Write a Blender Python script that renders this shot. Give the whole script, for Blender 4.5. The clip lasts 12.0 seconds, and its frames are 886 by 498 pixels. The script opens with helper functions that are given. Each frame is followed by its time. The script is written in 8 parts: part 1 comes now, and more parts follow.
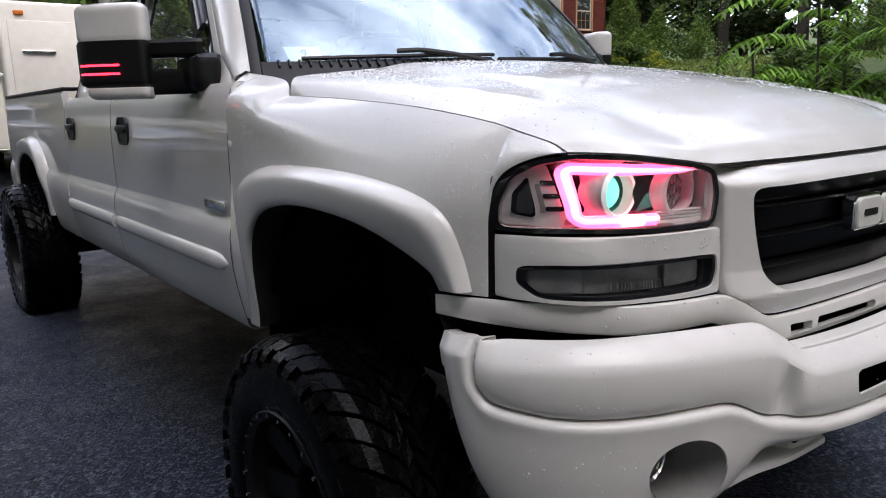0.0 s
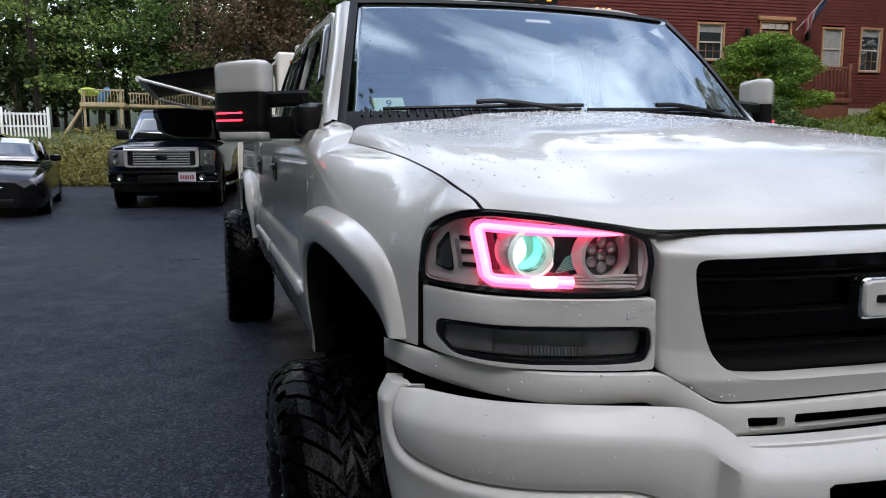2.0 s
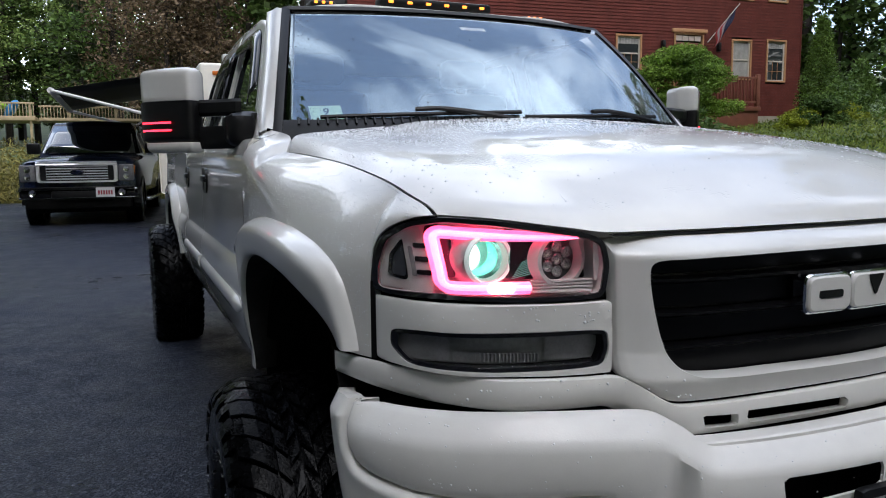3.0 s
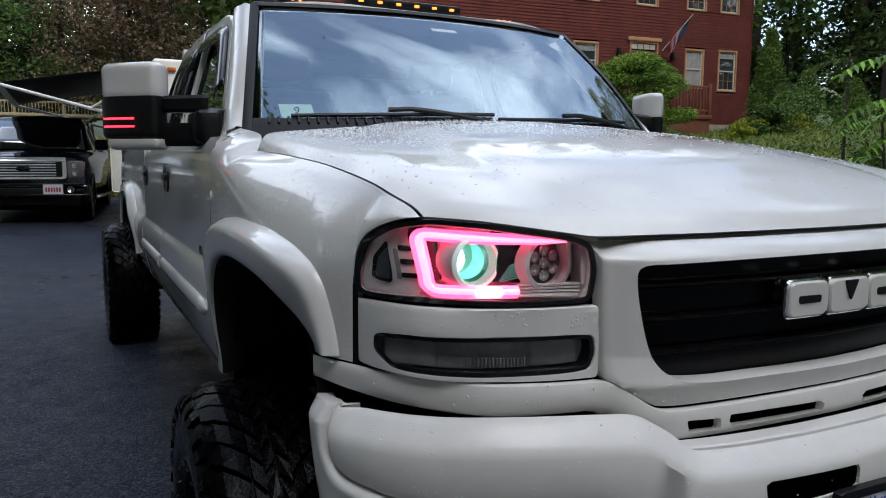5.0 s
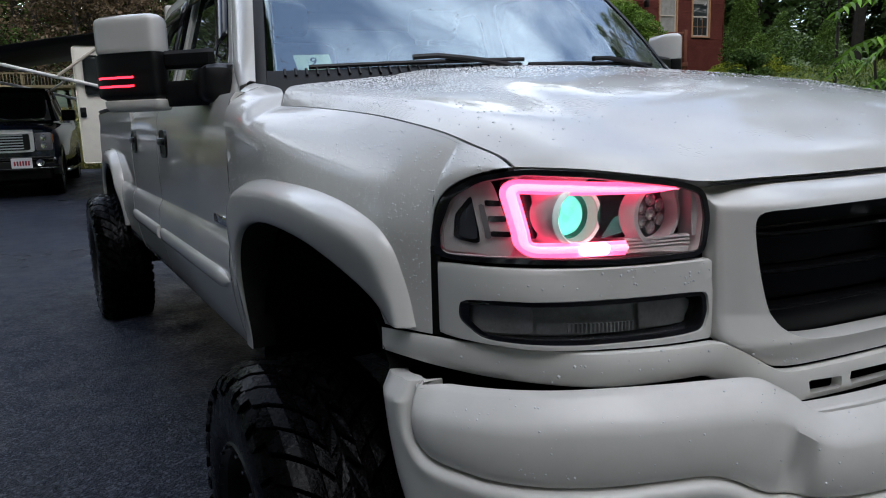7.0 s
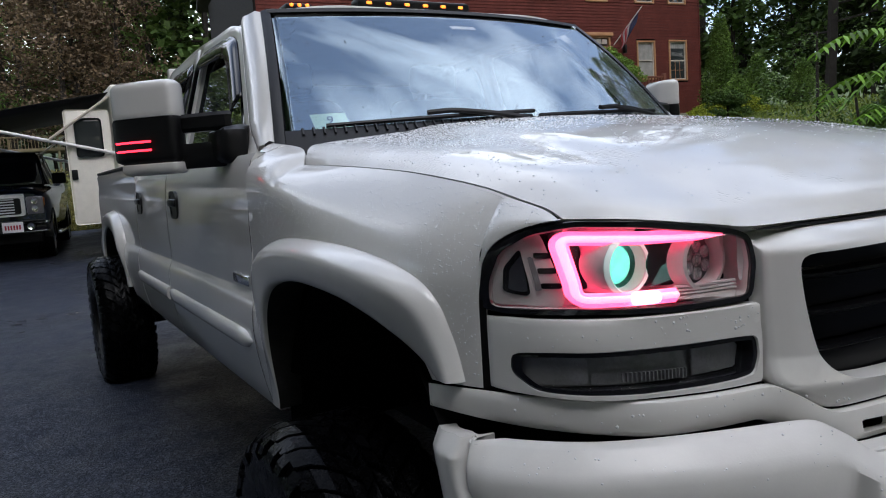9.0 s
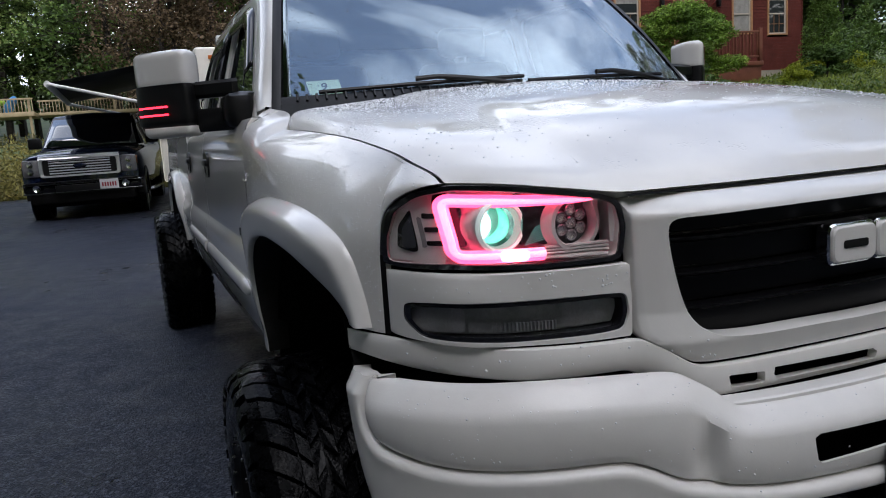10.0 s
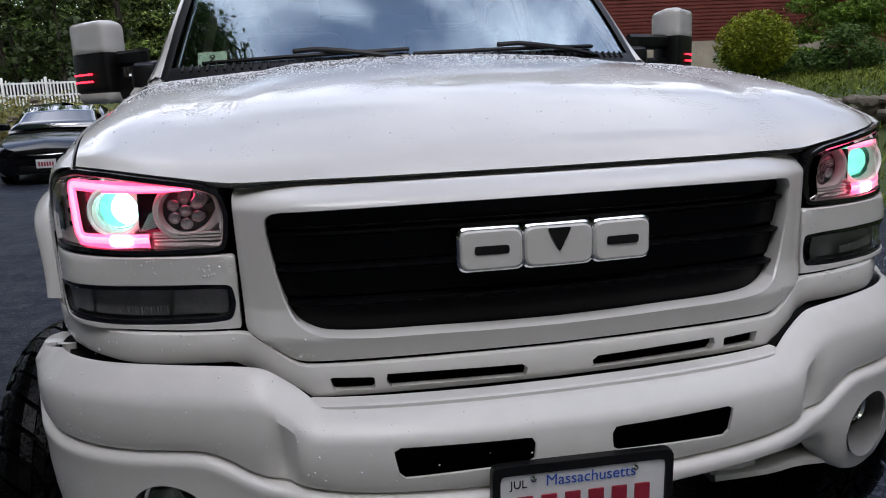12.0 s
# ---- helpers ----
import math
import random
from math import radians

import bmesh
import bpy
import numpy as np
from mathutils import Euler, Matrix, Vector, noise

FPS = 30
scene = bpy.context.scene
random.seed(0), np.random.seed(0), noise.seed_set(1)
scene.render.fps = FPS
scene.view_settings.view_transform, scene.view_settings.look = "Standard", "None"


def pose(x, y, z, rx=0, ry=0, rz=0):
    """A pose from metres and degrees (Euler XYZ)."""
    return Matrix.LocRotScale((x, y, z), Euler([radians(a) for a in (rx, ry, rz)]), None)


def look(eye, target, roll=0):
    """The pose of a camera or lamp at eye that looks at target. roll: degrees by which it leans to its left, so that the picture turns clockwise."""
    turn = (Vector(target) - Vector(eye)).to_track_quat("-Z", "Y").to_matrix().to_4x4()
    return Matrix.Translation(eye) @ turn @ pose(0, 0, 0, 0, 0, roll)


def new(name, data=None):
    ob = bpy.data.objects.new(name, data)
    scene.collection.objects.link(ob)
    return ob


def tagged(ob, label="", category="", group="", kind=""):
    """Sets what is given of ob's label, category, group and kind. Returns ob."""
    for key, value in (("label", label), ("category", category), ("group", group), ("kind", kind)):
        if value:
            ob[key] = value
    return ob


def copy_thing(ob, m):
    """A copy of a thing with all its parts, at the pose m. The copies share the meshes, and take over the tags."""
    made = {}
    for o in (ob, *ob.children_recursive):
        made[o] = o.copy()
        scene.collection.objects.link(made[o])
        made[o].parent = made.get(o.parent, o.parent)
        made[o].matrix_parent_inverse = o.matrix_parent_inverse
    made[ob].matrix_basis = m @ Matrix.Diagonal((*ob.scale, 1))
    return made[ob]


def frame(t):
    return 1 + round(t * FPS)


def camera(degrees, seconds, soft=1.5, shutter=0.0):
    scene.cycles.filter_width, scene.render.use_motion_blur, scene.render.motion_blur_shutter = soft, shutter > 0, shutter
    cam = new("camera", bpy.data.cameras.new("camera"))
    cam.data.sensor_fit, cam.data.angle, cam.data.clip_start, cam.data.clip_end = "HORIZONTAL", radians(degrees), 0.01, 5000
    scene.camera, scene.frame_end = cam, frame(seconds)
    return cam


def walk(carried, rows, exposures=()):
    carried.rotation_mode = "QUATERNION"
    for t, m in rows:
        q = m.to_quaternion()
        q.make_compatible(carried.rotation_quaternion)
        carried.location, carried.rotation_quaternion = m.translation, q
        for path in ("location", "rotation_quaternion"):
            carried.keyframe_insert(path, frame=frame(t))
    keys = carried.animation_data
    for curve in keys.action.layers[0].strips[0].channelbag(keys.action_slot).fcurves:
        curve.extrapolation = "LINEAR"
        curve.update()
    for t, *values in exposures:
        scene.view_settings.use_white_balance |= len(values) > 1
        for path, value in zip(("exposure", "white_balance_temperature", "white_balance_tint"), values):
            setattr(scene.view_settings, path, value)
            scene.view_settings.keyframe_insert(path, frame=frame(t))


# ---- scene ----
cam = camera(62.6, 12.0, 1.0)
# seconds, eye (x, y, z), turn (rx, ry, rz)
PATH = [
    (0.0, -1.8361, -0.5776, 1.3221, 78.786, 1.464, -38.235),
    (0.5, -1.6479, -0.6364, 1.3268, 80.836, -1.584, -33.580),
    (1.0, -1.4954, -0.7172, 1.3387, 80.784, -0.372, -26.660),
    (1.5, -1.3608, -0.8489, 1.3348, 79.983, -1.446, -19.261),
    (2.0, -1.3070, -0.9050, 1.3379, 82.223, -0.042, -18.056),
    (2.5, -1.3192, -0.8877, 1.3338, 83.017, 0.858, -20.851),
    (3.0, -1.3386, -0.8608, 1.3290, 83.013, 0.704, -23.745),
    (5.0, -1.3781, -0.8155, 1.3267, 83.196, -0.229, -27.144),
    (5.5, -1.4030, -0.7915, 1.3233, 80.958, -0.355, -27.913),
    (6.0, -1.4486, -0.7604, 1.3196, 80.780, 0.086, -29.969),
    (6.5, -1.4817, -0.7053, 1.3156, 79.109, 0.905, -29.363),
    (7.0, -1.4757, -0.5934, 1.3065, 79.942, 1.943, -29.420),
    (9.0, -1.5641, -0.5511, 1.3248, 83.619, 3.974, -30.617),
    (9.5, -1.4651, -0.6984, 1.3117, 80.485, 3.608, -25.681),
    (10.0, -1.3288, -0.8235, 1.3172, 80.953, 3.851, -23.606),
    (10.5, -1.1225, -0.8721, 1.2982, 81.017, -0.233, -21.929),
    (11.0, -0.9273, -0.9160, 1.3145, 79.878, 1.955, -18.187),
    (11.5, -0.6920, -1.0250, 1.3110, 78.648, 1.728, -13.518),
    (12.0, -0.4218, -1.0797, 1.3184, 78.491, 2.488, -11.145),
]
EXPOSURE = [(0.0, 1.4, 6500, 18), (0.5, 1.2, 6450, 17), (1.0, 1.05, 6400, 16), (1.5, 0.99, 6300, 15), (2.5, 1.06, 6200, 13), (5.0, 0.86, 6100, 11), (6.5, 0.76, 6100, 11), (9.0, 0.82, 6150, 13), (10.5, 0.83, 6200, 15), (12.0, 0.7, 6250, 16)]
walk(cam, [(r[0], pose(*r[1:])) for r in PATH], EXPOSURE)

# ---- light ----
world = bpy.data.worlds.new("world")
scene.world = world
world.use_nodes = True
SUN_ELEV, SUN_AZ = radians(38), radians(158)


def build_world():
    nt = world.node_tree
    nt.nodes.clear()
    out = nt.nodes.new("ShaderNodeOutputWorld")
    bg = nt.nodes.new("ShaderNodeBackground")
    sky = nt.nodes.new("ShaderNodeTexSky")
    sky.sky_type = "NISHITA"
    sky.sun_disc = False
    sky.sun_elevation, sky.sun_rotation = SUN_ELEV, SUN_AZ
    sky.dust_density = 2.0
    tc = nt.nodes.new("ShaderNodeTexCoord")
    mp = nt.nodes.new("ShaderNodeMapping")
    mp.inputs["Scale"].default_value = (1.0, 1.0, 2.2)
    mp.inputs["Rotation"].default_value = (0.2, 0.5, 0.6)
    nz = nt.nodes.new("ShaderNodeTexNoise")
    nz.inputs["Scale"].default_value = 1.7
    nz.inputs["Detail"].default_value = 5
    nz.inputs["Roughness"].default_value = 0.5
    nz.inputs["Distortion"].default_value = 0.4
    ramp = nt.nodes.new("ShaderNodeValToRGB")
    ramp.color_ramp.elements[0].position, ramp.color_ramp.elements[1].position = 0.40, 0.68
    ramp.color_ramp.elements[0].color = (0.06, 0.06, 0.06, 1)
    mix = nt.nodes.new("ShaderNodeMixRGB")
    mix.inputs[2].default_value = (11.5, 11.9, 12.4, 1)
    nt.links.new(tc.outputs["Generated"], mp.inputs["Vector"])
    nt.links.new(mp.outputs["Vector"], nz.inputs["Vector"])
    nt.links.new(nz.outputs["Fac"], ramp.inputs["Fac"])
    nt.links.new(ramp.outputs["Color"], mix.inputs["Fac"])
    nt.links.new(sky.outputs["Color"], mix.inputs[1])
    nt.links.new(mix.outputs["Color"], bg.inputs["Color"])
    bg.inputs["Strength"].default_value = 0.15
    nt.links.new(bg.outputs["Background"], out.inputs["Surface"])


build_world()
sun_data = bpy.data.lights.new("sun", "SUN")
sun_data.energy, sun_data.angle, sun_data.color = 0.6, radians(30), (1.0, 0.97, 0.92)
sun = new("sun", sun_data)
sun.matrix_world = look((0, 0, 30), (8, 14, 0))
tagged(sun, kind="structure")


# ---- materials ----
def material(name, color, rough=0.5, metal=0.0, vary=0.12, scale=8.0, bump=0.0, bump_scale=60.0, second=None,
             coat=0.0, coat_rough=0.10, spec=0.5, trans=0.0, ior=1.45, emit=None, power=0.0, rough_vary=0.0, island=False):
    """Procedural surface: base colour varied by noise at two scales, with fine relief."""
    m = bpy.data.materials.new(name)
    m.use_nodes = True
    nt = m.node_tree
    p = nt.nodes["Principled BSDF"]
    p.inputs["Roughness"].default_value = rough
    p.inputs["Metallic"].default_value = metal
    p.inputs["Coat Weight"].default_value = coat
    p.inputs["Coat Roughness"].default_value = coat_rough
    p.inputs["Specular IOR Level"].default_value = spec
    p.inputs["Transmission Weight"].default_value = trans
    p.inputs["IOR"].default_value = ior
    if emit:
        p.inputs["Emission Color"].default_value = (*emit, 1)
        p.inputs["Emission Strength"].default_value = power
    tc = nt.nodes.new("ShaderNodeTexCoord")
    big, fine = nt.nodes.new("ShaderNodeTexNoise"), nt.nodes.new("ShaderNodeTexNoise")
    big.inputs["Scale"].default_value, fine.inputs["Scale"].default_value = scale, scale * 9
    big.inputs["Detail"].default_value = fine.inputs["Detail"].default_value = 4
    add = nt.nodes.new("ShaderNodeMath")
    add.operation = "MULTIPLY_ADD"
    add.inputs[1].default_value = 0.6
    nt.links.new(tc.outputs["Object"], big.inputs["Vector"])
    nt.links.new(tc.outputs["Object"], fine.inputs["Vector"])
    mul = nt.nodes.new("ShaderNodeMath")
    mul.operation = "MULTIPLY"
    mul.inputs[1].default_value = 0.4
    nt.links.new(fine.outputs["Fac"], mul.inputs[0])
    nt.links.new(big.outputs["Fac"], add.inputs[0])
    nt.links.new(mul.outputs[0], add.inputs[2])
    fac = add.outputs[0]
    ramp = nt.nodes.new("ShaderNodeValToRGB")
    ramp.color_ramp.elements[0].position, ramp.color_ramp.elements[1].position = 0.35, 0.65
    c2 = second or tuple(min(1, c * (1 + vary)) for c in color)
    c1 = color if second else tuple(c * (1 - vary) for c in color)
    ramp.color_ramp.elements[0].color, ramp.color_ramp.elements[1].color = (*c1, 1), (*c2, 1)
    nt.links.new(fac, ramp.inputs["Fac"])
    col = ramp.outputs["Color"]
    if island:
        geo = nt.nodes.new("ShaderNodeNewGeometry")
        hsv = nt.nodes.new("ShaderNodeHueSaturation")
        mr = nt.nodes.new("ShaderNodeMapRange")
        mr.inputs["To Min"].default_value, mr.inputs["To Max"].default_value = 0.45, 1.65
        nt.links.new(geo.outputs["Random Per Island"], mr.inputs["Value"])
        nt.links.new(mr.outputs["Result"], hsv.inputs["Value"])
        nt.links.new(col, hsv.inputs["Color"])
        col = hsv.outputs["Color"]
    nt.links.new(col, p.inputs["Base Color"])
    if rough_vary:
        rr = nt.nodes.new("ShaderNodeMapRange")
        rr.inputs["From Min"].default_value, rr.inputs["From Max"].default_value = 0.35, 0.65
        rr.inputs["To Min"].default_value, rr.inputs["To Max"].default_value = max(0, rough - rough_vary), min(1, rough + rough_vary)
        nt.links.new(fac, rr.inputs["Value"])
        nt.links.new(rr.outputs["Result"], p.inputs["Roughness"])
    if bump:
        bn = nt.nodes.new("ShaderNodeTexNoise")
        bn.inputs["Scale"].default_value = bump_scale
        bn.inputs["Detail"].default_value = 3
        nt.links.new(tc.outputs["Object"], bn.inputs["Vector"])
        b = nt.nodes.new("ShaderNodeBump")
        b.inputs["Strength"].default_value, b.inputs["Distance"].default_value = bump, 0.01
        nt.links.new(bn.outputs["Fac"], b.inputs["Height"])
        nt.links.new(b.outputs["Normal"], p.inputs["Normal"])
    return m


M_PAINT = material("white_paint", (0.70, 0.685, 0.65), 0.45, vary=0.03, scale=2.5, coat=1.0, coat_rough=0.05, spec=0.3, rough_vary=0.05)
M_SATIN = material("satin_white_paint", (0.70, 0.685, 0.65), 0.48, vary=0.04, scale=3, coat=0.6, coat_rough=0.18, spec=0.3, rough_vary=0.06, bump=0.02, bump_scale=260)
M_BEADED = material("beaded_white_paint", (0.70, 0.685, 0.65), 0.45, vary=0.03, scale=2.5, coat=1.0, coat_rough=0.06, spec=0.3, rough_vary=0.05)


def beads(m):
    """Fine standing drops in the clear coat, in drifts, thicker towards the windscreen."""
    nt = m.node_tree
    p = nt.nodes["Principled BSDF"]
    tc = nt.nodes.new("ShaderNodeTexCoord")
    vo = nt.nodes.new("ShaderNodeTexVoronoi")
    vo.inputs["Scale"].default_value = 120
    dome = nt.nodes.new("ShaderNodeMapRange")
    dome.interpolation_type = "SMOOTHSTEP"
    dome.inputs["From Min"].default_value, dome.inputs["From Max"].default_value = 0.52, 0.10
    drift = nt.nodes.new("ShaderNodeTexNoise")
    drift.inputs["Scale"].default_value, drift.inputs["Detail"].default_value = 4.5, 6
    sep = nt.nodes.new("ShaderNodeSeparateXYZ")
    far = nt.nodes.new("ShaderNodeMapRange")
    far.inputs["From Min"].default_value, far.inputs["From Max"].default_value = 0.35, 1.35
    far.inputs["To Min"].default_value, far.inputs["To Max"].default_value = -0.16, 0.16
    add = nt.nodes.new("ShaderNodeMath")
    edge = nt.nodes.new("ShaderNodeMapRange")
    edge.inputs["From Min"].default_value, edge.inputs["From Max"].default_value = 0.43, 0.56
    mul = nt.nodes.new("ShaderNodeMath")
    mul.operation = "MULTIPLY"
    b = nt.nodes.new("ShaderNodeBump")
    b.inputs["Strength"].default_value, b.inputs["Distance"].default_value = 1.0, 0.0032
    for a, c in ((tc.outputs["Object"], vo.inputs["Vector"]), (tc.outputs["Object"], drift.inputs["Vector"]), (tc.outputs["Object"], sep.inputs[0]), (vo.outputs["Distance"], dome.inputs["Value"]),
                 (sep.outputs["Y"], far.inputs["Value"]), (drift.outputs["Fac"], add.inputs[0]), (far.outputs["Result"], add.inputs[1]), (add.outputs[0], edge.inputs["Value"]),
                 (dome.outputs["Result"], mul.inputs[0]), (edge.outputs["Result"], mul.inputs[1]), (mul.outputs[0], b.inputs["Height"]), (b.outputs["Normal"], p.inputs["Coat Normal"])):
        nt.links.new(a, c)


beads(M_BEADED)
M_BLACK = material("black_plastic", (0.006, 0.006, 0.0065), 0.40, spec=0.35, vary=0.25, scale=12, bump=0.08, bump_scale=300)
M_GLOSSBLACK = material("gloss_black", (0.008, 0.008, 0.01), 0.12, vary=0.2, scale=5)
# near-black for underbody parts, and for shade put into gaps and openings
M_VOID = material("underbody_and_gap_black", (0.006, 0.006, 0.006), 0.95, vary=0.3, spec=0.1)
M_EDGING = material("arch_edging", (0.022, 0.022, 0.021), 0.8, vary=0.3, scale=14, spec=0.2)
M_RUBBER = material("tyre_rubber", (0.0014, 0.0014, 0.0017), 0.26, spec=0.085, vary=0.3, scale=20, bump=0.15, bump_scale=120, rough_vary=0.14)
# IOR raised to brighten reflections; the specular tint puts sky blue into them
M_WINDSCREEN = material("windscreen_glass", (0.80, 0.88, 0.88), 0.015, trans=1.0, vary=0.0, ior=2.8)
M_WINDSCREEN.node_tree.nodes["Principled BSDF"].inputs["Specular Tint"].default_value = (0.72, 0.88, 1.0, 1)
M_GLASS = material("clear_glass", (0.93, 0.97, 0.95), 0.02, trans=1.0, vary=0.0)
M_TINT = material("tinted_glass", (0.03, 0.035, 0.035), 0.02, vary=0.1, spec=0.6)
M_CHROME = material("chrome", (0.75, 0.76, 0.78), 0.12, metal=1.0, vary=0.04)
M_RED = material("red_led", (0.5, 0.01, 0.03), 0.3, emit=(1.0, 0.018, 0.035), power=3.6)
M_PINK = material("pink_led_tube", (0.9, 0.5, 0.6), 0.3, emit=(1.0, 0.045, 0.13), power=2.5)
M_GREY = material("grey_plastic", (0.16, 0.16, 0.17), 0.4, vary=0.1)


# ---- mesh tools ----
def interp(pts):
    """A smooth curve through (u, value) points, flat beyond the ends."""
    us, vs = [p[0] for p in pts], [p[1] for p in pts]
    slopes = []
    for i in range(len(us)):
        lo, hi = max(0, i - 1), min(len(us) - 1, i + 1)
        slopes.append((vs[hi] - vs[lo]) / (us[hi] - us[lo]))

    def f(u):
        u = min(max(u, us[0]), us[-1])
        i = min(max(int(np.searchsorted(us, u, side="right")) - 1, 0), len(us) - 2)
        h = us[i + 1] - us[i]
        t = (u - us[i]) / h
        return (vs[i] * (2 * t**3 - 3 * t**2 + 1) + slopes[i] * h * (t**3 - 2 * t**2 + t)
                + vs[i + 1] * (-2 * t**3 + 3 * t**2) + slopes[i + 1] * h * (t**3 - t**2))
    return f


def path(pts, n, closed=False):
    """n points evenly along a smooth line through pts (tuples of any size)."""
    if closed:
        pts = list(pts) + [pts[0]]
    d = [0.0]
    for p, q in zip(pts, pts[1:]):
        d.append(d[-1] + max(1e-6, math.dist(p, q)))
    fs = [interp([(u, p[k]) for u, p in zip(d, pts)]) for k in range(len(pts[0]))]
    last = n if closed else n - 1
    return [tuple(f(d[-1] * i / last) for f in fs) for i in range(n)]


def corners(pts, n, r=0.01, closed=True):
    """n points along a polygon whose corners are rounded by r."""
    m = len(pts)
    fine = []
    for i in range(m):
        p, c, q = Vector(pts[i - 1]), Vector(pts[i]), Vector(pts[(i + 1) % m])
        a, b = (p - c), (q - c)
        ra, rb = min(r, a.length * 0.45), min(r, b.length * 0.45)
        s, e = c + a.normalized() * ra, c + b.normalized() * rb
        for k in range(7):
            t = k / 6
            fine.append(s * (1 - t)**2 + c * 2 * t * (1 - t) + e * t * t)
    d = [0.0]
    for p, q in zip(fine, fine[1:] + fine[:1]):
        d.append(d[-1] + (q - p).length)
    res, j = [], 0
    for i in range(n):
        u = d[-1] * i / n
        while d[j + 1] < u:
            j += 1
        t = (u - d[j]) / max(1e-9, d[j + 1] - d[j])
        res.append(tuple(fine[j].lerp(fine[(j + 1) % len(fine)], t)))
    return res


def loft(bm, rows, closed=False, flip=False):
    """Quads between rows of points."""
    vs = [[bm.verts.new(p) for p in row] for row in rows]
    n = len(vs[0])
    for a, b in zip(vs, vs[1:]):
        for i in range(n if closed else n - 1):
            j = (i + 1) % n
            q = (a[i], a[j], b[j], b[i])
            bm.faces.new(q[::-1] if flip else q)
    return vs


def box(bm, lo, hi, m=None):
    vs = [bm.verts.new((x, y, z)) for x in (lo[0], hi[0]) for y in (lo[1], hi[1]) for z in (lo[2], hi[2])]
    for f in ((0, 1, 3, 2), (4, 6, 7, 5), (0, 4, 5, 1), (2, 3, 7, 6), (0, 2, 6, 4), (1, 5, 7, 3)):
        bm.faces.new([vs[i] for i in f])
    if m is not None:
        for v in vs:
            v.co = m @ v.co
    return vs


def rbox(lo, hi, r=0.01, seg=2):
    bm = bmesh.new()
    box(bm, lo, hi)
    bmesh.ops.bevel(bm, geom=bm.edges[:], offset=r, segments=seg, affect="EDGES", profile=0.5)
    return bm


def tube(bm, a, b, r, n=10, r2=None, caps=True):
    a, b = Vector(a), Vector(b)
    q = (b - a).to_track_quat("Z", "Y")
    rings = []
    for c, rr in ((a, r), (b, r if r2 is None else r2)):
        rings.append([bm.verts.new(c + q @ Vector((rr * math.cos(2 * math.pi * k / n), rr * math.sin(2 * math.pi * k / n), 0))) for k in range(n)])
    for k in range(n):
        bm.faces.new((rings[0][k], rings[0][(k + 1) % n], rings[1][(k + 1) % n], rings[1][k]))
    if caps:
        bm.faces.new(rings[0][::-1])
        bm.faces.new(rings[1])


def bent(bm, pts, r, n=6):
    """One tube along a line of points."""
    rings = []
    for i, p in enumerate(pts):
        a, c = Vector(pts[max(0, i - 1)]), Vector(pts[min(len(pts) - 1, i + 1)])
        q = (c - a).to_track_quat("Z", "Y")
        rings.append([Vector(p) + q @ Vector((r * math.cos(2 * math.pi * k / n), r * math.sin(2 * math.pi * k / n), 0)) for k in range(n)])
    vs = loft(bm, rings, closed=True)
    bm.faces.new(vs[0][::-1])
    bm.faces.new(vs[-1])


def spin(bm, profile, centre, axis="x", n=40, a0=0.0, a1=2 * math.pi):
    """Revolve (radius, along) pairs about an axis through centre."""
    full = abs(a1 - a0 - 2 * math.pi) < 1e-6
    rows = []
    for k in range(n if full else n + 1):
        a = a0 + (a1 - a0) * k / n
        row = []
        for r, s in profile:
            c, d = r * math.cos(a), r * math.sin(a)
            p = {"x": (s, c, d), "y": (c, s, d), "z": (c, d, s)}[axis]
            row.append((centre[0] + p[0], centre[1] + p[1], centre[2] + p[2]))
        rows.append(row)
    if full:
        rows.append(rows[0])
    loft(bm, rows)


def finish(bm, name, mat, parent=None, label="", smooth=True, angle=35):
    bmesh.ops.remove_doubles(bm, verts=bm.verts, dist=0.00005)
    bmesh.ops.recalc_face_normals(bm, faces=bm.faces)
    limit = radians(angle)
    for f in bm.faces:
        f.smooth = smooth
    if smooth:
        for e in bm.edges:
            if len(e.link_faces) == 2 and e.calc_face_angle(0) > limit:
                e.smooth = False
    me = bpy.data.meshes.new(name)
    bm.to_mesh(me)
    bm.free()
    me.materials.append(mat)
    ob = new(name, me)
    if parent is not None:
        ob.parent = parent
    if label:
        ob["label"] = label
    return ob


def part(name, bm, mat, parent, label="", smooth=True, angle=35):
    return finish(bm, name, mat, parent, label, smooth, angle)


def both(make):
    """Runs make(bm, side) for the two sides of a symmetric thing and returns the joined mesh."""
    bm = bmesh.new()
    for side in (-1, 1):
        make(bm, side)
    return bm


def thick(ob, t, offset=-1):
    m = ob.modifiers.new("thickness", "SOLIDIFY")
    m.thickness, m.offset = t, offset
    return ob


def thing(name, label, category, at=(0, 0, 0), group=""):
    ob = new(name)
    ob.matrix_world = pose(*at)
    return tagged(ob, label, category, group)
M_BUCKET = material("lamp_housing", (0.45, 0.44, 0.44), 0.4, vary=0.1)
M_LENS = material("lamp_lens", (0.97, 0.97, 0.97), 0.01, trans=1.0, vary=0.0, ior=1.15)
M_SHROUD = material("lamp_moulding", (0.55, 0.52, 0.52), 0.35, vary=0.06, scale=20)
M_PROJ = material("projector_glass", (0.3, 0.6, 0.5), 0.1, emit=(0.20, 0.75, 0.56), power=0.36, vary=0.35, scale=60)
M_HOT = material("spill_glow", (0.9, 0.9, 0.9), 0.3, emit=(1.0, 0.98, 0.95), power=2.6)
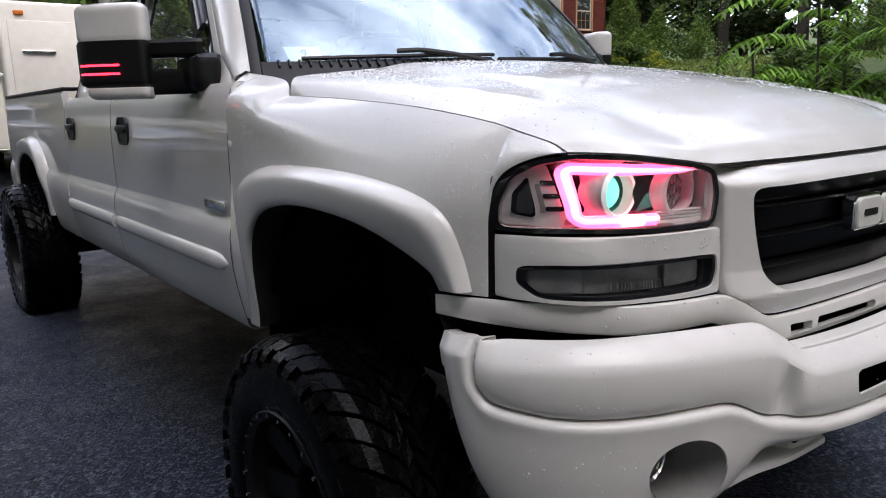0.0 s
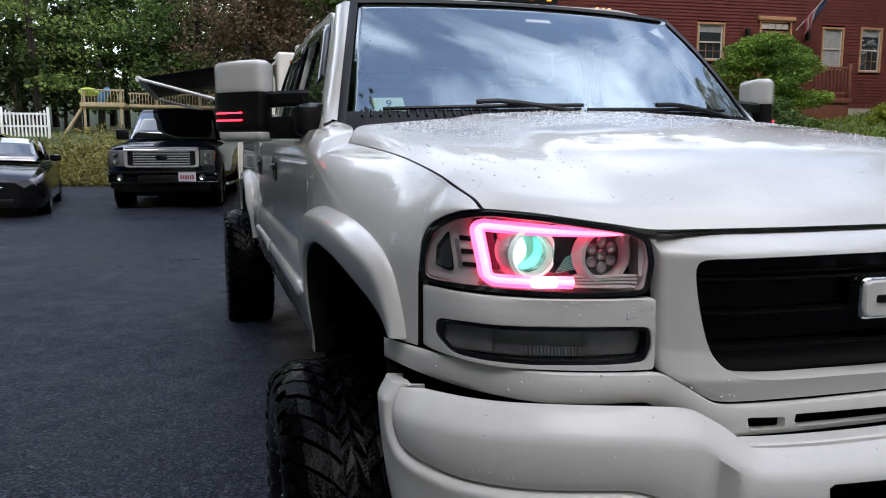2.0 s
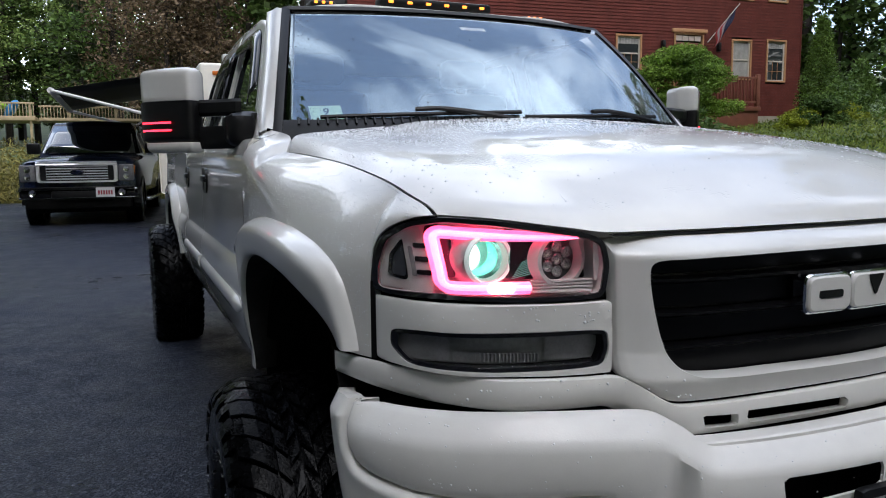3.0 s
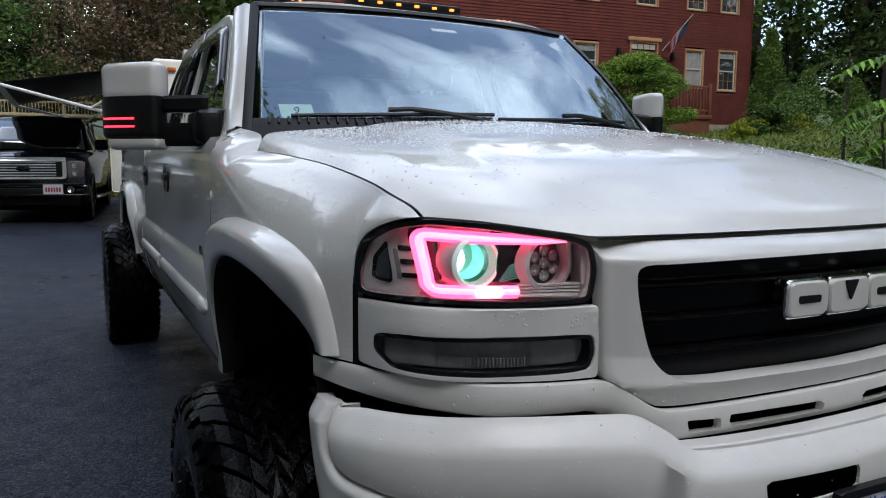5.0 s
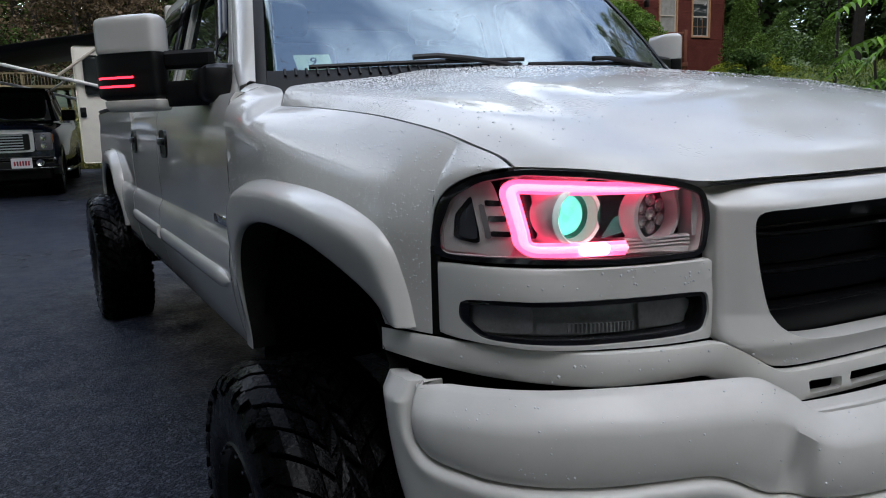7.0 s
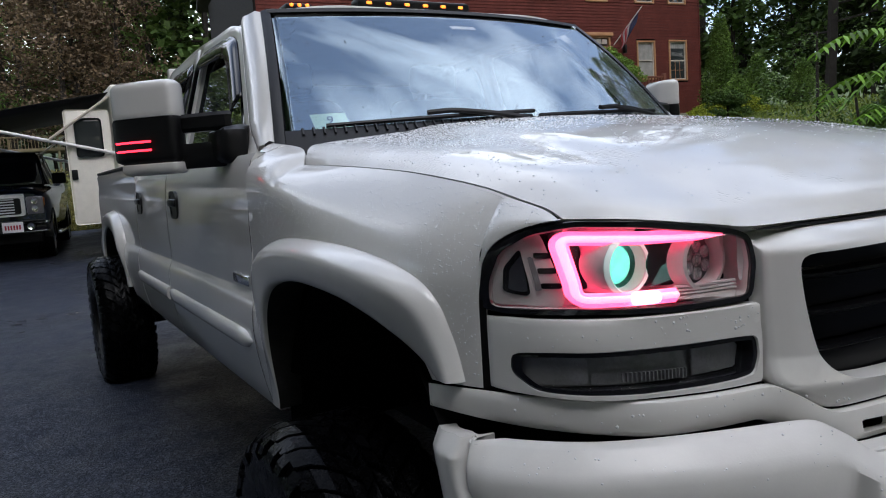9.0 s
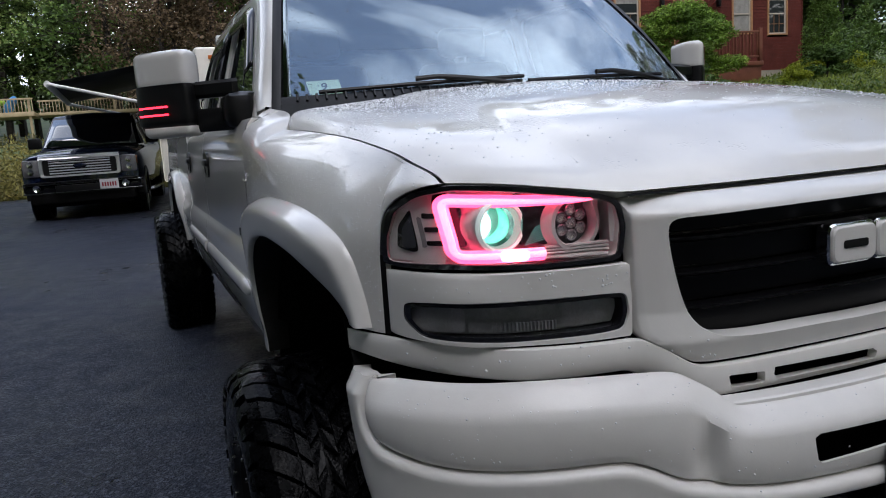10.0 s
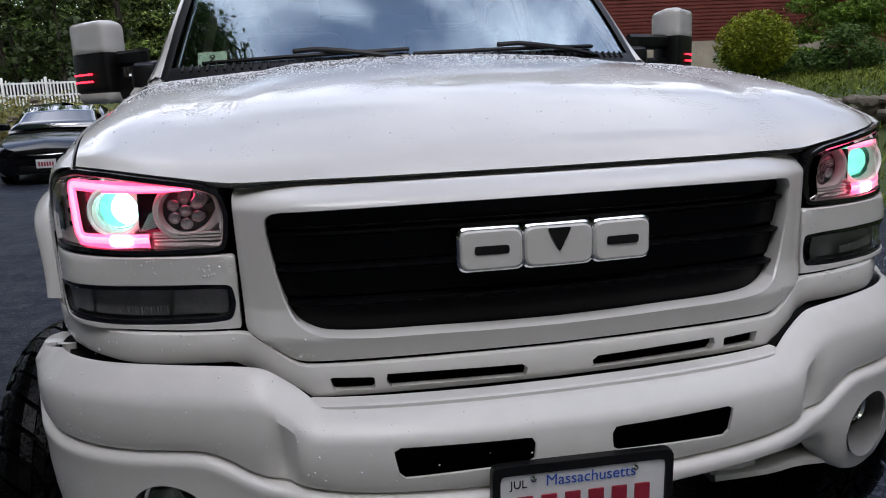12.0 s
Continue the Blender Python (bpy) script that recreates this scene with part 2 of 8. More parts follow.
M_PROJGLASS = material("projector_glass_dome", (0.55, 0.90, 0.80), 0.01, trans=1.0, vary=0.0, ior=1.16)
# no lamp: weak emission brightens the collar's front ring
M_COLLARGLOW = material("collar_glow", (0.8, 0.85, 0.82), 0.35, emit=(0.80, 1.0, 0.90), power=0.14)
M_HOTTER = material("bright_led", (0.9, 0.9, 0.9), 0.3, emit=(0.85, 1.0, 0.93), power=3.6)
M_PINKCORE = material("pale_pink_led", (0.9, 0.7, 0.75), 0.3, emit=(1.0, 0.27, 0.40), power=1.10)
M_DARKPANE = material("smoked_pane", (0.03, 0.032, 0.04), 0.15, vary=0.1)
M_LAMPCELL = material("lamp_cell", (0.20, 0.20, 0.21), 0.3, vary=0.2, scale=25, metal=0.3)
M_TEALLINE = material("teal_line", (0.10, 0.30, 0.26), 0.3, emit=(0.2, 0.6, 0.5), power=0.25)
M_GREYCHROME = material("satin_reflector", (0.42, 0.42, 0.44), 0.25, metal=0.8, vary=0.15, scale=30)
M_LEDLENS = material("led_lens", (0.20, 0.20, 0.22), 0.06, metal=0.2, vary=0.1, coat=0.5)
M_LAMPBACK = material("lamp_back", (0.06, 0.06, 0.065), 0.5, vary=0.2, scale=25)
M_LAMPFLOOR = material("lamp_floor", (0.19, 0.195, 0.20), 0.35, vary=0.25, scale=14, metal=0.2)
M_GRILLE = material("grille_black", (0.0035, 0.0035, 0.0042), 0.30, vary=0.2, spec=0.18)
# white fog lamp well, greyed for the shade inside it
M_WELL = material("shaded_well_grey", (0.22, 0.215, 0.205), 0.5, vary=0.1)
M_RIM = material("rim_black", (0.005, 0.005, 0.0055), 0.45, vary=0.2, spec=0.3)
M_STICKER = material("sticker_green", (0.45, 0.68, 0.55), 0.5, vary=0.06, scale=40)
M_WHITE = material("white_sheet", (0.75, 0.75, 0.74), 0.5, vary=0.04)
M_ASPHALT = material("wet_asphalt", (0.0036, 0.0056, 0.0125), 0.46, vary=0.35, scale=0.6, bump=1.0, bump_scale=90, rough_vary=0.20, second=(0.0084, 0.0122, 0.0250), spec=0.195)


def aggregate(m):
    """Pale stone chips showing in the tar."""
    nt = m.node_tree
    p = nt.nodes["Principled BSDF"]
    src = p.inputs["Base Color"].links[0].from_socket
    tc = nt.nodes.new("ShaderNodeTexCoord")
    vo = nt.nodes.new("ShaderNodeTexVoronoi")
    vo.inputs["Scale"].default_value = 95
    rp = nt.nodes.new("ShaderNodeValToRGB")
    rp.color_ramp.elements[0].position, rp.color_ramp.elements[1].position = 0.58, 0.97
    mr = nt.nodes.new("ShaderNodeMixRGB")
    mr.inputs[2].default_value = (0.070, 0.078, 0.100, 1)
    nt.links.new(tc.outputs["Object"], vo.inputs["Vector"])
    sep = nt.nodes.new("ShaderNodeSeparateColor")
    nt.links.new(vo.outputs["Color"], sep.inputs["Color"])
    nt.links.new(sep.outputs[0], rp.inputs["Fac"])
    nt.links.new(rp.outputs["Color"], mr.inputs["Fac"])
    nt.links.new(src, mr.inputs[1])
    nt.links.new(mr.outputs["Color"], p.inputs["Base Color"])


aggregate(M_ASPHALT)
M_GRASS = material("grass", (0.035, 0.06, 0.015), 0.9, vary=0.3, scale=1.5, second=(0.085, 0.11, 0.03))
M_SIDING = material("red_siding", (0.114, 0.026, 0.018), 0.75, vary=0.25, scale=2, spec=0.25)
M_NAVY = material("navy_paint", (0.004, 0.008, 0.028), 0.25, vary=0.2, coat=0.7, coat_rough=0.03, spec=0.2)
M_CREAM = material("trailer_cream", (0.82, 0.79, 0.70), 0.45, vary=0.05)
M_DROP = material("water_drop", (0.80, 0.81, 0.82), 0.03, vary=0.05, spec=0.6, coat=1.0)
M_DARKDROP = material("drop_on_glass", (0.10, 0.11, 0.12), 0.04, vary=0.3, scale=60, spec=0.6)


def foliage(name, dark, light, rough=0.6):
    """Leaves: colour by leaf, a little light shining through."""
    m = material(name, dark, rough, second=light, scale=0.9, island=True, spec=0.3)
    nt = m.node_tree
    p = nt.nodes["Principled BSDF"]
    out = nt.nodes["Material Output"]
    tr = nt.nodes.new("ShaderNodeBsdfTranslucent")
    mix = nt.nodes.new("ShaderNodeMixShader")
    mix.inputs[0].default_value = 0.3
    src = p.inputs["Base Color"].links[0].from_socket
    nt.links.new(src, tr.inputs["Color"])
    nt.links.new(p.outputs[0], mix.inputs[1])
    nt.links.new(tr.outputs[0], mix.inputs[2])
    nt.links.new(mix.outputs[0], out.inputs["Surface"])
    return m


M_LEAF_WOOD = foliage("woodland_leaves", (0.089, 0.145, 0.037), (0.228, 0.297, 0.076))
# kept dark so the unseen trees throw back little light
M_LEAF_NEAR = foliage("screen_tree_leaves", (0.040, 0.068, 0.018), (0.095, 0.135, 0.036))
# woodland shade put into the leaf colour, for undergrowth, thicket and side woods
M_LEAF_SHADE = foliage("shade_dark_leaves", (0.020, 0.034, 0.011), (0.053, 0.077, 0.021))
M_LEAF_BROWN = foliage("brown_leaves", (0.088, 0.060, 0.035), (0.166, 0.119, 0.067))
M_LEAF_SUMAC = foliage("sumac_leaves", (0.10, 0.22, 0.02), (0.19, 0.34, 0.04), 0.45)
M_LEAF_ARB = foliage("arborvitae_leaves", (0.047, 0.094, 0.021), (0.111, 0.169, 0.039))
M_LEAF_JUNI = foliage("juniper_leaves", (0.075, 0.138, 0.022), (0.213, 0.325, 0.044))
M_LEAF_ARBV = foliage("arborvitae_scales", (0.069, 0.125, 0.022), (0.163, 0.250, 0.044))
M_LEAF_GOLD = foliage("golden_leaves", (0.135, 0.176, 0.014), (0.324, 0.351, 0.027))
M_BRUSH = foliage("dry_brush", (0.120, 0.120, 0.030), (0.264, 0.228, 0.072))
M_TURF = foliage("turf", (0.09, 0.13, 0.02), (0.20, 0.24, 0.04))
M_BARK = material("bark", (0.035, 0.028, 0.022), 0.9, vary=0.3, scale=6, bump=0.6, bump_scale=30)
M_TRIM = material("tan_trim", (0.42, 0.22, 0.10), 0.6, vary=0.12, scale=5)
M_SASH = material("white_sash", (0.52, 0.46, 0.38), 0.5, vary=0.05)
M_CONC = material("concrete", (0.36, 0.32, 0.25), 0.85, vary=0.15, scale=2, bump=0.3, bump_scale=40)
M_REDWOOD = material("stained_wood", (0.16, 0.055, 0.030), 0.6, vary=0.2, scale=4)
M_DECKWOOD = material("grey_wood", (0.33, 0.26, 0.15), 0.75, vary=0.15, scale=4)
M_STONE = material("field_stone", (0.10, 0.085, 0.065), 0.85, vary=0.35, scale=5, bump=0.5, bump_scale=25, island=True)
M_FENCE = material("white_picket", (0.75, 0.75, 0.73), 0.55, vary=0.05)
M_SHINGLE = material("roof_shingle", (0.05, 0.045, 0.042), 0.9, vary=0.25, scale=8)
M_CURTAIN = material("window_curtain", (0.30, 0.29, 0.26), 0.9, vary=0.2, scale=6)
M_ROOM = material("dark_room", (0.02, 0.018, 0.016), 0.9, vary=0.3)
M_AWN = material("black_awning", (0.010, 0.010, 0.012), 0.75, vary=0.2)
M_CARBLACK = material("black_car_paint", (0.004, 0.004, 0.0055), 0.12, vary=0.2, coat=0.3, spec=0.3)
M_AMBER = material("amber_plastic", (0.6, 0.16, 0.02), 0.3, vary=0.1)
M_AMBERLIT = material("amber_lamp", (0.8, 0.25, 0.03), 0.3, emit=(1.0, 0.22, 0.02), power=1.6)
M_LIME = material("lime_plastic", (0.38, 0.62, 0.03), 0.4, vary=0.08)
M_BLUE = material("blue_plastic", (0.04, 0.20, 0.42), 0.4, vary=0.1)
M_FLAGRED = material("flag_red", (0.30, 0.03, 0.03), 0.8, vary=0.1)
M_FLAGPALE = material("flag_pale", (0.30, 0.26, 0.25), 0.8, vary=0.1)
M_FLAGBLUE = material("flag_blue", (0.010, 0.013, 0.040), 0.8, vary=0.1)
M_PLATERED = material("plate_red", (0.30, 0.02, 0.04), 0.5, vary=0.1)
M_PLATEBLUE = material("plate_blue", (0.03, 0.10, 0.45), 0.5, vary=0.1)
M_PLATEWHITE = material("plate_white", (0.68, 0.69, 0.70), 0.45, vary=0.04, scale=15)


# ---- the white pickup ----
truck = thing("pickup_truck", "lifted white crew-cab pickup, wet from rain, parked on asphalt", "pickup truck")


def carve(ob, cutters):
    """Cuts closed bmeshes out of ob for good."""
    made = []
    for bm in cutters:
        me = bpy.data.meshes.new("cut")
        bmesh.ops.recalc_face_normals(bm, faces=bm.faces)
        bm.to_mesh(me)
        bm.free()
        c = new("cut", me)
        made.append(c)
        b = ob.modifiers.new("cut", "BOOLEAN")
        b.object, b.operation, b.solver = c, "DIFFERENCE", "EXACT"
    bpy.context.view_layer.update()
    me = bpy.data.meshes.new_from_object(ob.evaluated_get(bpy.context.evaluated_depsgraph_get()))
    old = ob.data
    ob.modifiers.clear()
    ob.data = me
    me.name = ob.name
    bpy.data.meshes.remove(old)
    for c in made:
        bpy.data.meshes.remove(c.data)
    bm = bmesh.new()
    bm.from_mesh(me)
    for f in bm.faces:
        f.smooth = True
    for e in bm.edges:
        e.smooth = not (len(e.link_faces) == 2 and e.calc_face_angle(0) > radians(32))
    bm.to_mesh(me)
    bm.free()
    return ob


# plan of the nose above the bumper: depth at half-width a
y_nose = interp([(0, 0.098), (0.17, 0.105), (0.41, 0.128), (0.49, 0.157), (0.545, 0.190), (0.60, 0.199), (0.665, 0.214),
                 (0.75, 0.250), (0.82, 0.314), (0.87, 0.380), (0.905, 0.448), (0.93, 0.507), (0.955, 0.578)])


def sstep(t):
    t = min(max(t, 0), 1)
    return t * t * (3 - 2 * t)


def nose(side, a, z, d=0.0):
    lean = (0.016 + 0.016 * sstep((1.10 - z) / 0.07)) * math.sin(math.pi * min(1, max(0, (a - 0.72) / 0.192)) ** 1.7) * min(1, max(0, (1.205 - z) / 0.075))
    return (side * a, y_nose(a) + d - lean, z)


def polar(loop, n, c, w, h):
    """n points of a closed loop in (a, z), at even angles about c in a frame stretched by w and h."""
    res = []
    m = len(loop)
    for k in range(n):
        t = 2 * math.pi * k / n
        dx, dz = math.cos(t) * w, math.sin(t) * h
        best = None
        for i in range(m):
            (x0, z0), (x1, z1) = loop[i], loop[(i + 1) % m]
            ex, ez = x1 - x0, z1 - z0
            det = dx * -ez + ex * dz
            if abs(det) < 1e-12:
                continue
            r = ((x0 - c[0]) * -ez + ex * (z0 - c[1])) / det
            s = (dx * (z0 - c[1]) - dz * (x0 - c[0])) / det
            if r > 0 and -1e-6 <= s <= 1 + 1e-6 and (best is None or r < best):
                best = r
        best = best or 0.0
        res.append((c[0] + dx * best, c[1] + dz * best))
    return res


def ring(bm, outer, inner, surf, n=120, steps=4, rim_out=0.02, rim_in=0.03, lip=0.004):
    """A panel between two loops in (a, z), laid on surf(a, z, depth), with edges that turn back."""
    c = (sum(p[0] for p in inner) / len(inner), sum(p[1] for p in inner) / len(inner))
    w = (max(p[0] for p in outer) - min(p[0] for p in outer)) / 2
    h = (max(p[1] for p in outer) - min(p[1] for p in outer)) / 2
    o, i = polar(outer, n, c, w, h), polar(inner, n, c, w, h)
    rows = [[surf(p[0], p[1], rim_out) for p in o], [surf(p[0], p[1], lip) for p in o]]
    for s in range(steps + 1):
        t = 0.04 + 0.92 * s / steps
        rows.append([surf(p[0] + (q[0] - p[0]) * t, p[1] + (q[1] - p[1]) * t, 0) for p, q in zip(o, i)])
    rows += [[surf(q[0], q[1], lip) for q in i], [surf(q[0], q[1], rim_in) for q in i]]
    loft(bm, rows, closed=True)


def plate_on(bm, loop, surf, d=0.0, grid=None):
    """A filled panel in a loop of (a, z), laid on surf at depth d."""
    c = (sum(p[0] for p in loop) / len(loop), sum(p[1] for p in loop) / len(loop))
    rows = []
    for s in (1.0, 0.8, 0.6, 0.4, 0.2, 0.02):
        rows.append([surf(c[0] + (p[0] - c[0]) * s, c[1] + (p[1] - c[1]) * s, d) for p in loop])
    vs = loft(bm, rows, closed=True)
    bm.faces.new(vs[-1])


# ---- hood ----
yF = interp([(0, 0.165), (0.3, 0.178), (0.5, 0.203), (0.56, 0.213), (0.66, 0.235), (0.75, 0.275), (0.822, 0.343)])
zF = interp([(0, 1.196), (0.45, 1.196), (0.555, 1.197), (0.60, 1.204), (0.66, 1.213), (0.75, 1.226), (0.822, 1.231)])
hood_g = interp([(0, 0), (0.02, 0.09), (0.04, 0.15), (0.108, 0.29), (0.16, 0.40), (0.275, 0.55), (0.465, 0.73), (0.775, 0.91), (1, 1)])
hood_a = interp([(0, 0.822), (0.15, 0.843), (0.45, 0.858), (0.8, 0.872), (1, 0.879)])


def hood_point(u, v):
    w = abs(v)
    af = 0.822 * w
    y0, z0 = yF(af), zF(af)
    y1, z1 = 1.425 - 0.10 * w**14, 1.464 - 0.056 * w**1.7 - 0.05 * w**(14 + 46 * u**3)
    g = hood_g(u)
    bulge = 0.010 * max(0, min(1, (0.74 - 0.16 * u - w) / 0.10)) * min(1, u / 0.25)
    return (math.copysign(hood_a(u) * w, v), y0 + (y1 - y0) * u, z0 + (z1 - z0) * g + bulge)


def seam(y):
    """Half-width and height of the hood's side edge at depth y."""
    u = min(max((y - 0.343) / (1.325 - 0.343), 0), 1)
    p = hood_point(u, 1.0)
    return p[0], p[2]


us = [0, 0.008, 0.02, 0.035, 0.06, 0.09] + [0.13 + 0.87 * i / 20 for i in range(21)]
vs_ = [i / 30 for i in range(28)] + [0.915, 0.93, 0.942, 0.953, 0.963, 0.972, 0.98, 0.987, 0.994, 1.0]
vs_ = [-v for v in vs_[:0:-1]] + vs_
bm = bmesh.new()
rows = [[hood_point(u, v) for v in vs_] for u in us]
rows = [[(p[0] * 0.99, p[1] + 0.02, p[2] - 0.012) for p in rows[0]]] + rows + [[(p[0], p[1], p[2] - 0.02) for p in rows[-1]]]
rows = [[(r[0][0] * 0.985, r[0][1], r[0][2] - 0.025)] + r + [(r[-1][0] * 0.985, r[-1][1], r[-1][2] - 0.025)] for r in rows]
loft(bm, rows)
part("hood", bm, M_BEADED, truck, "white hood beaded with rain", angle=50)
# black strips that stand for the shade in the gaps beside and before the hood
for side in (-1, 1):
    bm = bmesh.new()
    loft(bm, [[(side * (hood_point(u, 1)[0] + d), hood_point(u, 1)[1], hood_point(u, 1)[2] - 0.005) for u in [i / 40 for i in range(41)]] for d in (-0.008, 0.012)])
    part("hood_gap", bm, M_VOID, truck)
bm = bmesh.new()
loft(bm, [[(hood_point(0, w)[0], hood_point(0, w)[1] + dy, hood_point(0, w)[2] + dz) for w in [-0.66 + 1.32 * i / 40 for i in range(41)]] for dy, dz in ((-0.012, -0.0065), (0.004, -0.0045))])
part("hood_gap", bm, M_VOID, truck)

# ---- fenders ----
a_side = interp([(0.335, 0.835), (0.372, 0.866), (0.41, 0.888), (0.463, 0.9125), (0.5, 0.929), (0.57, 0.952), (0.7, 0.970), (0.9, 0.979), (1.5, 0.985), (6, 0.985)])
ARCH_OUT = [(0.497, 0.955), (0.507, 1.0), (0.521, 1.042), (0.543, 1.089), (0.578, 1.121), (0.64, 1.143), (0.73, 1.161), (0.86, 1.174), (1.02, 1.180), (1.19, 1.178), (1.31, 1.166), (1.40, 1.135), (1.445, 1.06), (1.465, 0.93), (1.473, 0.80), (1.475, 0.688)]
ARCH_IN = [(0.548, 0.955), (0.585, 0.980), (0.615, 0.998), (0.645, 1.016), (0.68, 1.034), (0.73, 1.054), (0.81, 1.073), (0.92, 1.084), (1.06, 1.086), (1.18, 1.072), (1.27, 1.044), (1.325, 0.995), (1.362, 0.915), (1.38, 0.82), (1.390, 0.75), (1.400, 0.688)]
BODY_ARCH = [(0.580, 0.962), (0.62, 1.0), (0.72, 1.055), (0.90, 1.092), (1.10, 1.096), (1.25, 1.075), (1.34, 1.03), (1.395, 0.94), (1.418, 0.82), (1.43, 0.66)]
arch_z = interp(BODY_ARCH)
FRONT_EDGE = [(0.835, 1.2315), (0.852, 1.2285), (0.874, 1.219), (0.892, 1.203), (0.903, 1.182), (0.9095, 1.15), (0.9125, 1.10)]
edge_a = interp([(y_nose(a), a) for a, z in FRONT_EDGE])
edge_z = interp([(y_nose(a), z) for a, z in FRONT_EDGE])
Y_EDGE = y_nose(0.9125)


def lower_body(z):
    """How far the side panel stands in or out at height z, below the shoulder."""
    return interp([(0.60, -0.035), (0.70, -0.011), (0.80, 0.008), (0.90, 0.018), (0.945, 0.016), (0.965, 0.012), (0.985, 0.004), (0.998, -0.004), (1.1, 0.0), (1.2, 0.0)])(z)


cowl_a = interp([(1.325, 0.885), (1.37, 0.862), (1.45, 0.850), (1.54, 0.855), (1.612, 0.872)])
cowl_z = interp([(1.325, 1.357), (1.35, 1.380), (1.38, 1.397), (1.45, 1.412), (1.54, 1.424), (1.612, 1.434)])


def fender_rows(side):
    ys = [0.336 + (Y_EDGE - 0.337) * i / 14 for i in range(15)] + [Y_EDGE + 0.0005 + (1.38 - Y_EDGE) * i / 60 for i in range(61)] + [1.39, 1.40, 1.408, 1.415, 1.42, 1.424, 1.427, 1.43, 1.44, 1.49, 1.5405, 1.541, 1.56, 1.58, 1.60, 1.612]
    rows = []
    for y in ys:
        if y < 1.325:
            a0, z0 = seam(y)
            a0 += 0.0075
        else:
            a0, z0 = cowl_a(y), cowl_z(y)
        a1 = max(a_side(y), a0 + 0.002)
        if y < Y_EDGE:
            zb, a1 = edge_z(y), max(edge_a(y), a0 + 0.002)
        elif y < 0.58:
            zb = 0.948
        elif y < 1.4295:
            zb = arch_z(y) + 0.004
        elif y < 1.5408:
            zb = 0.684
        else:
            zb = 1.372 + (y - 1.541) * 0.80
        row = [(side * (a0 - 0.012), y, z0 - 0.03), (side * a0, y, z0 - 0.001)]
        k = sstep((y - 0.7) / 0.85)
        zm = 1.10 if zb < 1.0995 else zb
        zs = zb if y < Y_EDGE else 1.10 + 0.20 * k
        pw = 2.1 + 1.5 * k
        for k in range(1, 25):
            z = z0 + (zm - z0) * k / 16 if k <= 16 else zm + (zb - zm) * (k - 16) / 8
            if z > zs:
                q = min(1, (z0 - z) / (z0 - zs))
                a = a0 + (a1 - a0) * (1 - (1 - q)**pw)
            else:
                a = a1
            if z < 1.0 and y > 1.2:
                a += lower_body(z) * min(1, (y - 1.2) / 0.2)
            row.append((side * a, y, z))
        p = row[-1]
        row.append((p[0] - side * (0.03 if y < Y_EDGE else 0.008), p[1] + (0.015 if y < Y_EDGE else 0), p[2]))
        rows.append(row)
    e = [(p[0] - side * 0.01, p[1] + 0.02, p[2] - 0.01) for p in rows[0]]
    e2 = [(p[0] - side * 0.03, p[1], p[2]) for p in rows[-1]]
    return [e] + rows + [e2]


for side in (-1, 1):
    bm = bmesh.new()
    loft(bm, fender_rows(side))
    part("fender", bm, M_PAINT, truck, angle=50)


def flare(outer, inner, side, base, n=90, front_taper=True, edge=False):
    """A wheel-arch flare: a ledge that catches the light, a near-upright face and a lip; or the dark edging inside that lip."""
    m = len(outer)
    oy, oz, iy, iz = (interp([(k, p[q]) for k, p in enumerate(pts)]) for pts, q in ((outer, 0), (outer, 1), (inner, 0), (inner, 1)))
    prof = ((0.0, -0.006), (0.005, 0.006), (0.05, 0.020), (0.11, 0.033), (0.17, 0.0430), (0.23, 0.0485), (0.30, 0.0515), (0.40, 0.0530), (0.6, 0.0525), (0.8, 0.0510), (0.93, 0.0490), (0.98, 0.0460), (1.0, 0.040), (1.0, 0.034))
    trim = ((1.002, 0.034), (1.004, 0.030), (1.0, -0.030), (0.97, -0.060))
    if edge:
        prof = trim
    rows = [[] for _ in prof]
    for k in range(n):
        u = (m - 1) * k / (n - 1)
        w = 0.62 + 0.38 * sstep(u / (m * 0.5)) if front_taper else 0.3 + 0.7 * sstep(u / 1.6)
        w *= 1 - 0.86 * sstep((u - m + 5) / 4) if front_taper else 1
        p, q = (oy(u), oz(u)), (iy(u), iz(u))
        for r, (f, da) in enumerate(prof):
            y, z = p[0] + (q[0] - p[0]) * f, p[1] + (q[1] - p[1]) * f
            rows[r].append((side * (base(p[0]) + (da * w if da > 0 else da)), y, z))
    bm = bmesh.new()
    vs = loft(bm, rows)
    for k in (() if edge else (0, -1)):
        bm.faces.new([r[k] for r in vs])
    return bm


for side in (-1, 1):
    fl = part("fender_flare", flare(ARCH_OUT, ARCH_IN, side, a_side), M_PAINT, truck, angle=55)
    part("arch_edging", flare(ARCH_OUT, ARCH_IN, side, a_side, edge=True), M_EDGING, fl, "dark edging inside the arch")
    REAR_OUT = [(4.345, 0.72), (4.36, 0.92), (4.43, 1.07), (4.60, 1.165), (4.84, 1.19), (5.08, 1.165), (5.25, 1.07), (5.32, 0.92), (5.335, 0.70)]
    REAR_IN = [(4.43, 0.72), (4.445, 0.90), (4.52, 1.00), (4.66, 1.06), (4.84, 1.08), (5.02, 1.06), (5.16, 1.00), (5.23, 0.90), (5.25, 0.70)]
    fl = part("fender_flare", flare(REAR_OUT, REAR_IN, side, a_side, front_taper=False), M_PAINT, truck, angle=55)
    part("arch_edging", flare(REAR_OUT, REAR_IN, side, a_side, front_taper=False, edge=True), M_EDGING, fl, "dark edging inside the arch")

